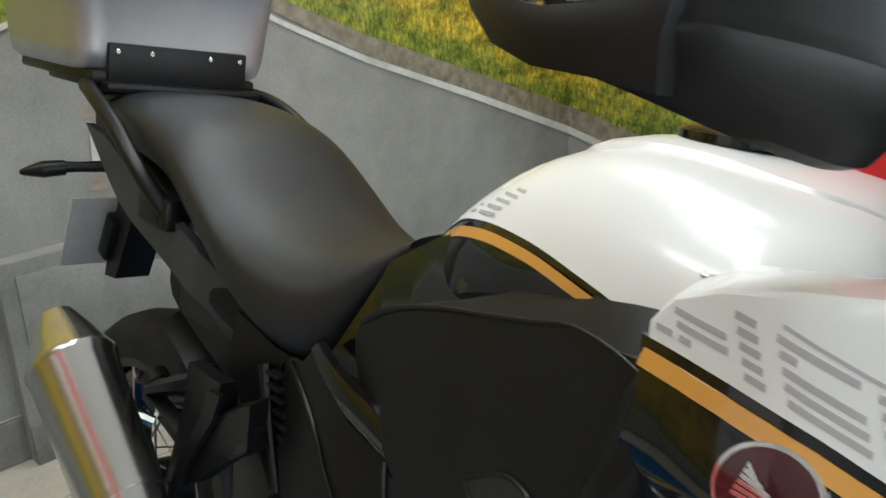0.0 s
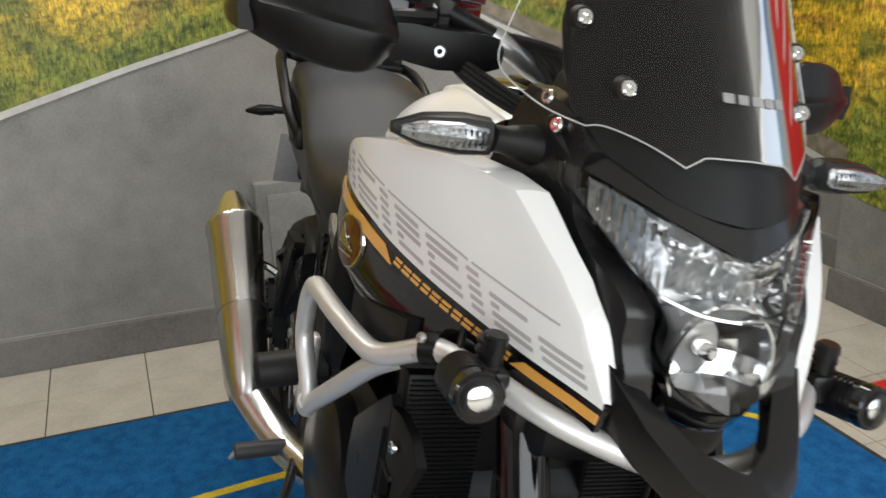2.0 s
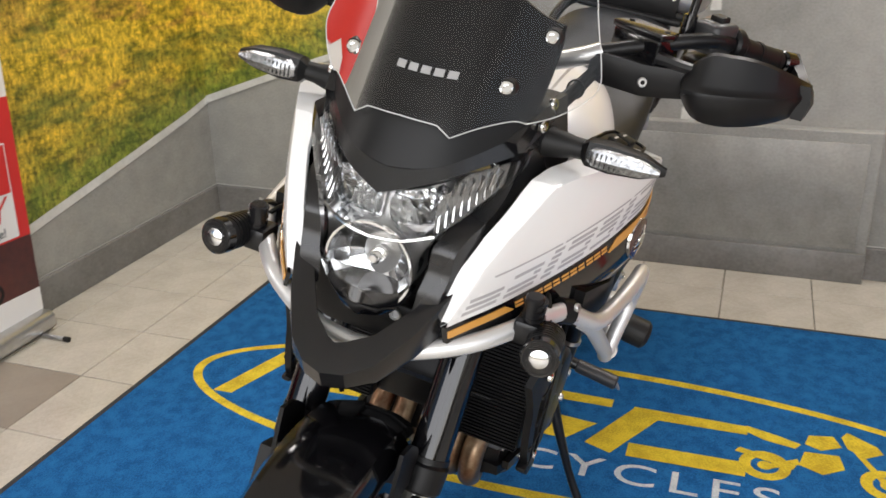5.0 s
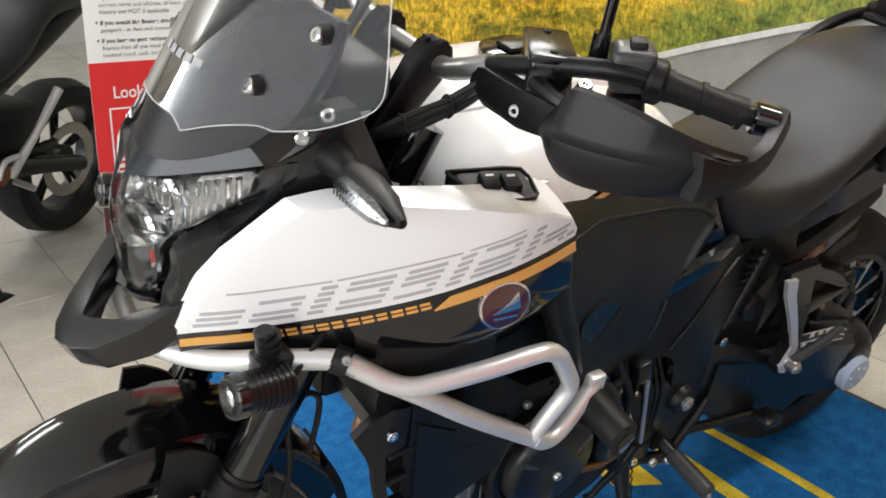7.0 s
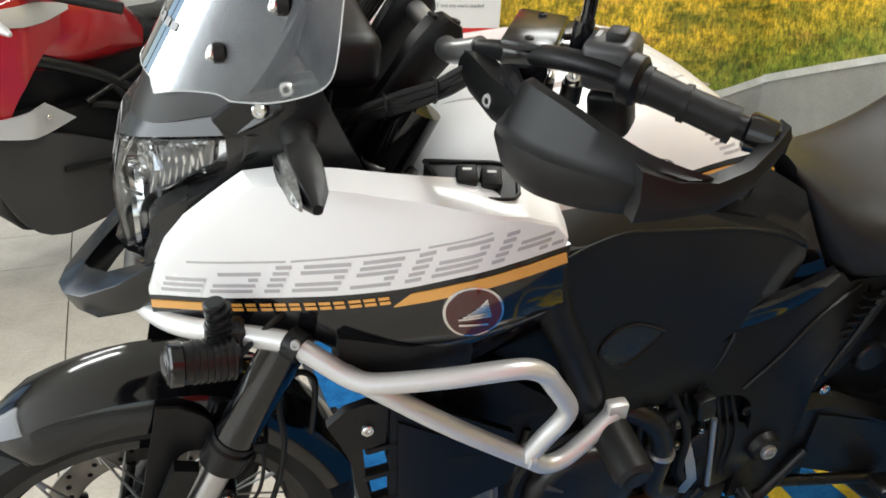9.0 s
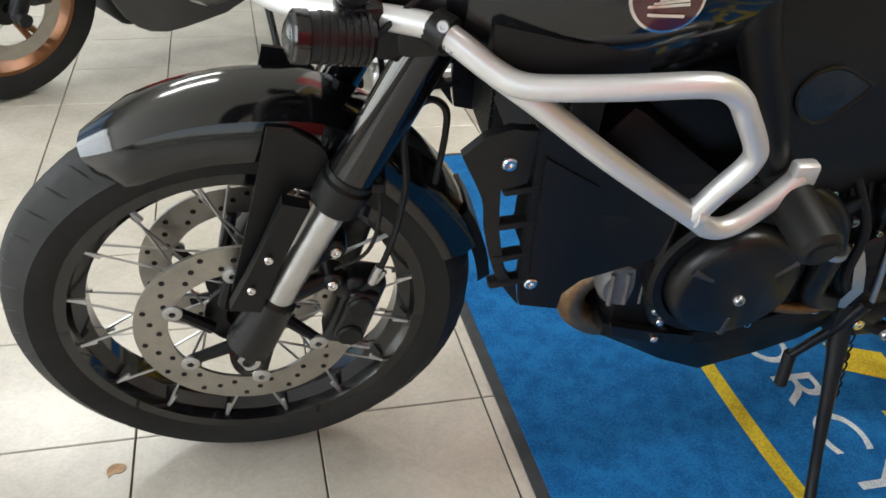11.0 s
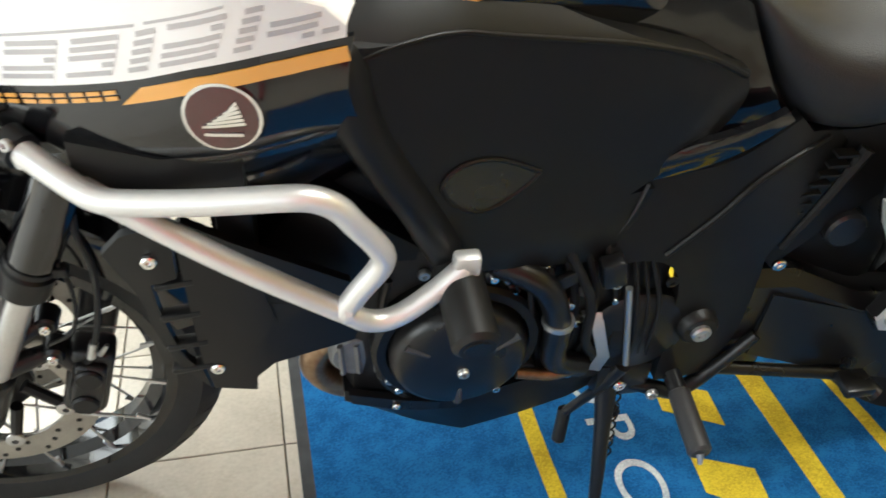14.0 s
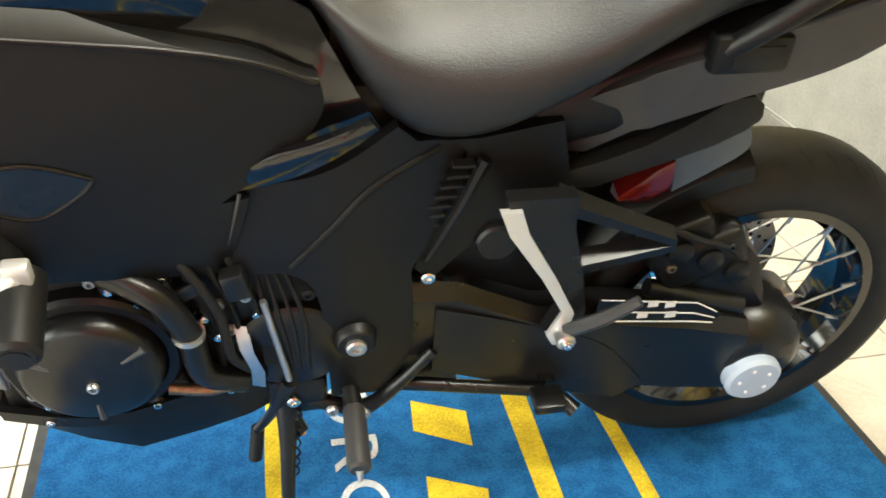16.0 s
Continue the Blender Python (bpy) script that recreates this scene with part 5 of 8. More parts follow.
cowl = part("front_cowl", sheet([(0, 1.046, 0), (-0.05, 1.064), (-0.135, 1.102, 0), (-0.150, 1.135), (-0.125, 1.158, 0), (0, 1.170), (0.125, 1.158, 0), (0.150, 1.135), (0.135, 1.102, 0), (0.05, 1.064)], nose_x, 0.008, 0.012, axis="x"), COWL, bike, "satin black upper front cowl")
for s in (1, -1):
    part("cowl_cheek", sheet([(0.744, 0.93, 0), (0.735, 0.956), (0.732, 0.988), (0.706, 1.014), (0.674, 1.031), (0.650, 1.058), (0.648, 1.095), (0.660, 1.118, 0), (0.620, 1.150), (0.556, 1.166, 0), (0.530, 1.110), (0.508, 1.066, 0), (0.56, 1.048), (0.63, 1.03), (0.69, 0.97), (0.735, 0.92), (0.748, 0.895, 0)], lambda u, v: 0.130 + (0.66 - u) * 0.26 if u < 0.70 else 0.1196 - (u - 0.70) * 0.5, 0.03, 0.02, s), COWL, bike, "satin black cowl cheek")
    part("inner_cheek", sheet([(0.56, 1.14, 0), (0.60, 1.14, 0), (0.63, 1.05), (0.70, 0.95), (0.735, 0.90, 0), (0.62, 0.88, 0), (0.53, 0.95), (0.515, 1.05)], lambda u, v: 0.118 + 0.12 * (0.72 - u) * 0.5, 0.012, 0.03, s), MATT, bike)
# headlamp: bowl, inner reflectors, bulbs and the clear cover
LENS = [(0, 1.044, 0), (-0.05, 1.062), (-0.138, 1.100, 0), (-0.132, 1.065), (-0.088, 1.018), (-0.066, 0.980), (-0.063, 0.945), (-0.042, 0.916), (0, 0.904), (0.042, 0.916), (0.063, 0.945), (0.066, 0.980), (0.088, 1.018), (0.132, 1.065), (0.138, 1.100, 0), (0.05, 1.062)]


def lens_x(y, z):
    return cow_x(abs(y)) + 0.017 + 0.10 * (0.98 - z) * (1 if z < 0.98 else 0.8) + 0.010 * math.exp(-((z - 0.985) / 0.045) ** 2)


lamp_h = part("headlamp", sheet([(u * 1.0, v, *c) for u, v, *c in LENS], lambda y, z: lens_x(y, z) - 0.062, 0.006, 0.014, axis="x"), ALLOY, bike, "clear-glazed headlamp with mirror reflectors")
rimb = bmesh.new()
edge = outline(LENS, 5)
loft([[(lens_x(u, v) + dx, u * k, 0.99 + (v - 0.99) * k) for u, v in edge] for dx, k in ((-0.065, 1.03), (-0.046, 1.03), (-0.042, 1.01), (-0.044, 0.985), (-0.050, 0.985))], False, rimb)
part("lamp_housing", rimb, BLACK, lamp_h)
sideb = bmesh.new()
loft([[(lens_x(u, v) + dx, u * k, 0.99 + (v - 0.99) * k) for u, v in edge] for dx, k in ((-0.043, 1.008), (-0.006, 1.008), (0.0, 1.0))], False, sideb)
part("lens_side", sideb, CLEAR, lamp_h, "clear rim of the lamp cover").visible_shadow = False
wallb = bmesh.new()
loft([[(lens_x(u, v) + dx, u * k, 0.99 + (v - 0.99) * k) for u, v in edge] for dx, k in ((-0.016, 0.965), (-0.032, 0.945), (-0.060, 0.90))], False, wallb)
part("reflector_wall", wallb, MIRROR, lamp_h)
part("lamp_cover", sheet(LENS, lens_x, 0.0, 0.014, axis="x"), CLEAR, lamp_h, "clear lamp cover").visible_shadow = False
part("low_beam_bowl", lathe([(0.057, 0.038), (0.054, 0.026), (0.042, 0.006), (0.022, -0.006), (0.0, -0.008)], (0.712, 0, 0.944), "x", 18, closed=False, cap=False), MIRROR, lamp_h, smooth=False)
part("low_beam_ring", lathe([(0.0595, 0.034), (0.0595, 0.040), (0.0565, 0.040), (0.0565, 0.034)], (0.712, 0, 0.944), "x", 36), CHROME, lamp_h)
part("low_beam_bulb", rod((0.712, 0, 0.948), (0.738, 0, 0.948), 0.011, 0.008, 16, bevel=0.003), CHROME, lamp_h)
for s in (1, -1):
    part("high_beam_bowl", lathe([(0.040, 0.030), (0.036, 0.018), (0.024, 0.002), (0.0, -0.006)], (0.692, 0.045 * s, 1.020), "x", 14, closed=False, cap=False), MIRROR, lamp_h, smooth=False)
    part("side_reflector", sheet([(0.075 * s, 1.065, 0), (0.125 * s, 1.088, 0), (0.115 * s, 1.05, 0), (0.07 * s, 1.015, 0)], lambda y, z: lens_x(y, z) - 0.037 + 0.003 * math.sin(abs(y) * 900), 0.004, 0.003, axis="x"), DIMMIRROR, lamp_h)
    part("chrome_divider", tube([(lens_x(0.0, 0.992) - 0.012, 0.0, 0.990), (lens_x(0.04, 0.992) - 0.012, 0.04 * s, 0.994), (lens_x(0.07, 1.0) - 0.014, 0.074 * s, 1.004)], 0.0022, 6), CHROME, lamp_h)
    part("inner_reflector", sheet([(0.006 * s, 1.034, 0), (0.062 * s, 1.056, 0), (0.066 * s, 1.005, 0), (0.006 * s, 0.998, 0)], lambda y, z: lens_x(y, z) - 0.042 - 0.25 * abs(abs(y) - 0.035) + 0.0030 * math.sin(abs(y) * 700) + 0.002 * math.sin(z * 500), 0.003, 0.004, axis="x"), MIRROR, lamp_h)
    for i in range(4):
        part("reflector_step", turned(box(-0.002, -0.0045, -0.018, 0.004, 0.0045, 0.018, 0.001), pose(lens_x(0.014 + 0.013 * i, 1.02) - 0.036, (0.014 + 0.013 * i) * s, 1.018 + 0.003 * i, 0, 18, 0)), CHROME, lamp_h)
    ribs = bmesh.new()
    for i in range(7):
        y = s * (0.066 + i * 0.0085)
        rod((lens_x(y, 1.05) - 0.030, y, 1.022 + i * 0.005), (lens_x(y, 1.05) - 0.026, y + s * 0.006, 1.062 + i * 0.004), 0.0030, n=6, bm=ribs)
    part("reflector_ribs", ribs, MIRROR, lamp_h)["kind"] = "stuff"
    part("side_mirror_plate", sheet([(0.066 * s, 1.040, 0), (0.090 * s, 1.078, 0), (0.128 * s, 1.094, 0), (0.126 * s, 1.064, 0), (0.092 * s, 1.020, 0), (0.070 * s, 1.000, 0)], lambda y, z: lens_x(y, z) - 0.022, 0.003, 0.006, axis="x"), DIMMIRROR, lamp_h, "ribbed metal side reflector")
    for i in range(8):
        y0, z0 = 0.074 + 0.0062 * i, 1.006 + 0.0070 * i
        part("mirror_rib", rod((lens_x(y0, z0) - 0.0205, y0 * s, z0), (lens_x(y0 + 0.004, z0 + 0.034) - 0.0205, (y0 - 0.006) * s, min(z0 + 0.036, 1.090)), 0.0016, n=5), CHROME, lamp_h)
    part("parking_bulb", rod((0.665, 0.112 * s, 1.074), (0.672, 0.112 * s, 1.090), 0.006), CHROME, lamp_h)
# beak: a U of four-sided sections with a flat ledge on top, open in the middle
BEAK_HALF = (
    ((0.842, 0.812), (0.854, 0.846), (0.818, 0.868), (0.806, 0.836), 0.0),
    ((0.834, 0.815), (0.846, 0.849), (0.812, 0.870), (0.800, 0.838), 0.028),
    ((0.815, 0.824), (0.824, 0.861), (0.790, 0.880), (0.782, 0.846), 0.056),
    ((0.775, 0.850), (0.780, 0.894), (0.750, 0.908), (0.745, 0.872), 0.086),
    ((0.738, 0.878), (0.738, 0.932), (0.712, 0.942), (0.708, 0.898), 0.108),
    ((0.700, 0.900), (0.694, 0.982), (0.676, 0.986), (0.676, 0.920), 0.124),
    ((0.672, 0.945), (0.664, 1.020), (0.650, 1.022), (0.652, 0.955), 0.131),
)


def beak_ring(sec, side):
    (ox, oz), (tx, tz), (ix, iz), (bx, bz), y = sec
    yin = max(0.0, y - 0.016)
    pts = ((ox - 0.006, y, oz), (ox, y, oz + 0.005), (tx, y, tz - 0.003), (tx - 0.003, y * 0.99, tz), (ix + 0.002, yin, iz), (ix, yin, iz - 0.003), (bx, yin, bz), (ox - 0.022, y * 0.93, oz + 0.004))
    return [(x, side * q, z) for x, q, z in pts]


rings = [beak_ring(sec, -1) for sec in BEAK_HALF[::-1]] + [beak_ring(sec, 1) for sec in BEAK_HALF[1:]]
beak = part("beak", loft(rings), BEAK, bike, "satin black beak under the headlamp", sharp=22)
part("lamp_chin", loft([[(x, y * w, z) for y in (-1, -0.6, 0, 0.6, 1) for x, z in ((x0 - 0.028 * y * y, z0),)] + [(x0 - 0.06, w * 0.9, z0 - 0.004), (x0 - 0.06, -w * 0.9, z0 - 0.004)] for x0, z0, w in ((0.772, 0.922, 0.060), (0.778, 0.905, 0.050), (0.768, 0.884, 0.036), (0.745, 0.870, 0.026))]), BLACK, bike, "gloss black chin under the lamp")
part("horn_bracket", box(0.655, -0.055, 0.845, 0.70, 0.055, 0.875, 0.006), DARK, bike)
for y in (-0.03, 0.03):
    bolt(bike, (0.702, y, 0.862), (1, 0, 0.2), 0.008, 0.006, ALLOY)
# --- windscreen ---


def screen_x(y, z):
    return 0.730 - 4.6 * y * y + 6.5 * max(0, abs(y) - 0.13) ** 2 - 0.56 * (z - 1.122) + 0.35 * max(0, z - 1.28) ** 1.4


SL = [(0, 1.134, 0), (0.040, 1.132), (0.050, 1.128), (0.062, 1.120, 0), (0.090, 1.134), (0.118, 1.142), (0.132, 1.139, 0), (0.160, 1.148), (0.186, 1.168), (0.193, 1.185), (0.186, 1.212), (0.165, 1.27), (0.145, 1.34), (0.122, 1.42), (0.08, 1.475), (0, 1.49)]
SL = SL + [(-p[0], *p[1:]) for p in SL[-2:0:-1]]
screen = part("windscreen", sheet(SL, screen_x, 0.0, 0.02, axis="x"), SCREEN, bike, "clear windscreen with bolted edge")
screen.visible_shadow = False
eb = [(screen_x(u, v), u, v) for u, v in outline(SL, 5)]
part("screen_edge", tube(eb + eb[:1], 0.0008, 6, 1, smooth=False), EDGE, screen)
DASH = [(0, 1.075, 0), (0.06, 1.085), (0.118, 1.118, 0), (0.136, 1.150), (0.140, 1.20), (0.139, 1.236), (0.130, 1.252), (0.112, 1.260), (0.080, 1.279), (0.05, 1.287), (0, 1.290)]
DASH = DASH + [(-p[0], *p[1:]) for p in DASH[-2:0:-1]]
part("dash_plate", sheet(DASH, lambda y, z: screen_x(y, z) - 0.008 - 0.14 * max(0, 1.13 - z), 0.005, 0.01, axis="x"), TINT, bike, "smoked dash plate behind the screen")
for s in (1, -1):
    for y, z in ((0.129, 1.237), (0.102, 1.179)):
        part("screen_bush", rod((screen_x(y, z) - 0.009, y * s, z), (screen_x(y, z) + 0.002, y * s, z), 0.0115, 0.0105, 20), SOFT, screen)
        bolt(screen, (screen_x(y, z) + 0.002, y * s, z), (1, 0, 0.5), 0.0085, 0.005)
    for x, y, z in ((0.585, 0.146, 1.156), (0.613, 0.145, 1.133)):
        bolt(bike, (x, y * s, z), (0.3, 0.9 * s, 0.2), 0.008, 0.006, name="cheek_bolt")
    part("screen_bracket", tube([(0.60, 0.10 * s, 1.15), (0.585, 0.124 * s, 1.19), (0.565, 0.126 * s, 1.25)], [0.018, 0.014, 0.012], 8), MATT, bike)
for i in range(5):
    y = 0.050 - i * 0.0158
    for a, b, lo, hi in ((0, 0.0115, 1.1820, 1.1905),):
        part("screen_word_bar", sheet([(y - a, lo, 0), (y - b, lo, 0), (y - b, hi, 0), (y - a, hi, 0)], lambda u, v: screen_x(u, v) + 0.001, 0.0, 0.1, axis="x"), WORDGREY, screen)
part("instrument_pod", box(0.47, -0.095, 1.12, 0.55, 0.095, 1.185, 0.02, 3), MATT, bike, "black instrument pod")
part("dash_tray", box(0.525, -0.13, 1.02, 0.62, 0.13, 1.08, 0.015, 2), MATT, bike)
# --- front indicators ---
for s in (1, -1):
    ind = part("front_indicator", tube([(0.575, 0.140 * s, 1.105), (0.578, 0.185 * s, 1.108), (0.580, 0.205 * s, 1.109)], [0.024, 0.014, 0.013], 14), SOFT, bike, "black-stalked clear front indicator")
    body = loft([[(0.583 + dx * r, y * s, 1.110 + dz * r) for dx, dz in ((1, 0.0), (0.75, 0.9), (0, 1.1), (-0.8, 0.8), (-1, 0), (-0.8, -0.8), (0, -1.1), (0.75, -0.9))] for y, r in ((0.195, 0.008), (0.205, 0.0175), (0.235, 0.0195), (0.275, 0.0155), (0.304, 0.005))])
    part("indicator_body", body, MATT, ind)
    ln = loft([[(0.596 + dx * r, y * s, 1.110 + dz * r) for dx, dz in ((1, 0.0), (0.7, 0.8), (0, 1.0), (0, -1.0), (0.7, -0.8))] for y, r in ((0.207, 0.008), (0.215, 0.0135), (0.24, 0.0148), (0.275, 0.0115), (0.298, 0.004))])
    part("indicator_reflector", ln, LENSBACK, ind, "clear ribbed lens")
    for i in range(13):
        y = 0.213 + i * 0.0062
        r = 0.0142 - 0.0095 * max(0, (y - 0.235) / 0.06)
        part("lens_rib", rod((0.5972 + r * 0.84, y * s, 1.110 - r * 0.60), (0.5972 + r * 0.84, y * s, 1.110 + r * 0.60), 0.0009, n=5), SOFT, ind)
    part("indicator_bulb", rod((0.6070, 0.232 * s, 1.110), (0.6065, 0.256 * s, 1.110), 0.0026), AMBER, ind)

# --- handlebar and controls ---
hb = [(0.386, -0.158, 1.194), (0.395, -0.13, 1.180), (0.395, -0.08, 1.162), (0.395, 0.0, 1.160), (0.395, 0.08, 1.162), (0.395, 0.13, 1.180), (0.386, 0.158, 1.194)]
bar = part("handlebar", tube(hb, 0.0135, 14), ALLOY, bike, "bare alloy handlebar")
for s in (1, -1):
    part("handlebar_end", tube([(0.388, 0.155 * s, 1.192), (0.375, 0.20 * s, 1.208), (0.345, 0.295 * s, 1.236), (0.285, 0.345 * s, 1.226), (0.215, 0.405 * s, 1.208)], 0.011, 12), DARK, bar)
    arm = []
    for x, z, hw, ht in ((0.485, 1.025, 0.026, 0.013), (0.462, 1.070, 0.024, 0.013), (0.432, 1.118, 0.023, 0.014), (0.408, 1.152, 0.026, 0.017), (0.392, 1.174, 0.024, 0.017), (0.384, 1.186, 0.012, 0.014)):
        arm.append([(x + 0.83 * a * hw, 0.055 * s + b * ht, z + 0.55 * a * hw) for a, b in ((1, -0.7), (1, 0.7), (0.7, 1), (-0.7, 1), (-1, 0.7), (-1, -0.7), (-0.7, -1), (0.7, -1))])
    rz = part("bar_riser", loft(arm), MATT, bike, "wide flat black bar riser")
    for dx, dz in ((0.016, 0.014), (-0.012, -0.004)):
        bolt(rz, (0.392 + dx, 0.055 * s, 1.184 + dz * 0.5), (-0.4, 0, 1), 0.006, 0.004, DARK)
    grip = part("grip", tube([(0.302, 0.330 * s, 1.231), (0.270, 0.358 * s, 1.222), (0.232, 0.39 * s, 1.212)], [0.0165, 0.0152, 0.0165], 20), SOFT, bar, "black rubber grip")
    for k in range(3):
        t = (0.1, 0.5, 0.95)[k]
        p = Vector((0.302, 0.330 * s, 1.231)).lerp(Vector((0.232, 0.39 * s, 1.211)), t)
        d = Vector((-0.098, 0.09 * s, -0.010)).normalized()
        part("grip_band", rod(p - d * 0.003, p + d * 0.003, 0.0175, n=18), SOFT, grip)
    e = Vector((0.225, 0.396 * s, 1.210))
    d = Vector((-0.72, 0.69 * s, -0.08)).normalized()
    part("bar_end", rod(e, e + d * 0.028, 0.018, 0.016, 18, bevel=0.003), BLACK, bar)
    part("bar_end_tip", rod(e + d * 0.028, e + d * 0.038, 0.009, n=14), DARK, bar)
    sw = box(-0.024, -0.026, -0.022, 0.024, 0.026, 0.024, 0.009, 3)
    part("switch_block", turned(sw, pose(0.312, 0.298 * s, 1.236, 0, 5, -40 * s)), GREYP, bar, "black switch block")
    part("switch_button", turned(box(-0.010, -0.014, 0.020, 0.008, 0.010, 0.032, 0.003), pose(0.312, 0.302 * s, 1.236, 0, 5, -40 * s)), SOFT, bar)
    part("switch_mark", turned(box(0.012, -0.010, 0.0235, 0.016, 0.006, 0.0245), pose(0.312, 0.298 * s, 1.236, 0, 5, -40 * s)), WORDGREY, bar)
    part("lower_perch", turned(box(-0.020, -0.024, -0.030, 0.020, 0.022, 0.018, 0.010, 3), pose(0.300, 0.290 * s, 1.190, 0, 12, -40 * s)), MATT, bar)
    part("throttle_collar", rod(Vector((0.311, 0.320 * s, 1.232)), Vector((0.298, 0.334 * s, 1.230)), 0.024, n=20, bevel=0.004), MATT, bar)
    # fluid reservoir
    res = part("fluid_reservoir", turned(box(-0.024, -0.044, -0.032, 0.024, 0.044, 0.018, 0.005), pose(0.351, 0.210 * s, 1.210, 0, 0, -33 * s)), BLACK, bar, "black brake fluid reservoir")
    part("reservoir_lid", turned(box(-0.026, -0.047, 0.016, 0.026, 0.047, 0.027, 0.004), pose(0.351, 0.210 * s, 1.210, 0, 0, -33 * s)), BEAK if s > 0 else LCD, res)
    for q in (-0.034, 0.034):
        bolt(res, tuple(pose(0.351, 0.210 * s, 1.210, 0, 0, -33 * s) @ Vector((0, q, 0.027))), (0, 0, 1), 0.0045, 0.002, DARK)
    for x, z in ((0.350, 1.196), (0.318, 1.190)):
        bolt(bar, (x, 0.242 * s, z), (0.2, 0.3 * s, 1), 0.009, 0.008)
        part("perch_clamp", rod((x, 0.240 * s, z - 0.02), (x, 0.242 * s, z), 0.011, n=12), MATT, bar)
    part("lever", tube([(0.385, 0.235 * s, 1.204), (0.388, 0.28 * s, 1.200), (0.378, 0.33 * s, 1.198), (0.352, 0.385 * s, 1.193)], [0.010, 0.008, 0.007, 0.007], 8), CASE, bar, "brake and clutch lever")
    # hand guard: inner bracket, deep shell, thin arm to the bar end
    front_x = curve([0.280, 0.305, 0.335, 0.375, 0.41, 0.435, 0.449], [0.410, 0.421, 0.419, 0.405, 0.382, 0.352, 0.316])
    top_z = curve([0.280, 0.300, 0.335, 0.375, 0.41, 0.435, 0.449], [1.200, 1.225, 1.233, 1.231, 1.221, 1.210, 1.200])
    low_z = curve([0.280, 0.295, 0.315, 0.335, 0.375, 0.41, 0.435, 0.449], [1.160, 1.143, 1.134, 1.133, 1.139, 1.149, 1.160, 1.170])
    rows = []
    for y in np.linspace(0.280, 0.449, 26):
        zt, zb, x = top_z(y), low_z(y), front_x(y)
        zr = 1.178 + 0.11 * (y - 0.30)
        zr = min(max(zr, zb + 0.010), zt - 0.012)
        rows.append([(x - 0.034, s * (y - 0.004), zt - 0.005), (x - 0.028, s * y, zt), (x - 0.021, s * y, zt - 0.003), (x - 0.008, s * y, zr + 0.010), (x - 0.005, s * y, zr + 0.004), (x, s * (y + 0.001), zr), (x + 0.001, s * (y + 0.001), zr - 0.006), (x - 0.006, s * y, zb + 0.016), (x - 0.016, s * y, zb + 0.003), (x - 0.026, s * y, zb), (x - 0.034, s * (y - 0.003), zb + 0.006), (x - 0.014, s * (y - 0.004), zr + 0.004)])
    g = part("hand_guard", loft(rows), MATT, bike, "matt black hand guard", sharp=32)
    part("guard_arm", loft([[(x, s * (y - w), z - h), (x, s * (y + w * 0.6), z - h), (x, s * (y + w), z), (x, s * (y + w * 0.5), z + h), (x, s * (y - w), z + h)] for x, y, z, w, h in ((0.350, 0.440, 1.184, 0.010, 0.024), (0.318, 0.446, 1.181, 0.010, 0.017), (0.280, 0.446, 1.180, 0.010, 0.014), (0.245, 0.438, 1.187, 0.010, 0.012), (0.215, 0.424, 1.203, 0.011, 0.011), (0.200, 0.416, 1.214, 0.010, 0.010))]), MATT, g, sharp=50)
    part("guard_bracket", loft([[(x - 0.016, s * y, z + h), (x, s * y, z + h * 0.8), (x + 0.004, s * y, z - h * 0.3), (x - 0.004, s * y, z - h), (x - 0.016, s * y, z - h)] for x, y, z, h in ((0.402, 0.148, 1.176, 0.018), (0.402, 0.168, 1.175, 0.024), (0.397, 0.225, 1.172, 0.025), (0.392, 0.258, 1.175, 0.024), (0.388, 0.285, 1.180, 0.024), (0.386, 0.306, 1.184, 0.018))]), MATT, g)
    bolt(g, (0.396, 0.225 * s, 1.168), (1, 0.4 * s, 0.1), 0.0075, 0.006, ALLOY)
    bolt(g, (0.310, 0.414 * s, 1.190), (0.2, 0.2 * s, 1), 0.009, 0.004, DARK)
    # mirror on its stalk
    st = part("mirror_stalk", tube([(0.326, 0.260 * s, 1.225), (0.324, 0.262 * s, 1.28), (0.330, 0.270 * s, 1.325), (0.355, 0.29 * s, 1.352), (0.380, 0.315 * s, 1.365)], 0.0065, 10), BLACK, bike, "black mirror on a bent stalk")
    part("stalk_base", rod((0.326, 0.260 * s, 1.220), (0.326, 0.260 * s, 1.262), 0.011, 0.010, 14), BLACK, st)
    part("mirror_head", loft([[(0.392 + dx, s * (0.36 + dy * w), 1.392 + dz * w) for dy, dz in ((1, 0), (0.9, 0.35), (0.5, 0.5), (-0.5, 0.5), (-0.95, 0.3), (-1, -0.1), (-0.8, -0.4), (0.3, -0.5), (0.9, -0.35))] for dx, w in ((0.028, 0.035), (0.022, 0.06), (0.0, 0.072), (-0.010, 0.07))]), BLACK, st)
# the bars are turned a little to the left: the right half stands further ahead
STEERED = {"handlebar", "hand_guard", "mirror_stalk"}
for ob in list(bike.children_recursive):
    chain = {o.name.split(".")[0] for o in (ob, ob.parent, ob.parent.parent or ob.parent)}
    if chain & STEERED:
        for v in ob.data.vertices:
            if v.co.y < 0:
                k = min(1, -v.co.y / 0.15)
                v.co.x -= 0.09 * v.co.y
                v.co.y += 0.016 * k
                v.co.z += 0.008 * k
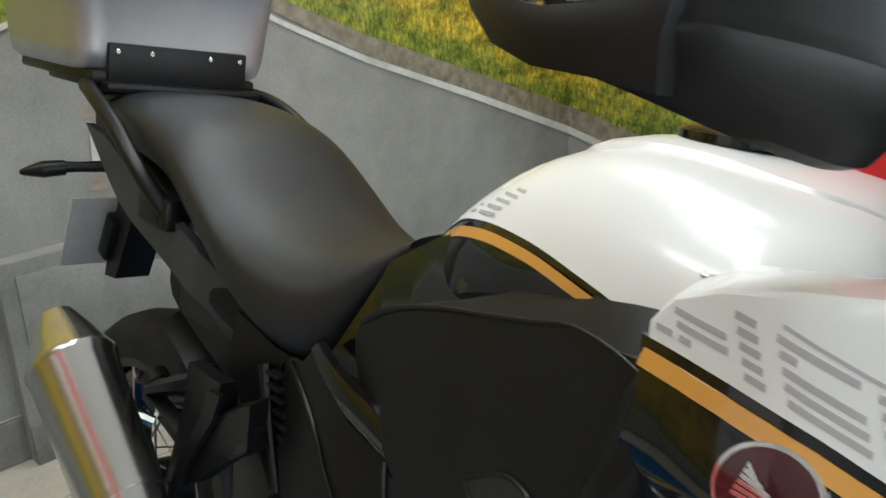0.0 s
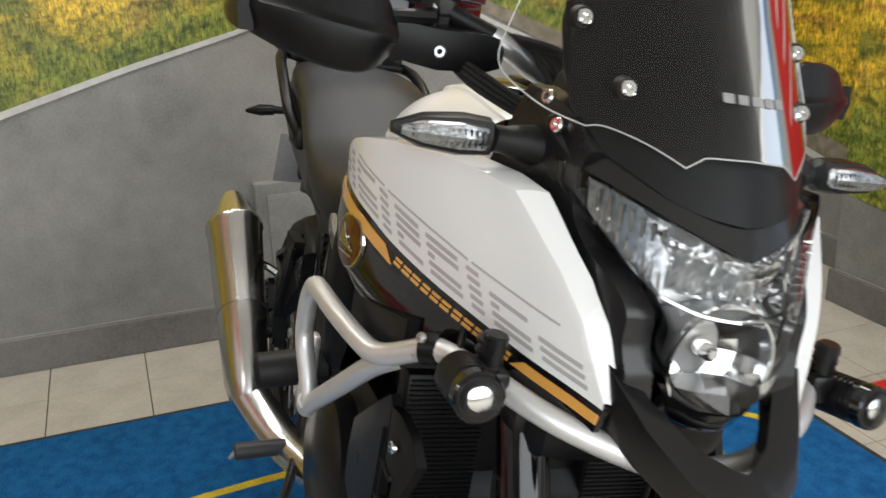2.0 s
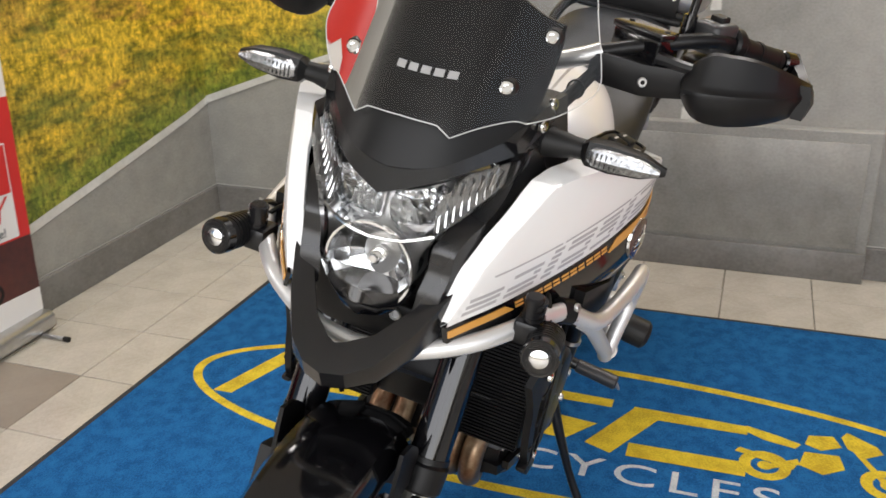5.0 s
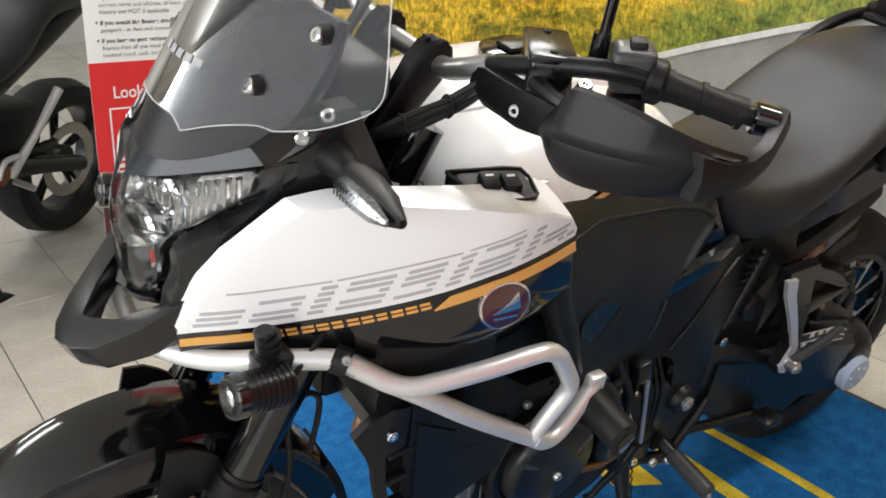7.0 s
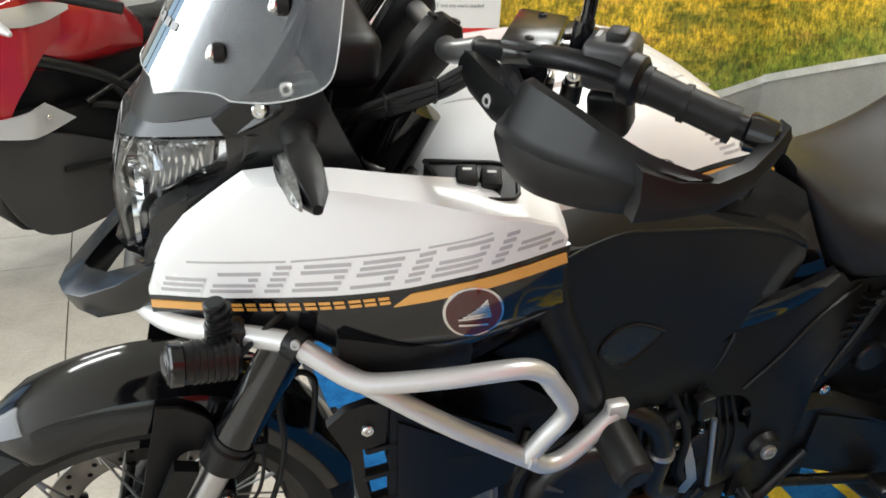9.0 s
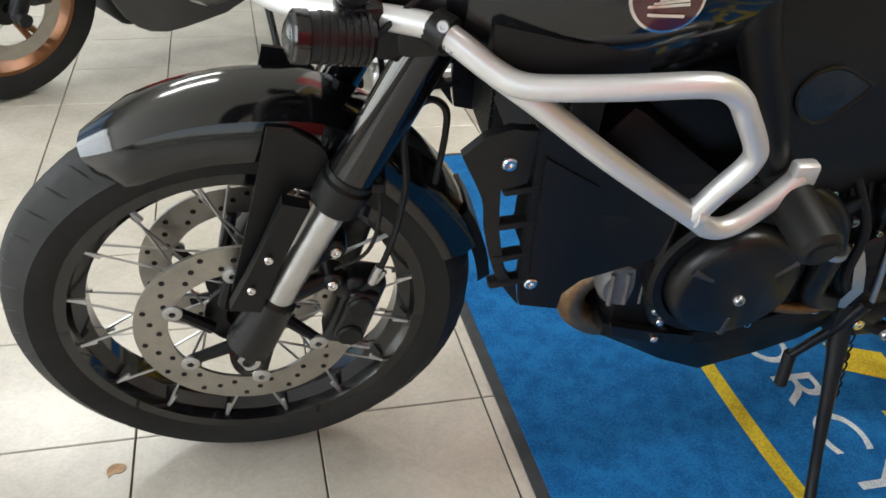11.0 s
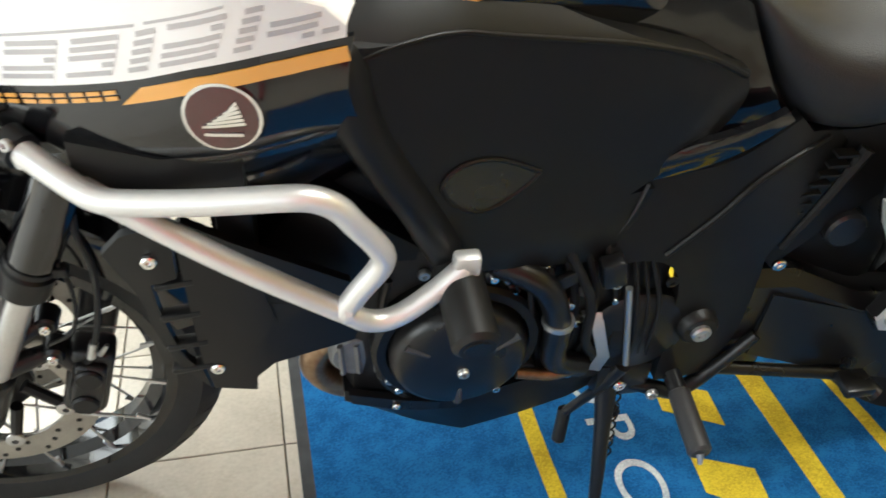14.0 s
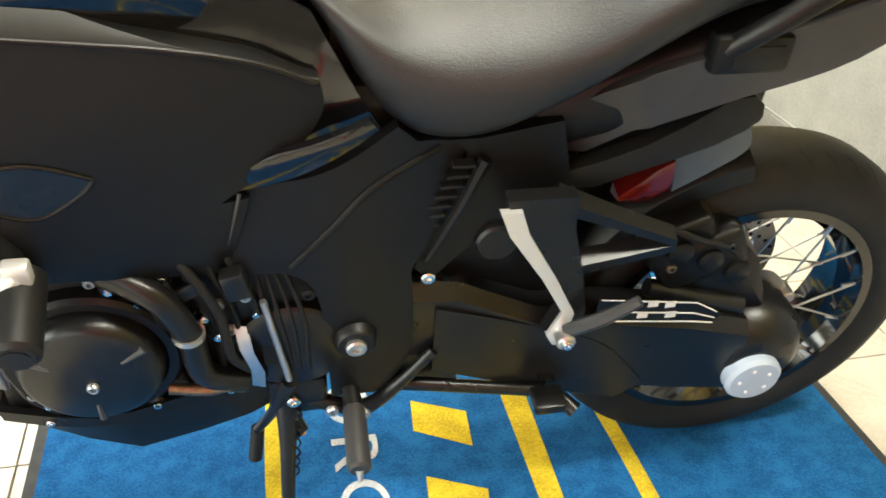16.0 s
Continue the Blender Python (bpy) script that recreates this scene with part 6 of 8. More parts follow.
# cables and hoses between the bars and the nose
for i in range(4):
    part("cable", tube([(0.36, -0.24 + 0.012 * i, 1.205 - 0.006 * i), (0.42, -0.17, 1.165 - 0.006 * i), (0.48, -0.11, 1.130 - 0.005 * i), (0.53, -0.05, 1.09 - 0.005 * i), (0.52, 0.01, 1.00)], 0.0042, 8), SOFT, bike, "black control cable")
    part("cable", tube([(0.380, 0.175 - 0.006 * (i % 2), 1.196 - 0.006 * i), (0.408, 0.152, 1.166 - 0.006 * i), (0.430, 0.140 + 0.005 * (i % 2), 1.147 - 0.004 * i), (0.470, 0.128, 1.130 - 0.006 * i), (0.512, 0.110 - 0.008 * i, 1.100 - 0.006 * i), (0.53, 0.05, 1.02)], 0.0048, 8), SOFT, bike, "black control cable")
for x, y, z in ((0.428, 0.142, 1.142), (0.478, 0.124, 1.118)):
    part("cable_tie", tube([(x, y + 0.012 * math.cos(q), z + 0.013 * math.sin(q)) for q in np.linspace(0, 6.283, 13)], 0.0018, 6, 1), SOFT, bike)
for i in range(4):
    y = -0.03 - 0.012 * i
    part("brake_hose", tube([(0.515, y + 0.02, 1.04), (0.500 - 0.010 * i, y, 1.115), (0.466 - 0.012 * i, y - 0.012, 1.168), (0.432 - 0.012 * i, y - 0.035, 1.196), (0.395, -0.14, 1.205 - 0.005 * i), (0.37, -0.19, 1.200)], 0.0052, 8), SOFT, bike, "black brake hose")
# switch pod on the left cowl
POD = [(0.446, 0.180), (0.400, 0.188), (0.352, 0.200), (0.358, 0.236), (0.368, 0.252), (0.405, 0.248), (0.430, 0.238), (0.438, 0.215)]
pod_z = lambda y: 1.072 - 0.16 * (y - 0.20)
pod = part("switch_pod", loft([[(x, y, pod_z(y) + d) for x, y in POD] for d in (-0.022, 0.002, 0.003)]), MATT, bike, "black switch pod with two buttons")
rim_line = [(x, y, pod_z(y) + 0.004) for x, y in POD]
part("pod_lip", tube(rim_line + rim_line[:1], 0.0026, 8, 2), MATT, pod)
for x, y in ((0.409, 0.214), (0.384, 0.222)):
    part("button", turned(box(-0.011, -0.013, 0.0, 0.011, 0.013, 0.012, 0.003), pose(x, y, pod_z(y) + 0.002, -16, 0, -14)), SOFT, pod)
    part("button_mark", turned(box(-0.005, -0.006, 0.0119, 0.005, -0.003, 0.0126), pose(x, y, pod_z(y) + 0.002, -16, 0, -14)), PAPER, pod)

# --- crash bars and spot lamps ---
for s in (1, -1):
    cb = part("crash_bar", tube([(0.765, 0.0, 0.84), (0.758, 0.06 * s, 0.846), (0.72, 0.14 * s, 0.868), (0.66, 0.195 * s, 0.888), (0.605, 0.226 * s, 0.892), (0.585, 0.237 * s, 0.884), (0.548, 0.258 * s, 0.862), (0.525, 0.270 * s, 0.855), (0.495, 0.278 * s, 0.856), (0.43, 0.290 * s, 0.862), (0.365, 0.298 * s, 0.868), (0.338, 0.298 * s, 0.864), (0.318, 0.297 * s, 0.850), (0.304, 0.296 * s, 0.830), (0.282, 0.292 * s, 0.796), (0.275, 0.290 * s, 0.777), (0.280, 0.288 * s, 0.757), (0.296, 0.284 * s, 0.728), (0.314, 0.280 * s, 0.692)], 0.0126, 16, 6), SATIN, bike, "satin silver tubular crash bar")
    part("lower_tube", tube([(0.545, 0.250 * s, 0.856), (0.50, 0.262 * s, 0.826), (0.42, 0.272 * s, 0.765), (0.315, 0.278 * s, 0.690), (0.285, 0.276 * s, 0.668), (0.255, 0.272 * s, 0.668), (0.215, 0.262 * s, 0.690), (0.182, 0.252 * s, 0.715)], 0.0126, 16, 6), SATIN, cb)
    part("weld_bead", lathe([(0.0165, -0.004), (0.0165, 0.004), (0.012, 0.004), (0.012, -0.004)], (0.310, 0.280 * s, 0.695), "x", 16), SATIN, cb)
    part("clamp", rod((0.602, 0.222 * s, 0.891), (0.588, 0.236 * s, 0.887), 0.018, n=16), DARK, cb)
    for dz in (0.0, 0.02):
        bolt(cb, (0.597 - dz * 0.4, 0.243 * s, 0.901 - dz), (0.3, s, 0.4), 0.006, 0.005, ALLOY)
    part("end_tab", box(0.165, 0.243 * s, 0.705, 0.195, 0.262 * s, 0.735, 0.005), SATIN, cb)
    sl = part("frame_slider", rod((0.186, 0.225 * s, 0.692), (0.180, 0.334 * s, 0.674), 0.0275, 0.0265, 24, bevel=0.006), SOFT, bike, "black plastic crash bobbin")
    part("slider_hole", rod((0.180, 0.3325 * s, 0.6743), (0.1798, 0.3355 * s, 0.6738), 0.015, n=20), DARK, sl)
    # spot lamp on a swivel post clamped to the bar
    d = Vector((1.0, 0.10 * s, 0.12)).normalized()
    o = Vector((0.656, 0.224 * s, 0.878 if s > 0 else 0.890))
    sp = part("spot_lamp", rod(o, o + d * 0.068, 0.0225, 0.0232, 28, bevel=0.006), CASE, bike, "black finned spot lamp")
    for k in range(7):
        q = o + d * (0.006 + k * 0.007)
        part("fin", rod(q, q + d * 0.0034, 0.0245, n=28), CASE, sp)
    part("lens_ring", rod(o + d * 0.060, o + d * 0.076, 0.0252, 0.0248, 28, bevel=0.002), BLACK, sp)
    part("lamp_bowl", rod(o + d * 0.0755, o + d * 0.0772, 0.0220, 0.0205, 24), CASE, sp)
    part("lamp_reflector", rod(o + d * 0.0770, o + d * 0.0795, 0.0125, 0.007, 20), MIRROR, sp)
    lens = bmesh.new()
    bmesh.ops.create_uvsphere(lens, u_segments=20, v_segments=10, radius=0.0208)
    turned(lens, Matrix.Translation(o + d * 0.073) @ d.to_track_quat("Z", "Y").to_matrix().to_4x4() @ Matrix.Diagonal((1, 1, 0.5, 1)))
    part("lamp_lens", lens, CLEAR, sp)
    part("lamp_post", rod((0.672, 0.203 * s, 0.885), (0.677, 0.200 * s, 0.940), 0.0125, n=18, bevel=0.002), CASE, sp)
    for k in range(4):
        part("post_ring", rod((0.673, 0.2025 * s, 0.897 + k * 0.011), (0.6735, 0.2025 * s, 0.901 + k * 0.011), 0.0145, n=18), CASE, sp)
    part("post_clamp", box(0.645, 0.182 * s, 0.872, 0.69, 0.216 * s, 0.905, 0.006), CASE, sp)
    part("lamp_cable", tube([tuple(o), (0.63, 0.215 * s, 0.90), (0.60, 0.20 * s, 0.91), (0.57, 0.18 * s, 0.88)], 0.0035, 8), SOFT, sp)

# --- radiator shrouds and engine ---
fin_mesh = None
for s in (1, -1):
    rad = part("radiator", box(0.400, 0.080 * s, 0.520, 0.440, 0.192 * s, 0.790, 0.006), DARK, bike, "black side radiator")
    for i in range(40):
        if fin_mesh is None:
            fo = part("radiator_fin", box(0.439, -0.052, 0, 0.444, 0.052, 0.0025), DARK, rad, smooth=False)
            fin_mesh = fo.data
        else:
            fo = new("radiator_fin", fin_mesh)
            fo.parent = rad
        fo.location = (0, 0.136 * s, 0.523 + i * 0.0066)
for s in (1, -1):
    def shroud_y(u, v):
        return 0.222 - 0.10 * max(0, 0.42 - u) - 0.25 * max(0, u - 0.50)

    sh = part("radiator_shroud", sheet([(0.480, 0.768, 0), (0.47, 0.778, 0), (0.30, 0.66, 0), (0.285, 0.605, 0), (0.296, 0.560, 0), (0.392, 0.541, 0), (0.414, 0.521, 0), (0.416, 0.496, 0), (0.466, 0.508, 0), (0.474, 0.560, 0)], shroud_y, 0.012, 0.025, s), MATT, bike, "matt black radiator shroud")
    part("shroud_front", sheet([(0.556, 0.728, 0), (0.534, 0.756, 0), (0.508, 0.770, 0), (0.482, 0.768, 0), (0.484, 0.700, 0), (0.512, 0.690, 0), (0.506, 0.630), (0.492, 0.570), (0.476, 0.545, 0), (0.468, 0.508, 0), (0.503, 0.562), (0.520, 0.620), (0.528, 0.668)], shroud_y, 0.012, 0.02, s), MATT, sh)
    for z in (0.690, 0.640, 0.590, 0.548):
        part("shroud_rib", turned(box(-0.024, 0.0, -0.005, 0.026, 0.018, 0.005, 0.004), pose(0.484, 0.206 * s, z, 0, 8, 0) if s > 0 else pose(0.484, -0.224, z, 0, 8, 0)), MATT, sh)
    part("shroud_step", sheet([(0.470, 0.735, 0), (0.40, 0.690, 0), (0.385, 0.62, 0), (0.43, 0.555, 0), (0.462, 0.56, 0)], lambda u, v: shroud_y(u, v) + 0.002, 0.006, 0.04, s, raise_by=0.002), MATT, sh)
    part("shroud_window", sheet([(0.42, 0.655, 0), (0.345, 0.635, 0), (0.40, 0.60, 0)], lambda u, v: 0.2195 - 0.10 * max(0, 0.42 - u), 0.004, 0.05, s, raise_by=0.003), SOFT, sh)
    for q in ((0.508, 0.728), (0.458, 0.546)):
        bolt(sh, (q[0], 0.221 * s, q[1]), (0, s, 0), 0.0085, 0.006)
eng = part("engine", box(-0.14, -0.15, 0.33, 0.30, 0.15, 0.64, 0.03, 2), DARK, bike, "black V-four engine")
part("cylinder_front", turned(box(-0.09, -0.145, -0.10, 0.09, 0.145, 0.12, 0.02), pose(0.30, 0, 0.60, 0, 52, 0)), DARK, eng)
part("cylinder_rear", turned(box(-0.09, -0.12, -0.10, 0.09, 0.12, 0.12, 0.02), pose(-0.03, 0, 0.68, 0, -15, 0)), DARK, eng)
part("frame_core", box(-0.28, -0.105, 0.52, 0.42, 0.105, 0.84, 0.02), DARK, bike)
part("airbox_core", box(0.30, -0.12, 0.78, 0.66, 0.12, 1.02, 0.03), DARK, bike)
part("subframe_core", box(-0.70, -0.085, 0.70, -0.2, 0.085, 0.86, 0.02), DARK, bike)
part("shock_tower", box(-0.50, -0.09, 0.43, -0.22, 0.10, 0.72, 0.03), DARK, bike)
part("inner_mudguard", loft([[(x, y, z) for y, z in ((0.078, z0), (0.078, z1), (-0.078, z1), (-0.078, z0))] for x, z0, z1 in ((-0.43, 0.625, 0.74), (-0.55, 0.655, 0.79), (-0.635, 0.685, 0.82), (-0.70, 0.712, 0.83), (-0.725, 0.728, 0.82), (-0.736, 0.748, 0.79))]), MATT, bike)
part("generator_cover", lathe([(0.092, 0.14), (0.092, 0.186), (0.086, 0.198), (0.078, 0.203), (0.03, 0.207), (0.0, 0.207)], (0.157, 0, 0.482), "y", 48, closed=False), CASE, eng, "round black engine cover")
part("cover_ring", lathe([(0.114, 0.140), (0.114, 0.170), (0.108, 0.176), (0.096, 0.176), (0.094, 0.150)], (0.157, 0, 0.482), "y", 48), DARK, eng)
for k in range(3):
    a = 0.5 + k * 2.1
    part("cover_rib", rod((0.157 + 0.05 * math.cos(a), 0.204, 0.482 + 0.05 * math.sin(a)), (0.157 + 0.084 * math.cos(a), 0.198, 0.482 + 0.084 * math.sin(a)), 0.003, 0.007, 8), GREYP, eng)
part("right_cover", lathe([(0.115, -0.14), (0.115, -0.185), (0.10, -0.198), (0.0, -0.205)], (0.08, 0, 0.47), "y", 48, closed=False), CASE, eng, "round black clutch cover")
for q in ((0.205, 0.605), (0.14, 0.605), (0.06, 0.60), (0.015, 0.62), (0.09, 0.53), (-0.01, 0.55), (0.03, 0.50), (-0.02, 0.50), (0.155, 0.470), (0.20, 0.57)):
    bolt(eng, (q[0], 0.152 if q != (0.155, 0.470) else 0.206, q[1]), (0, 1, 0), 0.008, 0.008, ALLOY)
part("coolant_pipe", tube([(0.12, 0.165, 0.63), (0.06, 0.185, 0.60), (0.03, 0.185, 0.53), (0.02, 0.175, 0.44), (-0.03, 0.16, 0.40)], 0.018, 12), CASE, eng)
part("breather_hose", tube([(0.03, 0.165, 0.64), (-0.01, 0.18, 0.56), (-0.02, 0.178, 0.47), (-0.06, 0.16, 0.41)], 0.007, 10), SOFT, eng)
part("oil_line_clamp", tube([(0.07, 0.175, 0.415), (0.02, 0.178, 0.408), (-0.01, 0.175, 0.41)], 0.009, 10), BURNT, eng)
part("drive_boss", lathe([(0.078, 0.135), (0.078, 0.160), (0.07, 0.166), (0.0, 0.168)], (-0.10, 0, 0.46), "y", 40, closed=False), CASE, eng)
folds = [(0.05, 0.0)]
for k in range(8):
    folds += [(0.068, -0.0085 * k), (0.0715, -0.0085 * k - 0.003), (0.0715, -0.0085 * k - 0.0055), (0.068, -0.0085 * k - 0.008)]
part("drive_gaiter", lathe(folds + [(0.05, -0.068)], (-0.085, 0.094, 0.455), "x", 32), SOFT, eng, "ribbed rubber shaft gaiter")
part("silver_flange", lathe([(0.076, 0.0), (0.076, 0.018), (0.064, 0.018), (0.064, 0.0)], (-0.078, 0.094, 0.455), "x", 32), DARK, eng, "dark metal flange")
part("gear_link", rod((-0.092, 0.174, 0.408), (-0.066, 0.168, 0.562), 0.0048, n=10), ALLOY, bike, "silver gearshift rod")
part("shift_lever", tube([(-0.092, 0.166, 0.395), (-0.075, 0.160, 0.345), (-0.055, 0.146, 0.290), (-0.036, 0.140, 0.255)], [0.012, 0.009, 0.008, 0.007], 10), CASE, bike, "black gear lever")
part("shift_toe", rod((-0.038, 0.134, 0.258), (-0.029, 0.156, 0.200), 0.0105, n=14, bevel=0.003), SOFT, bike)
belly = part("belly_pan", loft([[(x, w, zt), (x, w * 1.02, zt - 0.02), (x, w * 0.9, zb + 0.02), (x, w * 0.5, zb), (x, -w * 0.5, zb), (x, -w * 0.9, zb + 0.02), (x, -w * 1.02, zt - 0.02), (x, -w, zt)] for x, w, zt, zb in ((0.305, 0.145, 0.372, 0.330), (0.26, 0.158, 0.372, 0.300), (0.20, 0.166, 0.362, 0.268), (0.13, 0.170, 0.364, 0.240), (0.04, 0.166, 0.388, 0.262), (-0.03, 0.160, 0.392, 0.282), (-0.10, 0.15, 0.380, 0.318))]), MATT, bike, "black belly pan", sharp=25)
for s in (1, -1):
    part("pan_lip", sheet([(0.300, 0.386, 0), (0.225, 0.372, 0), (0.172, 0.360, 0), (0.176, 0.344, 0), (0.235, 0.352, 0), (0.296, 0.366, 0)], lambda u, v: 0.172 - 0.12 * max(0, u - 0.23), 0.012, 0.03, s), CASE, belly)
    bolt(belly, (0.235, 0.172 * s, 0.362), (0, s, 0), 0.006, 0.004)
part("alternator_nose", lathe([(0.040, 0.10), (0.040, 0.138), (0.034, 0.146), (0.0, 0.148)], (0.285, 0, 0.444), "y", 28, closed=False), ENGINEGREY, eng, "bare cast crankcase nose")
for k in range(3):
    part("nose_fin", rod((0.262 + 0.022 * k, 0.147, 0.414), (0.266 + 0.022 * k, 0.147, 0.472), 0.004, n=8), ENGINEGREY, eng)
for i, (y, x) in enumerate(((0.10, 0.0), (0.055, -0.01), (-0.055, -0.01), (-0.10, 0.0))):
    part("exhaust_header", tube([(0.27 + x, y, 0.520), (0.310 + x, y, 0.448), (0.338 + x, y, 0.412), (0.342 + x, y, 0.378), (0.322 + x, y * 0.98, 0.344), (0.285 + x, y * 0.95, 0.322), (0.22, y * 0.8, 0.310)], 0.0215, 14), BURNT, bike, "heat-stained exhaust header")
for k, q in enumerate(((0.225, 0.545), (0.065, 0.40), (0.245, 0.42), (0.10, 0.585), (0.045, 0.565), (-0.045, 0.575), (-0.055, 0.53), (0.02, 0.455), (0.07, 0.64), (-0.005, 0.645), (0.17, 0.64))):
    bolt(eng, (q[0], 0.156 + 0.006 * (k % 3), q[1]), (0, 1, 0), 0.0055 + 0.001 * (k % 3), 0.007, (CHROME, DARK, ALLOY)[k % 3])
for k in range(5):
    part("engine_hose", tube([(0.10 - 0.03 * k, 0.150, 0.66), (0.075 - 0.028 * k, 0.172 - 0.004 * k, 0.60), (0.06 - 0.030 * k, 0.170 - 0.004 * k, 0.52), (0.035 - 0.02 * k, 0.152, 0.42)], 0.0045 + 0.0012 * (k % 3), 8), SOFT, eng)
part("hose_clip", lathe([(0.0215, -0.004), (0.0215, 0.004), (0.018, 0.004), (0.018, -0.004)], (0.03, 0.185, 0.53), "z", 18), ALLOY, eng)
part("sensor_body", turned(box(-0.016, -0.012, -0.022, 0.016, 0.012, 0.022, 0.005), pose(-0.035, 0.170, 0.60, 0, 12, 0)), CASE, eng)
part("cast_bracket", turned(box(-0.030, -0.006, -0.010, 0.030, 0.006, 0.010, 0.003), pose(0.03, 0.172, 0.59, 0, 35, 0)), CASE, eng)
part("oil_pipe", tube([(0.25, 0.155, 0.60), (0.262, 0.165, 0.52), (0.255, 0.165, 0.42), (0.21, 0.160, 0.36)], 0.006, 8), CASE, eng)
part("flange_strap", ribbon([[(x, y, z), (x - 0.018, y + 0.003, z - 0.003)] for x, y, z in ((-0.024, 0.158, 0.512), (-0.030, 0.176, 0.480), (-0.042, 0.178, 0.440), (-0.040, 0.165, 0.392))]), ALLOY, eng, "bare metal strap")
for x, z in ((0.091, 0.569), (-0.004, 0.501), (0.010, 0.538), (-0.010, 0.390), (0.118, 0.600), (0.052, 0.612), (0.232, 0.392), (0.092, 0.372)):
    part("casting_boss", lathe([(0.012, 0.150), (0.012, 0.163), (0.010, 0.165), (0.0, 0.165)], (x, 0, z), "y", 16, closed=False), CASE, eng)
    bolt(eng, (x, 0.165, z), (0, 1, 0), 0.0065, 0.006, CHROME)
for x, z in ((-0.150, 0.328), (-0.197, 0.314)):
    bolt(bike, (x, 0.172, z), (0, 1, 0), 0.0095, 0.008, ALLOY, "peg_bracket_bolt")
part("peg_bracket", tube([(-0.095, 0.150, 0.345), (-0.150, 0.158, 0.326), (-0.200, 0.160, 0.312), (-0.255, 0.156, 0.360), (-0.300, 0.150, 0.415)], [0.012, 0.013, 0.013, 0.010, 0.009], 10), CASE, bike, "black foot-rest bracket")
for k in range(4):
    part("link_wire", tube([(-0.06 - 0.012 * k, 0.150, 0.60), (-0.070 - 0.016 * k, 0.168, 0.52), (-0.085 - 0.012 * k, 0.166, 0.43), (-0.075 - 0.02 * k, 0.150, 0.36)], 0.0026 + 0.0008 * (k % 2), 7), SOFT, eng)
part("oil_filler", lathe([(0.016, 0.150), (0.016, 0.170), (0.013, 0.174), (0.0, 0.174)], (0.055, 0, 0.415), "y", 18, closed=False), SOFT, eng)
# --- foot pegs and side stand ---
for s in (1, -1):
    pk = part("foot_peg", rod((-0.180, 0.190 * s, 0.352), (-0.178, 0.292 * s, 0.342), 0.0165, 0.0175, 16, bevel=0.004), GREYP, bike, "grey rubber-covered foot peg")
    part("peg_mount", rod((-0.176, 0.15 * s, 0.362), (-0.180, 0.194 * s, 0.352), 0.014, n=12), CASE, pk)
    part("hero_blob", rod((-0.178, 0.290 * s, 0.340), (-0.178, 0.300 * s, 0.328), 0.006, 0.003, 10), ALLOY, pk)
    hp = part("pillion_hanger", loft([[(x0, s * 0.160, z), (x0, s * 0.183, z), (x1, s * 0.183, z), (x1, s * 0.160, z)] for x0, x1, z in ((-0.372, -0.462, 0.715), (-0.384, -0.466, 0.662), (-0.434, -0.490, 0.58), (-0.468, -0.505, 0.51), (-0.452, -0.505, 0.465), (-0.466, -0.490, 0.440))]), CASE, bike, "black cast pillion foot-rest hanger with silver edge")
    part("hanger_edge", loft([[(x0, s * 0.180, z), (x0, s * 0.189, z), (x1, s * 0.191, z), (x1, s * 0.180, z)] for x0, x1, z in ((-0.362, -0.390, 0.702), (-0.378, -0.404, 0.662), (-0.432, -0.451, 0.58), (-0.470, -0.486, 0.512), (-0.453, -0.482, 0.468), (-0.464, -0.476, 0.448))]), SATIN if s > 0 else CASE, hp)
    for xa, za, xb, zb in ((-0.445, 0.690, -0.620, 0.612), (-0.470, 0.572, -0.620, 0.604)):
        part("hanger_arm", loft([[(x, s * 0.150, z - d), (x, s * 0.172, z - 0.4 * d), (x, s * 0.172, z + 0.4 * d), (x, s * 0.150, z + d)] for x, z, d in ((xa, za, 0.024), ((xa + xb) / 2, (za + zb) / 2, 0.017), (xb, zb, 0.015))]), CASE, hp)
    part("pillion_peg", tube([(-0.478, 0.195 * s, 0.482), (-0.52, 0.212 * s, 0.520), (-0.562, 0.222 * s, 0.560)], [0.011, 0.011, 0.008], 8), GREYP, hp, "folded dull grey pillion peg")
    part("peg_pivot", rod((-0.476, 0.175 * s, 0.473), (-0.476, 0.213 * s, 0.473), 0.014, n=14, bevel=0.003), ALLOY if s > 0 else CASE, hp)
    bolt(hp, (-0.476, 0.213 * s, 0.473), (0, s, 0), 0.008, 0.005)
stand = part("side_stand", tube([(-0.085, 0.145, 0.345), (-0.082, 0.182, 0.27), (-0.072, 0.248, 0.14), (-0.06, 0.300, 0.062)], [0.020, 0.013, 0.009, 0.0095], 12), CASE, bike, "black side stand with spring")
part("stand_foot", turned(box(-0.045, -0.022, -0.006, 0.035, 0.026, 0.006, 0.003), pose(-0.058, 0.309, 0.0625, 11.6, 0, 0)), CASE, stand)
part("stand_bracket", box(-0.145, 0.10, 0.315, -0.06, 0.165, 0.39, 0.01), CASE, stand)
hel = [(-0.100 + 0.006 * math.cos(q * 2.4) + 0.0006 * q, 0.165 + 0.0042 * q * 0.55, 0.325 - 0.0062 * q * 0.9 + 0.006 * math.sin(q * 2.4)) for q in np.linspace(0, 18, 70)]
part("spring", tube(hel, 0.0016, 6, 1), DARK, stand)
bolt(stand, (-0.095, 0.168, 0.352), (0, 1, 0), 0.010, 0.006)
bolt(stand, (-0.104, 0.166, 0.276), (0, 1, 0), 0.006, 0.006, GOLD)
part("stand_lug", rod((-0.090, 0.150, 0.290), (-0.104, 0.166, 0.272), 0.014, 0.012, 12), CASE, stand)
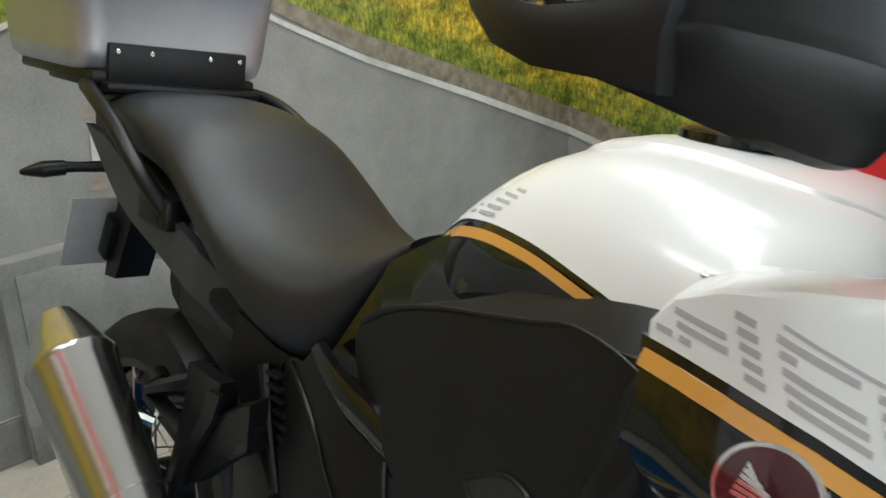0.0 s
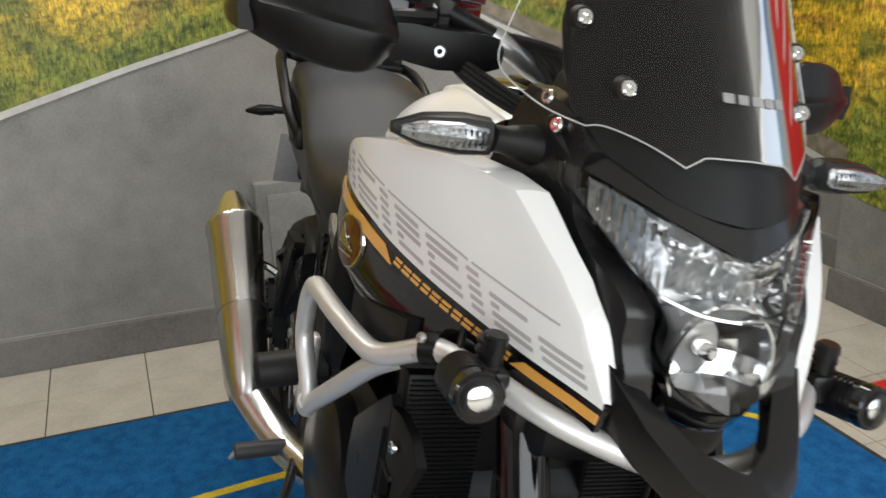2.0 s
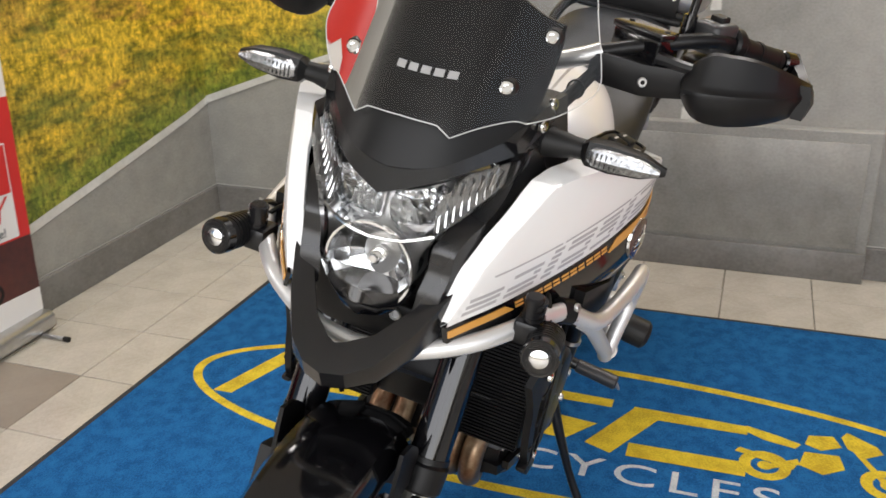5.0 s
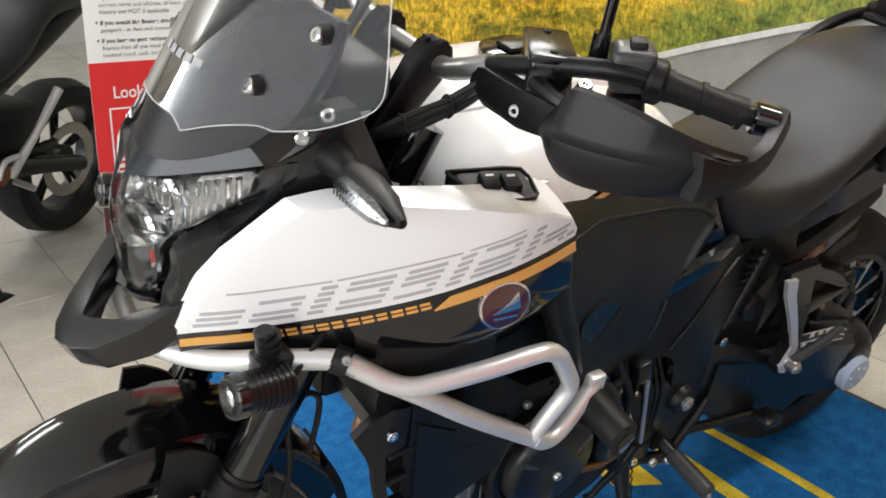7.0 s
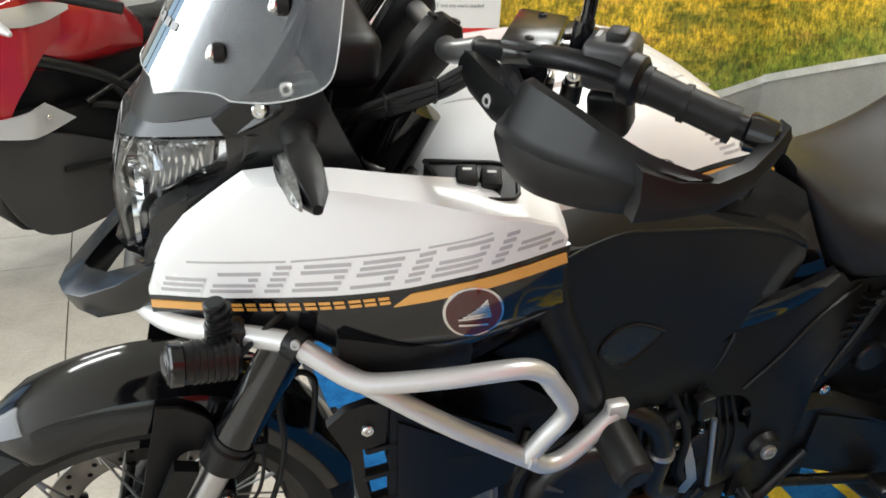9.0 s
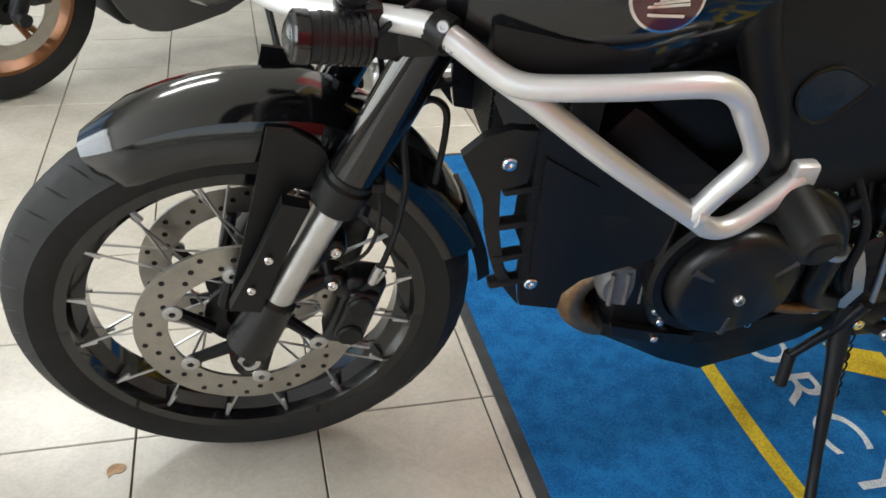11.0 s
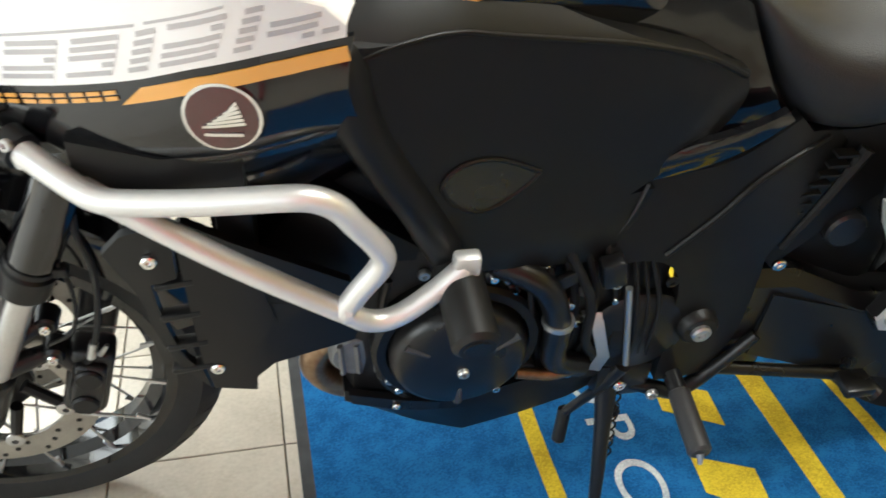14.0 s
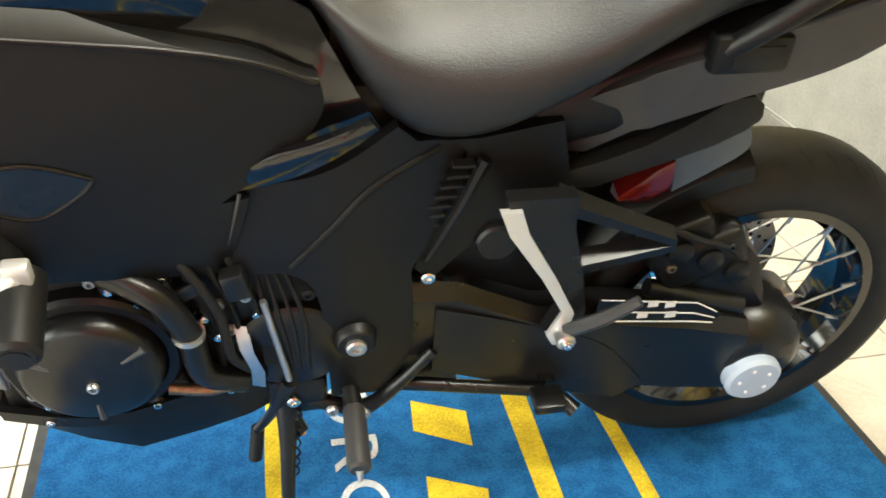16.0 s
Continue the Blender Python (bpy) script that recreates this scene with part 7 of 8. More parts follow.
# --- shaft-drive swing arm (left) and rear end ---
swing = part("swing_arm", loft([[(x, y + 0.036, zt - 0.02), (x, y + 0.018, zt), (x, y - 0.03, zt - 0.006), (x, y - 0.036, zb + 0.02), (x, y, zb), (x, y + 0.032, zb + 0.015)] for x, y, zt, zb in ((-0.19, 0.105, 0.535, 0.39), (-0.33, 0.11, 0.530, 0.375), (-0.45, 0.118, 0.475, 0.325), (-0.58, 0.122, 0.462, 0.285), (-0.70, 0.125, 0.440, 0.262), (-0.80, 0.125, 0.410, 0.245))]), CASE, bike, "black single-sided swing arm with shaft drive")
part("arm_panel", sheet([(-0.30, 0.50, 0), (-0.44, 0.455), (-0.56, 0.40), (-0.645, 0.30, 0), (-0.60, 0.27, 0), (-0.45, 0.315), (-0.30, 0.37, 0)], lambda u, v: 0.150 - 0.03 * (u + 0.3), 0.01, 0.03, 1), CASE, swing)
part("final_drive", lathe([(0.088, 0.045), (0.090, 0.115), (0.072, 0.150), (0.050, 0.166), (0.0, 0.168)], (RA.x, 0, RA.z), "y", 40, closed=False), CASE, swing, "black final drive housing")
part("hub_cap", lathe([(0.047, 0.160), (0.047, 0.178), (0.041, 0.184), (0.0, 0.185)], (-0.826, 0, 0.304), "y", 36, closed=False), HUBCAP, swing, "pale plastic hub cap")
for k in range(5):
    bolt(swing, (-0.826 + 0.026 * math.cos(k * 1.26), 0.184, 0.304 + 0.026 * math.sin(k * 1.26)), (0, 1, 0), 0.0035, 0.002, PLATE)
part("rear_calliper", turned(box(-0.055, -0.026, -0.036, 0.055, 0.026, 0.036, 0.012, 3), pose(-0.665, 0.090, 0.552, 0, 22, 0)), DARK, swing, "black rear calliper")
part("drive_casting", loft([[(x, 0.06, z0), (x, 0.115, z0 + 0.01), (x, 0.122, (z0 + z1) / 2), (x, 0.112, z1 - 0.008), (x, 0.06, z1)] for x, z0, z1 in ((-0.63, 0.50, 0.535), (-0.68, 0.47, 0.585), (-0.745, 0.43, 0.575), (-0.80, 0.40, 0.520), (-0.83, 0.39, 0.45))]), DARK, swing, "rough black casting over the drive")
for k, (x, z) in enumerate(((-0.67, 0.555), (-0.705, 0.53), (-0.74, 0.55), (-0.77, 0.50), (-0.655, 0.515))):
    bolt(swing, (x, 0.118, z), (0, 1, 0.1), 0.008, 0.008, (DARK, BURNT, CASE)[k % 3])
part("hub_nut", rod((-0.905, 0.05, 0.385), (-0.905, 0.085, 0.385), 0.013, n=8, bevel=0.002), ALLOY, swing)
lab = part("warning_label", sheet([(-0.535, 0.502, 0), (-0.69, 0.480, 0), (-0.735, 0.446, 0), (-0.728, 0.430, 0), (-0.535, 0.452, 0)], lambda u, v: 0.1595, 0.001, 0.3), MATT, swing, "black warning label with white lines")
for z in (0.0, 0.018, 0.040):
    part("label_line", sheet([(-0.538, 0.456 + z * 1.1, 0), (-0.69, 0.437 + z, 0), (-0.727, 0.430 + z * 0.6, 0), (-0.727, 0.4325 + z * 0.6, 0), (-0.69, 0.4395 + z, 0), (-0.538, 0.4585 + z * 1.1, 0)], lambda u, v: 0.161, 0.0008, 0.3), PLATE, lab)
for x, z in ((-0.56, 0.462), (-0.58, 0.480), (-0.60, 0.456), (-0.612, 0.478), (-0.645, 0.452), (-0.64, 0.474)):
    part("label_mark", sheet([(x, z, 0), (x - 0.016, z, 0), (x - 0.016, z + 0.012, 0), (x, z + 0.012, 0)], lambda u, v: 0.161, 0.0008, 0.3), PLATE, lab)
part("shock_reservoir", rod((-0.38, 0.09, 0.60), (-0.38, 0.135, 0.60), 0.030, n=20, bevel=0.004), CASE, bike)
part("mudguard_flank", sheet([(-0.632, 0.694, 0), (-0.680, 0.708), (-0.728, 0.738, 0), (-0.735, 0.700), (-0.690, 0.664), (-0.640, 0.632, 0)], lambda u, v: 0.086, 0.006, 0.03, 1), FLANK, bike, "blue-grey inner mudguard flank")
part("rear_lens", loft([[(x, 0.06, z0), (x, 0.088, z0 + 0.006), (x, 0.094, (z0 + z1) / 2), (x, 0.088, z1 - 0.006), (x, 0.06, z1)] for x, z0, z1 in ((-0.560, 0.618, 0.636), (-0.585, 0.612, 0.656), (-0.610, 0.616, 0.680), (-0.632, 0.630, 0.692))]), REDPLAIN, bike)
part("undertail_flap", loft([[(x, y, z) for y, z in ((0.090, z0), (0.116, z0 + 0.003), (0.120, (z0 + z1) / 2), (0.116, z1), (0.090, z1))] for x, z0, z1 in ((-0.455, 0.672, 0.700), (-0.51, 0.672, 0.715), (-0.569, 0.694, 0.738), (-0.62, 0.712, 0.768), (-0.668, 0.732, 0.802), (-0.700, 0.750, 0.806), (-0.716, 0.764, 0.792))]), SOFT, bike, "soft black undertail flap")
part("calliper_body", turned(box(-0.070, -0.020, -0.040, 0.070, 0.024, 0.040, 0.014, 3), pose(-0.705, 0.098, 0.520, 0, 24, 0)), MATT, swing, "black rear calliper body")
for x, z in ((-0.660, 0.548), (-0.712, 0.528), (-0.762, 0.500)):
    part("piston_boss", lathe([(0.020, 0.118), (0.020, 0.128), (0.016, 0.131), (0.0, 0.131)], (x, 0, z), "y", 18, closed=False), MATT, swing)
part("sensor_ring", lathe([(0.060, 0.070), (0.060, 0.074), (0.042, 0.074), (0.042, 0.070)], (RA.x, 0, RA.z + 0.06), "y", 30), DISC, swing, "slotted sensor ring")
part("torque_arm", rod((-0.63, 0.112, 0.470), (-0.790, 0.118, 0.420), 0.014, 0.020, 10), CASE, swing)
part("brake_line", tube([(-0.55, 0.10, 0.62), (-0.62, 0.12, 0.60), (-0.68, 0.128, 0.575), (-0.74, 0.12, 0.545), (-0.79, 0.112, 0.49)], 0.005, 8), SOFT, swing)
part("pivot_plate", box(-0.35, 0.04, 0.29, -0.20, 0.125, 0.42, 0.012), CASE, bike)
cst = part("centre_stand", tube([(-0.20, 0.13, 0.335), (-0.35, 0.15, 0.325), (-0.48, 0.17, 0.315), (-0.52, 0.20, 0.30)], [0.012, 0.011, 0.011, 0.014], 10), CASE, bike, "black folded centre stand")
part("stand_tread", box(-0.50, 0.17, 0.315, -0.45, 0.215, 0.335, 0.006), CASE, cst)
# --- exhaust on the right ---
E0, E1 = Vector((-0.34, -0.250, 0.388)), Vector((-0.690, -0.272, 0.692))
ax = (E1 - E0).normalized()
ex = part("silencer", loft([[E0.lerp(E1, t) + Vector((0, 1, 0)) * (w * math.cos(a)) + Vector((0, 0, 1)).cross(ax).cross(ax).normalized() * (-h * math.sin(a)) for a in (2 * math.pi * j / 28 for j in range(28))] for t, w, h in ((-0.04, 0.036, 0.045), (0.06, 0.046, 0.066), (0.45, 0.054, 0.073), (0.86, 0.062, 0.073), (0.875, 0.065, 0.076), (0.895, 0.065, 0.076), (0.91, 0.061, 0.070), (0.99, 0.046, 0.052), (1.07, 0.026, 0.034))]), STEEL, bike, "polished steel silencer")
part("silencer_strap", loft([[E0.lerp(E1, t) + Vector((0, 1, 0)) * (0.0552 * math.cos(a)) + Vector((0, 0, 1)).cross(ax).cross(ax).normalized() * (-0.0745 * math.sin(a)) for a in (2 * math.pi * j / 28 for j in range(28))] for t in (0.40, 0.42)]), STEEL, ex)
part("link_pipe", tube([(0.05, -0.10, 0.33), (-0.12, -0.15, 0.332), (-0.24, -0.20, 0.345), (-0.345, -0.250, 0.392)], [0.030, 0.034, 0.040, 0.042], 18), STEEL, ex, "polished link pipe")
part("silencer_cover", sheet([(-0.633, 0.540, 0), (-0.586, 0.564, 0), (-0.530, 0.510, 0), (-0.607, 0.456, 0)], lambda u, v: 0.190, 0.014, 0.02, -1), SOFT, ex, "black heat cover strip")
for k in range(5):
    part("cover_rib", rod((-0.622 + 0.010 * k, -0.192, 0.535 - 0.015 * k), (-0.582 + 0.010 * k, -0.192, 0.552 - 0.013 * k), 0.0035, n=6), SOFT, ex)
part("silencer_tab", sheet([(-0.590, 0.468, 0), (-0.497, 0.518, 0), (-0.472, 0.499, 0), (-0.572, 0.436, 0)], lambda u, v: 0.187, 0.012, 0.03, -1), CASE, ex)
bolt(ex, (-0.560, -0.187, 0.466), (0, -1, 0), 0.010, 0.006, ALLOY)
part("silencer_bracket", loft([[(x, -0.150, z + h), (x, -0.178, z + h * 0.8), (x, -0.178, z - h), (x, -0.150, z - h)] for x, z, h in ((-0.305, 0.680, 0.036), (-0.370, 0.640, 0.042), (-0.435, 0.580, 0.038), (-0.500, 0.525, 0.024), (-0.560, 0.476, 0.017))]), CASE, ex, "black cast bracket to the frame")
part("collar_clip", tube([(-0.596, -0.205, 0.592), (-0.588, -0.188, 0.586), (-0.578, -0.172, 0.578)], 0.010, 8), CHROME, ex)
part("frame_stay", rod((-0.70, -0.115, 0.600), (-0.53, -0.125, 0.538), 0.016, 0.018, 14), GREYP, bike, "grey tubular stay")
part("stay_collar", rod((-0.70, -0.115, 0.600), (-0.672, -0.117, 0.590), 0.023, n=14, bevel=0.003), MATT, bike)
part("cross_stay", rod((-0.64, -0.125, 0.580), (-0.42, -0.135, 0.648), 0.009, 0.012, 10), CASE, bike)
for k in range(4):
    part("wiring_loop", tube([(-0.27 - 0.012 * k, -0.125, 0.62 - 0.02 * k), (-0.30, -0.150 + 0.006 * k, 0.56 - 0.03 * k), (-0.26 + 0.01 * k, -0.145, 0.49 - 0.02 * k), (-0.22, -0.12, 0.44)], 0.0045, 8), SOFT, ex)
part("brake_pedal", tube([(-0.14, -0.18, 0.345), (-0.06, -0.21, 0.315), (-0.01, -0.235, 0.305)], [0.010, 0.009, 0.012], 10), CASE, bike, "black brake pedal")

# ---- alloy top box on the rack ----
tb = thing("top_box", BIKE_POSE @ pose(-1.08, 0.0, 1.064), "brushed aluminium top box with rounded corners", "top box")
shell = bmesh.new()
loft([[(dx * wx + kx, dy * wy, z) for dx, dy in [(math.copysign(abs(math.cos(a)) ** 0.32, math.cos(a)), math.copysign(abs(math.sin(a)) ** 0.32, math.sin(a))) for a in (2 * math.pi * (j + 0.5) / 40 for j in range(40))]] for z, wx, wy, kx in ((0.012, 0.172, 0.172, 0.0), (0.022, 0.185, 0.185, 0.0), (0.05, 0.190, 0.192, 0.0), (0.175, 0.196, 0.205, 0.0), (0.178, 0.199, 0.208, 0.0), (0.190, 0.199, 0.208, 0.0), (0.193, 0.197, 0.206, 0.0), (0.33, 0.200, 0.210, 0.0), (0.345, 0.18, 0.19, 0.0))], True, shell)
part("shell", shell, BOXALU, tb, sharp=50)
bpl = part("base_plate", box(0.185, -0.135, -0.005, 0.198, 0.125, 0.062, 0.004), MATT, tb, "black base plate")
for y in (-0.12, -0.06, 0.05, 0.11):
    bolt(bpl, (0.198, y, 0.048), (1, 0, 0), 0.0045, 0.003, CHROME, "rivet")
part("base_rail", box(-0.15, -0.16, -0.008, 0.19, 0.15, 0.014, 0.006), MATT, tb)
for z in (0.181, 0.187):
    part("trim_bar", box(0.198, -0.16, z - 0.001, 0.202, 0.15, z + 0.001), DARK, tb)
for y in (-0.14, -0.09, 0.0, 0.07, 0.13):
    bolt(tb, (0.198, y, 0.166), (1, 0, 0), 0.003, 0.002, DARK, "rivet")
part("latch", box(0.198, 0.085, 0.172, 0.208, 0.105, 0.188, 0.003), SOFT, tb)

# ---- roll-up banner by the right wall ----


def lettering(parent, text, size, at, mat, bold=0.0, shear=0.0, align="CENTER", width=None):
    """Printed words as a flat mesh on a banner's face (x across, z up, facing +y)."""
    c = bpy.data.curves.new("words", "FONT")
    c.body, c.size, c.align_x, c.offset, c.shear = text, size, align, bold, shear
    t = new("tmp", c)
    me = bpy.data.meshes.new_from_object(t)
    bpy.data.objects.remove(t)
    if width:
        w = max(v.co.x for v in me.vertices) - min(v.co.x for v in me.vertices)
        me.transform(Matrix.Diagonal((width / w, 1, 1, 1)))
    me.transform(Matrix(((-1, 0, 0, at[0]), (0, 0, 1, at[1]), (0, 1, 0, at[2]), (0, 0, 0, 1))))
    me.materials.append(mat)
    ob = new("printed_word", me)
    ob.parent = parent
    return ob


def field(parent, name, x0, z0, x1, z1, mat, y=0.0):
    bm = bmesh.new()
    bm.faces.new([bm.verts.new(p) for p in ((x0, y, z0), (x1, y, z0), (x1, y, z1), (x0, y, z1))])
    return part(name, bm, mat, parent, smooth=False)


def stand(parent, w):
    part("cassette", box(-w / 2 - 0.01, -0.07, 0.012, w / 2 + 0.01, 0.03, 0.075, 0.02, 3), ALLOY, parent, "silver roll-up cassette")
    for x in (-w / 2 + 0.06, w / 2 - 0.06):
        part("foot", tube([(x, -0.10, 0.008), (x, 0.0, 0.010), (x, 0.12, 0.008)], 0.007, 8), ALLOY, parent)
        part("foot_cap", rod((x, 0.105, 0.008), (x, 0.125, 0.008), 0.009, n=10), SOFT, parent)
    part("pole", rod((0, -0.05, 0.05), (0, -0.05, 1.95), 0.008), ALLOY, parent)


BW = 0.79
ban = thing("roll_up_banner", pose(-0.040, -1.615, 0), "red and white printed roll-up banner in a silver stand", "banner")
stand(ban, BW)
lean = pose(0, -0.02, 0.07, 0.4, -2.4)
cloth = part("cloth", box(-BW / 2, -0.002, 0, BW / 2, 0, 1.92), PAPER, ban, "white banner cloth", smooth=False)
cloth.matrix_local = lean
field(cloth, "photo_print", -BW / 2, 0.10, BW / 2, 0.285, DUSK, 0.0015)
field(cloth, "mist_print", -BW / 2, 0.002, BW / 2, 0.10, PAPER, 0.0015)
field(cloth, "red_field", -BW / 2, 0.285, BW / 2, 0.732, REDPRINT, 0.0015)
field(cloth, "red_box", -BW / 2 + 0.052, 0.438, BW / 2 - 0.052, 0.590, REDPRINT, 0.0045)
field(cloth, "white_rule", -BW / 2 + 0.047, 0.292, BW / 2 - 0.047, 0.595, PAPER, 0.003)
lettering(cloth, "Look for this logo on the price card", 0.052, (0.0, 0.003, 0.624), PAPER, 0.0006, width=0.66)
lettering(cloth, "SAME DAY", 0.125, (0.015, 0.0055, 0.468), PAPER, 0.003, width=0.585)
lettering(cloth, "RIDE AWAY", 0.118, (-0.025, 0.0045, 0.350), REDPRINT, 0.0, 0.25, width=0.575)
for k in range(4):
    field(cloth, "speed_bar", BW / 2 - 0.115, 0.354 + k * 0.022, BW / 2 - 0.062, 0.363 + k * 0.022, REDPRINT, 0.0045)
lettering(cloth, "even with Finance & Part Exchange!", 0.040, (0, 0.0045, 0.306), INK, 0.0005, width=0.59)
field(cloth, "top_red", -BW / 2, 1.45, BW / 2, 1.90, REDPRINT, 0.0015)
for z, words in ((0.915, "If you have a part exchange: bring its V5 in your"), (0.894, "current name and address, all keys, any service"), (0.873, "history and MOT if applicable"), (0.842, "If you would like finance: driver's licence,"), (0.821, "passport - in date and current address"), (0.790, "If you have no part exchange or"), (0.769, "finance then all you need to bring is a payment"), (0.748, "method (card, cash, etc)")):
    lettering(cloth, words, 0.0175, (0.350, 0.003, z), INK, 0.0005 if words[:2] == "If" else 0.0, align="LEFT")
for z in (0.915, 0.842, 0.790):
    field(cloth, "bullet", 0.357, z + 0.003, 0.363, z + 0.010, INK, 0.003)
for z, words in ((0.900, "for the tags has an advice MOT. You"), (0.879, "return for an MOT, but the salesman"), (0.858, "of when its due."), (0.800, "Reviews is the MOT and any work needed"), (0.779, "FREE.")):
    lettering(cloth, words, 0.0175, (-0.030, 0.003, z), INK, 0.0, align="LEFT")
for z, w in ((1.02, 0.30), (1.00, 0.27), (0.98, 0.19), (1.08, 0.29), (1.06, 0.22)):
    for x in (0.35, -0.03):
        field(cloth, "text_bar", x - w, z, x, z + 0.008, INK, 0.0015)
for x in (0.35, -0.03):
    field(cloth, "heading_bar", x - 0.16, 1.125, x, 1.138, REDPRINT, 0.0015)
# the photo's machines as plain dark shapes
for x, k in ((-0.16, 1.0), (0.20, 0.8)):
    for dx in (-0.055, 0.055):
        part("printed_wheel", lathe([(0.034 * k, 0.0016), (0.034 * k, 0.0022), (0.022 * k, 0.0022), (0.022 * k, 0.0016)], (x + dx * k, 0, 0.135), "y", 20), SOFT, cloth)
    part("printed_shape", sheet([(x - 0.07 * k, 0.165), (x, 0.20), (x + 0.075 * k, 0.18), (x + 0.04 * k, 0.135), (x - 0.04 * k, 0.13)], lambda u, v: 0.0022, 0.0, 0.2), SOFT, cloth)
bmo = sheet([(0.22 + 0.110 * math.cos(q), 0.062 + 0.034 * math.sin(q)) for q in np.linspace(0, 5.8, 12)], lambda u, v: 0.0030, 0.0, 0.3)
part("oval_logo", bmo, BLUEP, cloth)
part("oval_rim", sheet([(0.22 + 0.117 * math.cos(q), 0.062 + 0.039 * math.sin(q)) for q in np.linspace(0, 5.8, 12)], lambda u, v: 0.0022, 0.0, 0.3), YELLOW, cloth)
for k in range(3):
    field(cloth, "logo_bar", 0.160 + 0.043 * k, 0.054, 0.196 + 0.043 * k, 0.074, YELLOW, 0.0038)

# ---- red display panel by the left wall ----
RW = 0.88
ban2 = thing("red_display_panel", pose(0.03, 1.80, 0, 0, 0, 180), "tall red display panel with white print on red steel feet", "display panel")
cl2 = part("board", box(-RW / 2, -0.006, 0.10, RW / 2, 0.006, 1.98, 0.002), REDPRINT, ban2, "red printed board", smooth=False)
field(cl2, "white_foot", -RW / 2, 0.11, RW / 2, 0.43, PAPER, 0.0075)
for k in range(5):
    w = (0.60, 0.48, 0.66, 0.40)[k % 4]
    field(cl2, "white_bar", 0.10 - w / 2, 1.12 + k * 0.15, 0.10 + w / 2, 1.15 + k * 0.15, PAPER, 0.0075)
for x in (-RW / 2 + 0.022, RW / 2 - 0.022):
    ft2 = part("foot_bar", box(x - 0.022, -0.22, 0.0, x + 0.022, 0.245, 0.042, 0.003), REDSTEEL, ban2, "red painted square steel foot")
    part("end_plug", box(x - 0.019, 0.245, 0.003, x + 0.019, 0.248, 0.039, 0.001), SOFT, ft2)
    part("upright", box(x - 0.016, -0.040, 0.042, x + 0.016, -0.008, 1.95, 0.003), REDSTEEL, ban2)

# ---- second motorcycle parked behind, seen past the banner ----
other = thing("parked_motorcycle", pose(0.877, -2.144, 0, 0, 0, 37.3) @ pose(0, 0, 0, -9), "red and black sports motorcycle with silver trim parked behind", "motorcycle")


def cast_wheel(name, cx, w, r, paint):
    c = (cx, 0, r)
    rim = part(name, lathe([(r - 0.085, -w * 0.4), (r - 0.085, w * 0.4), (r - 0.10, w * 0.36), (r - 0.108, 0), (r - 0.10, -w * 0.36)], c, n=48), paint, other, "cast five-spoke wheel")
    h = w / 2
    part("tyre", lathe([(r - 0.09, -h * 0.8), (r - 0.05, -h), (r - 0.018, -h * 0.8), (r, 0), (r - 0.018, h * 0.8), (r - 0.05, h), (r - 0.09, h * 0.8)], c, n=64), RUBBER, rim, "black road tyre")
    for k in range(5):
        a = k * 2 * math.pi / 5 + 0.3
        for d in (-0.09, 0.09):
            part("wheel_spoke", rod((cx + 0.03 * math.cos(a), 0, r + 0.03 * math.sin(a)), (cx + (r - 0.10) * math.cos(a + d), 0, r + (r - 0.10) * math.sin(a + d)), 0.013, 0.009, 8), paint, rim)
    part("hub", lathe([(0.05, -0.05), (0.05, 0.05), (0.015, 0.05), (0.015, -0.05)], c, n=24), DARK, rim)
    part("brake_disc", lathe([(0.15, 0.062), (0.15, 0.066), (0.105, 0.066), (0.105, 0.062)], c, n=48), DISC, rim)
    return rim


cast_wheel("front_wheel", 0.735, 0.115, 0.30, BRONZE)
cast_wheel("rear_wheel", -0.735, 0.17, 0.31, CASE)
for a, b in (((0.20, 0.62), (-0.02, 0.70)), ((-0.02, 0.70), (-0.24, 0.55)), ((0.10, 0.66), (-0.06, 0.50)), ((-0.06, 0.50), (-0.26, 0.44)), ((-0.12, 0.62), (-0.20, 0.46))):
    part("frame_tube", rod((a[0], 0.175, a[1]), (b[0], 0.170, b[1]), 0.011, n=10), CASE, other)
part("engine_side", box(-0.22, 0.10, 0.34, 0.06, 0.155, 0.56, 0.03, 3), DARK, other)
for x, z, r in ((-0.12, 0.43, 0.062), (0.0, 0.47, 0.045)):
    part("engine_cover", lathe([(r, 0.15), (r, 0.172), (r - 0.010, 0.178), (0.0, 0.180)], (x, 0, z), "y", 28, closed=False), CASE, other)
    part("cover_rim", lathe([(r - 0.006, 0.176), (r - 0.006, 0.180), (r - 0.010, 0.180), (r - 0.010, 0.176)], (x, 0, z), "y", 28), GREYP, other)
for x, z in ((-0.19, 0.52), (-0.06, 0.54), (0.04, 0.53), (-0.20, 0.38), (0.03, 0.38), (-0.08, 0.36)):
    bolt(other, (x, 0.155, z), (0, 1, 0), 0.008, 0.006, ALLOY)
part("coolant_hose", tube([(0.16, 0.15, 0.60), (0.08, 0.175, 0.58), (0.02, 0.17, 0.52), (0.0, 0.16, 0.46)], 0.014, 10), SOFT, other)
part("chain_guard", box(-0.62, 0.085, 0.40, -0.26, 0.11, 0.44, 0.008), MATT, other)
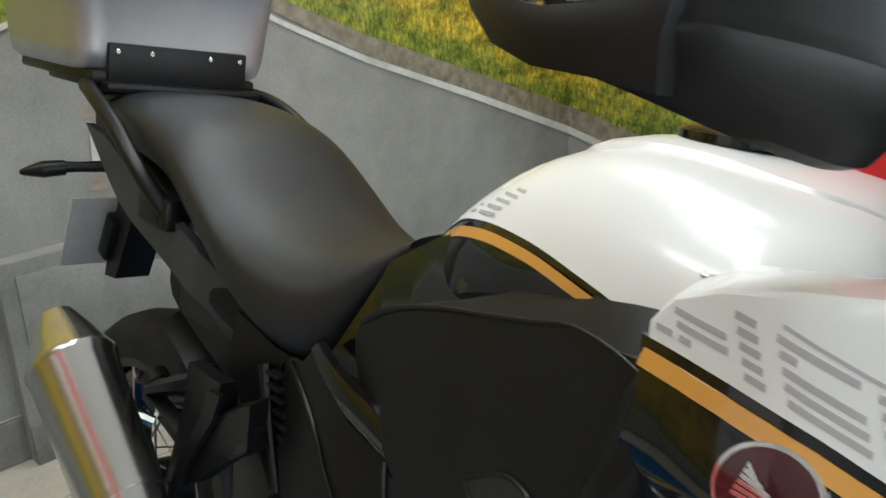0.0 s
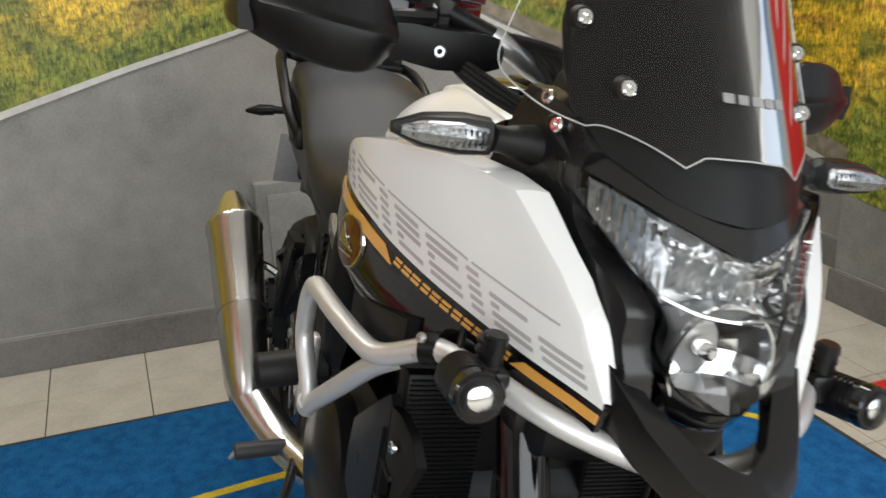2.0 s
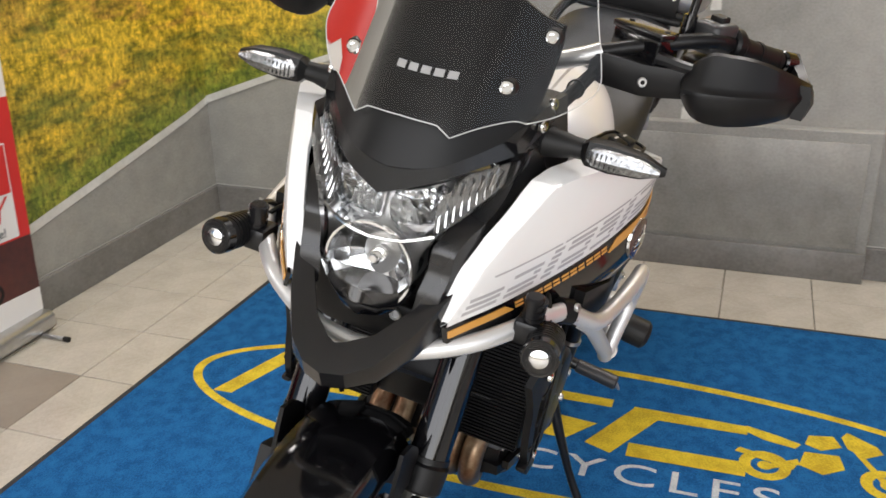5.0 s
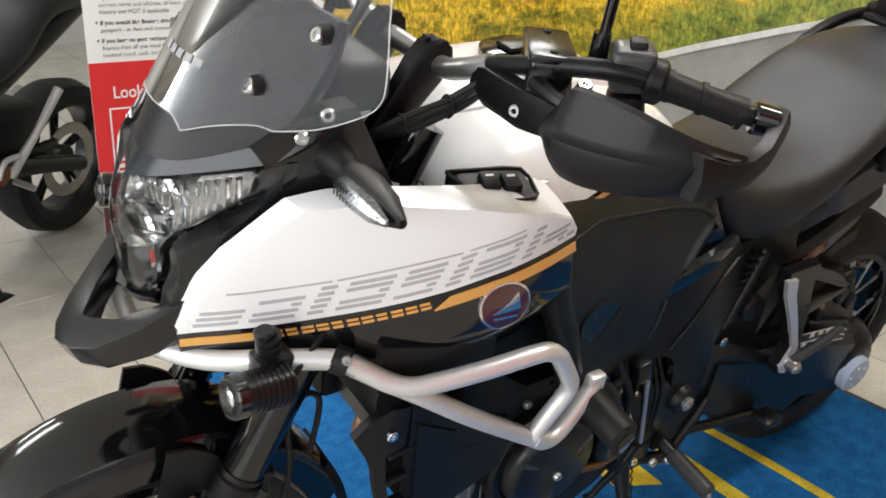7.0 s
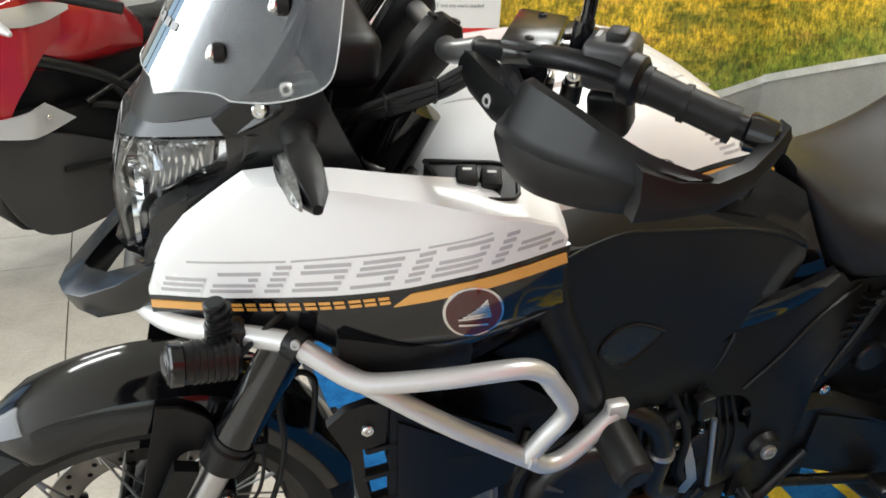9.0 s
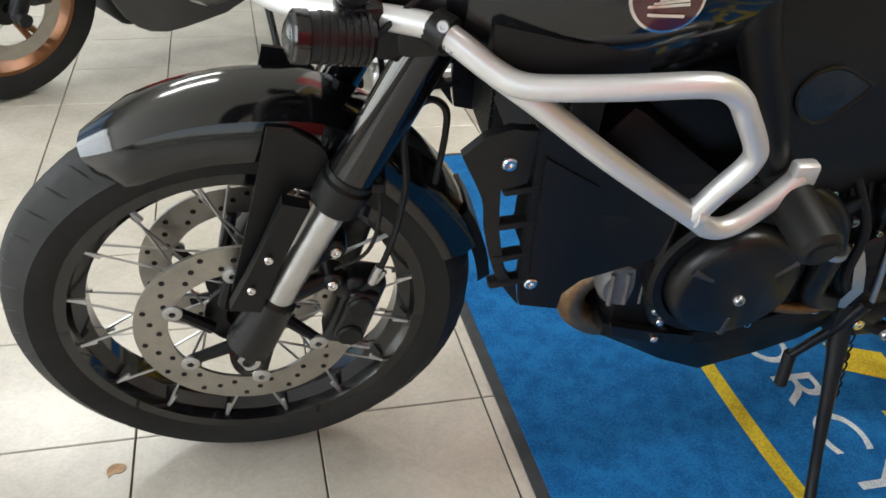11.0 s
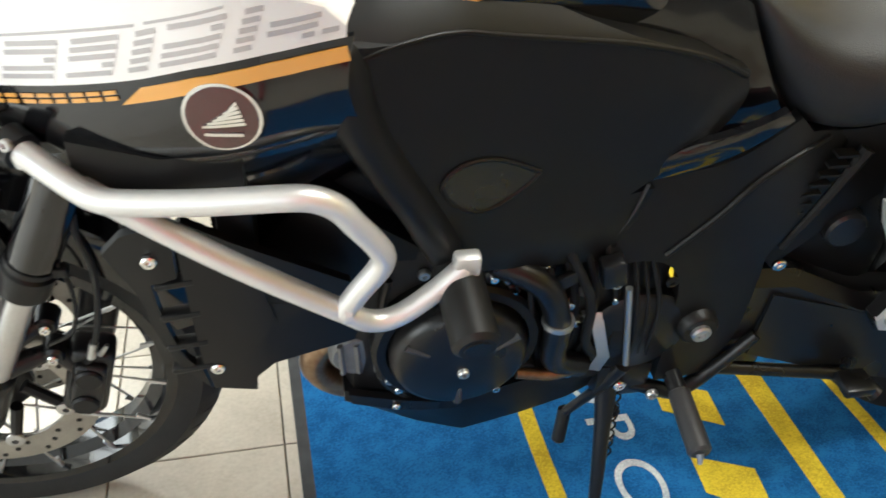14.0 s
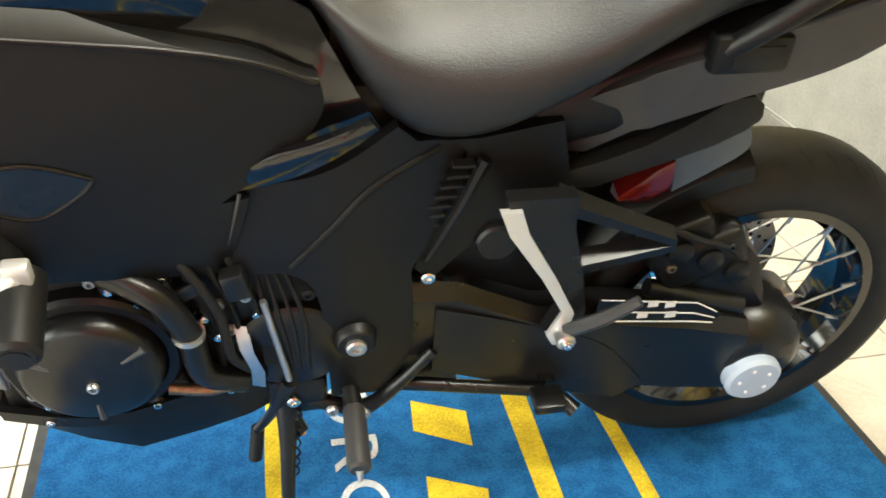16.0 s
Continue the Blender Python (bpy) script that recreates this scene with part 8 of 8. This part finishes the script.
for s in (1, -1):
    part("fork_leg", rod((0.735, 0.10 * s, 0.30), (0.50, 0.10 * s, 0.86), 0.026, n=14), DARK, other)
    part("axle_slider", rod((0.735, 0.10 * s, 0.30), (0.735, 0.15 * s, 0.30), 0.02, n=12), SOFT, other)
    part("calliper", box(0.62, 0.06 * s, 0.31, 0.69, 0.10 * s, 0.42, 0.012), CASE, other)
    part("red_fairing", sheet([(0.74, 0.78, 0), (0.60, 0.90), (0.40, 0.98, 0), (0.15, 0.97), (0.10, 0.90, 0), (0.30, 0.83), (0.42, 0.72), (0.48, 0.60, 0), (0.58, 0.60, 0), (0.66, 0.70)], lambda u, v: 0.20 - 0.25 * abs(u - 0.42) - 0.3 * max(0, v - 0.9), 0.01, 0.03, s), RED, other, "red front fairing")
    part("silver_trim", sheet([(0.66, 0.66, 0), (0.50, 0.635), (0.36, 0.66, 0), (0.24, 0.58, 0), (0.40, 0.56), (0.58, 0.59, 0)], lambda u, v: 0.215 - 0.2 * abs(u - 0.42), 0.008, 0.03, s), SATIN, other, "silver trim")
    part("silver_flash", sheet([(0.50, 0.945, 0), (0.36, 0.955), (0.20, 0.925, 0), (0.34, 0.90), (0.46, 0.90, 0)], lambda u, v: 0.207 - 0.22 * abs(u - 0.42) - 0.3 * max(0, v - 0.9), 0.004, 0.03, s), SATIN, other)
    bolt(other, (0.36, 0.212 * s, 0.62), (0, s, 0), 0.008, 0.005)
    part("indicator", tube([(0.52, 0.16 * s, 0.93), (0.51, 0.24 * s, 0.92), (0.505, 0.28 * s, 0.91)], [0.01, 0.018, 0.006], 10), SATIN, other)
    part("lower_fairing", sheet([(0.56, 0.56, 0), (0.36, 0.56), (0.10, 0.46, 0), (-0.12, 0.27), (0.05, 0.19, 0), (0.36, 0.20), (0.50, 0.36)], lambda u, v: 0.19 - 0.1 * abs(u - 0.3), 0.012, 0.04, s), GREYP, other, "dark grey lower fairing")
    part("frame_rail", tube([(0.44, 0.11 * s, 0.80), (0.15, 0.16 * s, 0.70), (-0.15, 0.15 * s, 0.52), (-0.22, 0.13 * s, 0.40)], 0.022, 10), CASE, other)
    part("guard_rail", tube([(0.30, 0.19 * s, 0.42), (0.05, 0.20 * s, 0.40), (-0.10, 0.19 * s, 0.36)], 0.010, 8), DARK, other)
    part("grip", rod((0.34, 0.20 * s, 0.985), (0.20, 0.36 * s, 0.965), 0.017, n=12), SOFT, other)
    part("switch_gear", box(0.32, 0.14 * s, 0.97, 0.38, 0.21 * s, 1.02, 0.01), MATT, other)
    hg = part("foot_rest_hanger", tube([(-0.30, 0.16 * s, 0.40), (-0.42, 0.17 * s, 0.52), (-0.55, 0.17 * s, 0.66)], [0.022, 0.014, 0.018], 10), SATIN, other, "silver foot-rest hanger")
    part("hanger_spur", tube([(-0.36, 0.165 * s, 0.46), (-0.26, 0.18 * s, 0.47), (-0.20, 0.20 * s, 0.43)], 0.011, 8), SATIN, hg)
    part("foot_peg", rod((-0.31, 0.17 * s, 0.38), (-0.31, 0.25 * s, 0.375), 0.012), ALLOY, hg)
    part("pivot_cap", lathe([(0.038, 0.15 * s), (0.038, 0.175 * s), (0.012, 0.180 * s), (0.0, 0.180 * s)], (-0.25, 0, 0.42), "y", 24, closed=False), BRONZE, other)
tw2 = curve([-0.10, 0.05, 0.25, 0.40], [0.09, 0.15, 0.17, 0.10])
tz2 = curve([-0.10, 0.05, 0.25, 0.40], [0.83, 0.96, 1.0, 0.95])
part("fuel_tank", loft([ring_x(x, tw2(x), 0.70, tz2(x), 24, 2.6) for x in np.linspace(-0.10, 0.42, 14)]), RED, other, "red fuel tank")
sw2 = curve([-0.85, -0.55, -0.30, -0.08], [0.07, 0.12, 0.15, 0.08])
st2 = curve([-0.85, -0.60, -0.45, -0.25, -0.08], [0.97, 0.96, 0.86, 0.80, 0.84])
part("seat", loft([ring_x(x, sw2(x), st2(x) - 0.10, st2(x), 24, 2.7) for x in np.linspace(-0.85, -0.08, 24)]), VINYL, other, "black stepped seat")
part("tail", loft([ring_x(x, w, b, t, 20, 2.8) for x, w, b, t in ((-0.30, 0.12, 0.62, 0.74), (-0.60, 0.11, 0.76, 0.88), (-0.95, 0.05, 0.90, 0.97))]), CASE, other)
part("tail_lamp", box(-0.97, -0.03, 0.90, -0.94, 0.03, 0.94, 0.008), REDPLAIN, other)
part("engine_block", box(-0.18, -0.14, 0.20, 0.42, 0.14, 0.60, 0.03), DARK, other)
part("frame_core", box(-0.30, -0.08, 0.50, 0.45, 0.08, 0.82, 0.02), DARK, other)
part("swing_arm", tube([(-0.22, 0.11, 0.42), (-0.50, 0.12, 0.37), (-0.735, 0.12, 0.31)], [0.04, 0.032, 0.03], 12), CASE, other)
part("rear_shock_cover", box(-0.55, -0.08, 0.42, -0.28, 0.10, 0.60, 0.03), DARK, other)
part("side_stand", rod((-0.12, 0.13, 0.28), (-0.10, 0.27, 0.045), 0.013, n=10), CASE, other)
part("stand_foot", box(-0.14, 0.25, 0.036, -0.07, 0.30, 0.048, 0.004), CASE, other)
part("silencer", rod((-0.35, -0.17, 0.36), (-0.80, -0.19, 0.50), 0.055, 0.05, 20, bevel=0.01), STEEL, other)
part("mudguard", loft([[(0.735 + r * math.cos(q), y, 0.30 + r * math.sin(q)) for y, r in ((0.065, 0.30), (0.06, 0.325), (0, 0.335), (-0.06, 0.325), (-0.065, 0.30), (0, 0.32))] for q in np.radians(np.linspace(55, 150, 10))]), CASE, other)
part("headlamp_nose", box(0.62, -0.09, 0.74, 0.76, 0.09, 0.90, 0.04, 3), CASE, other)
part("screen", box(0.52, -0.10, 0.92, 0.58, 0.10, 1.06, 0.02, 2), TINT, other)

# small scraps on the floor
scrap = thing("dry_leaf_scrap", pose(1.030, -0.025, 0.0005, 0, 0, 25), "small brown dry scrap lying on the tile", "scrap")
part("scrap", turned(sheet([(-0.016, 0.0), (-0.006, 0.012), (0.008, 0.006), (0.017, 0.010), (0.012, -0.008), (-0.004, -0.013)], lambda u, v: 0.0008, 0.001, 0.05), Matrix(((1, 0, 0, 0), (0, 0, 1, 0), (0, 1, 0, 0), (0, 0, 0, 1)))), BURNT, scrap)
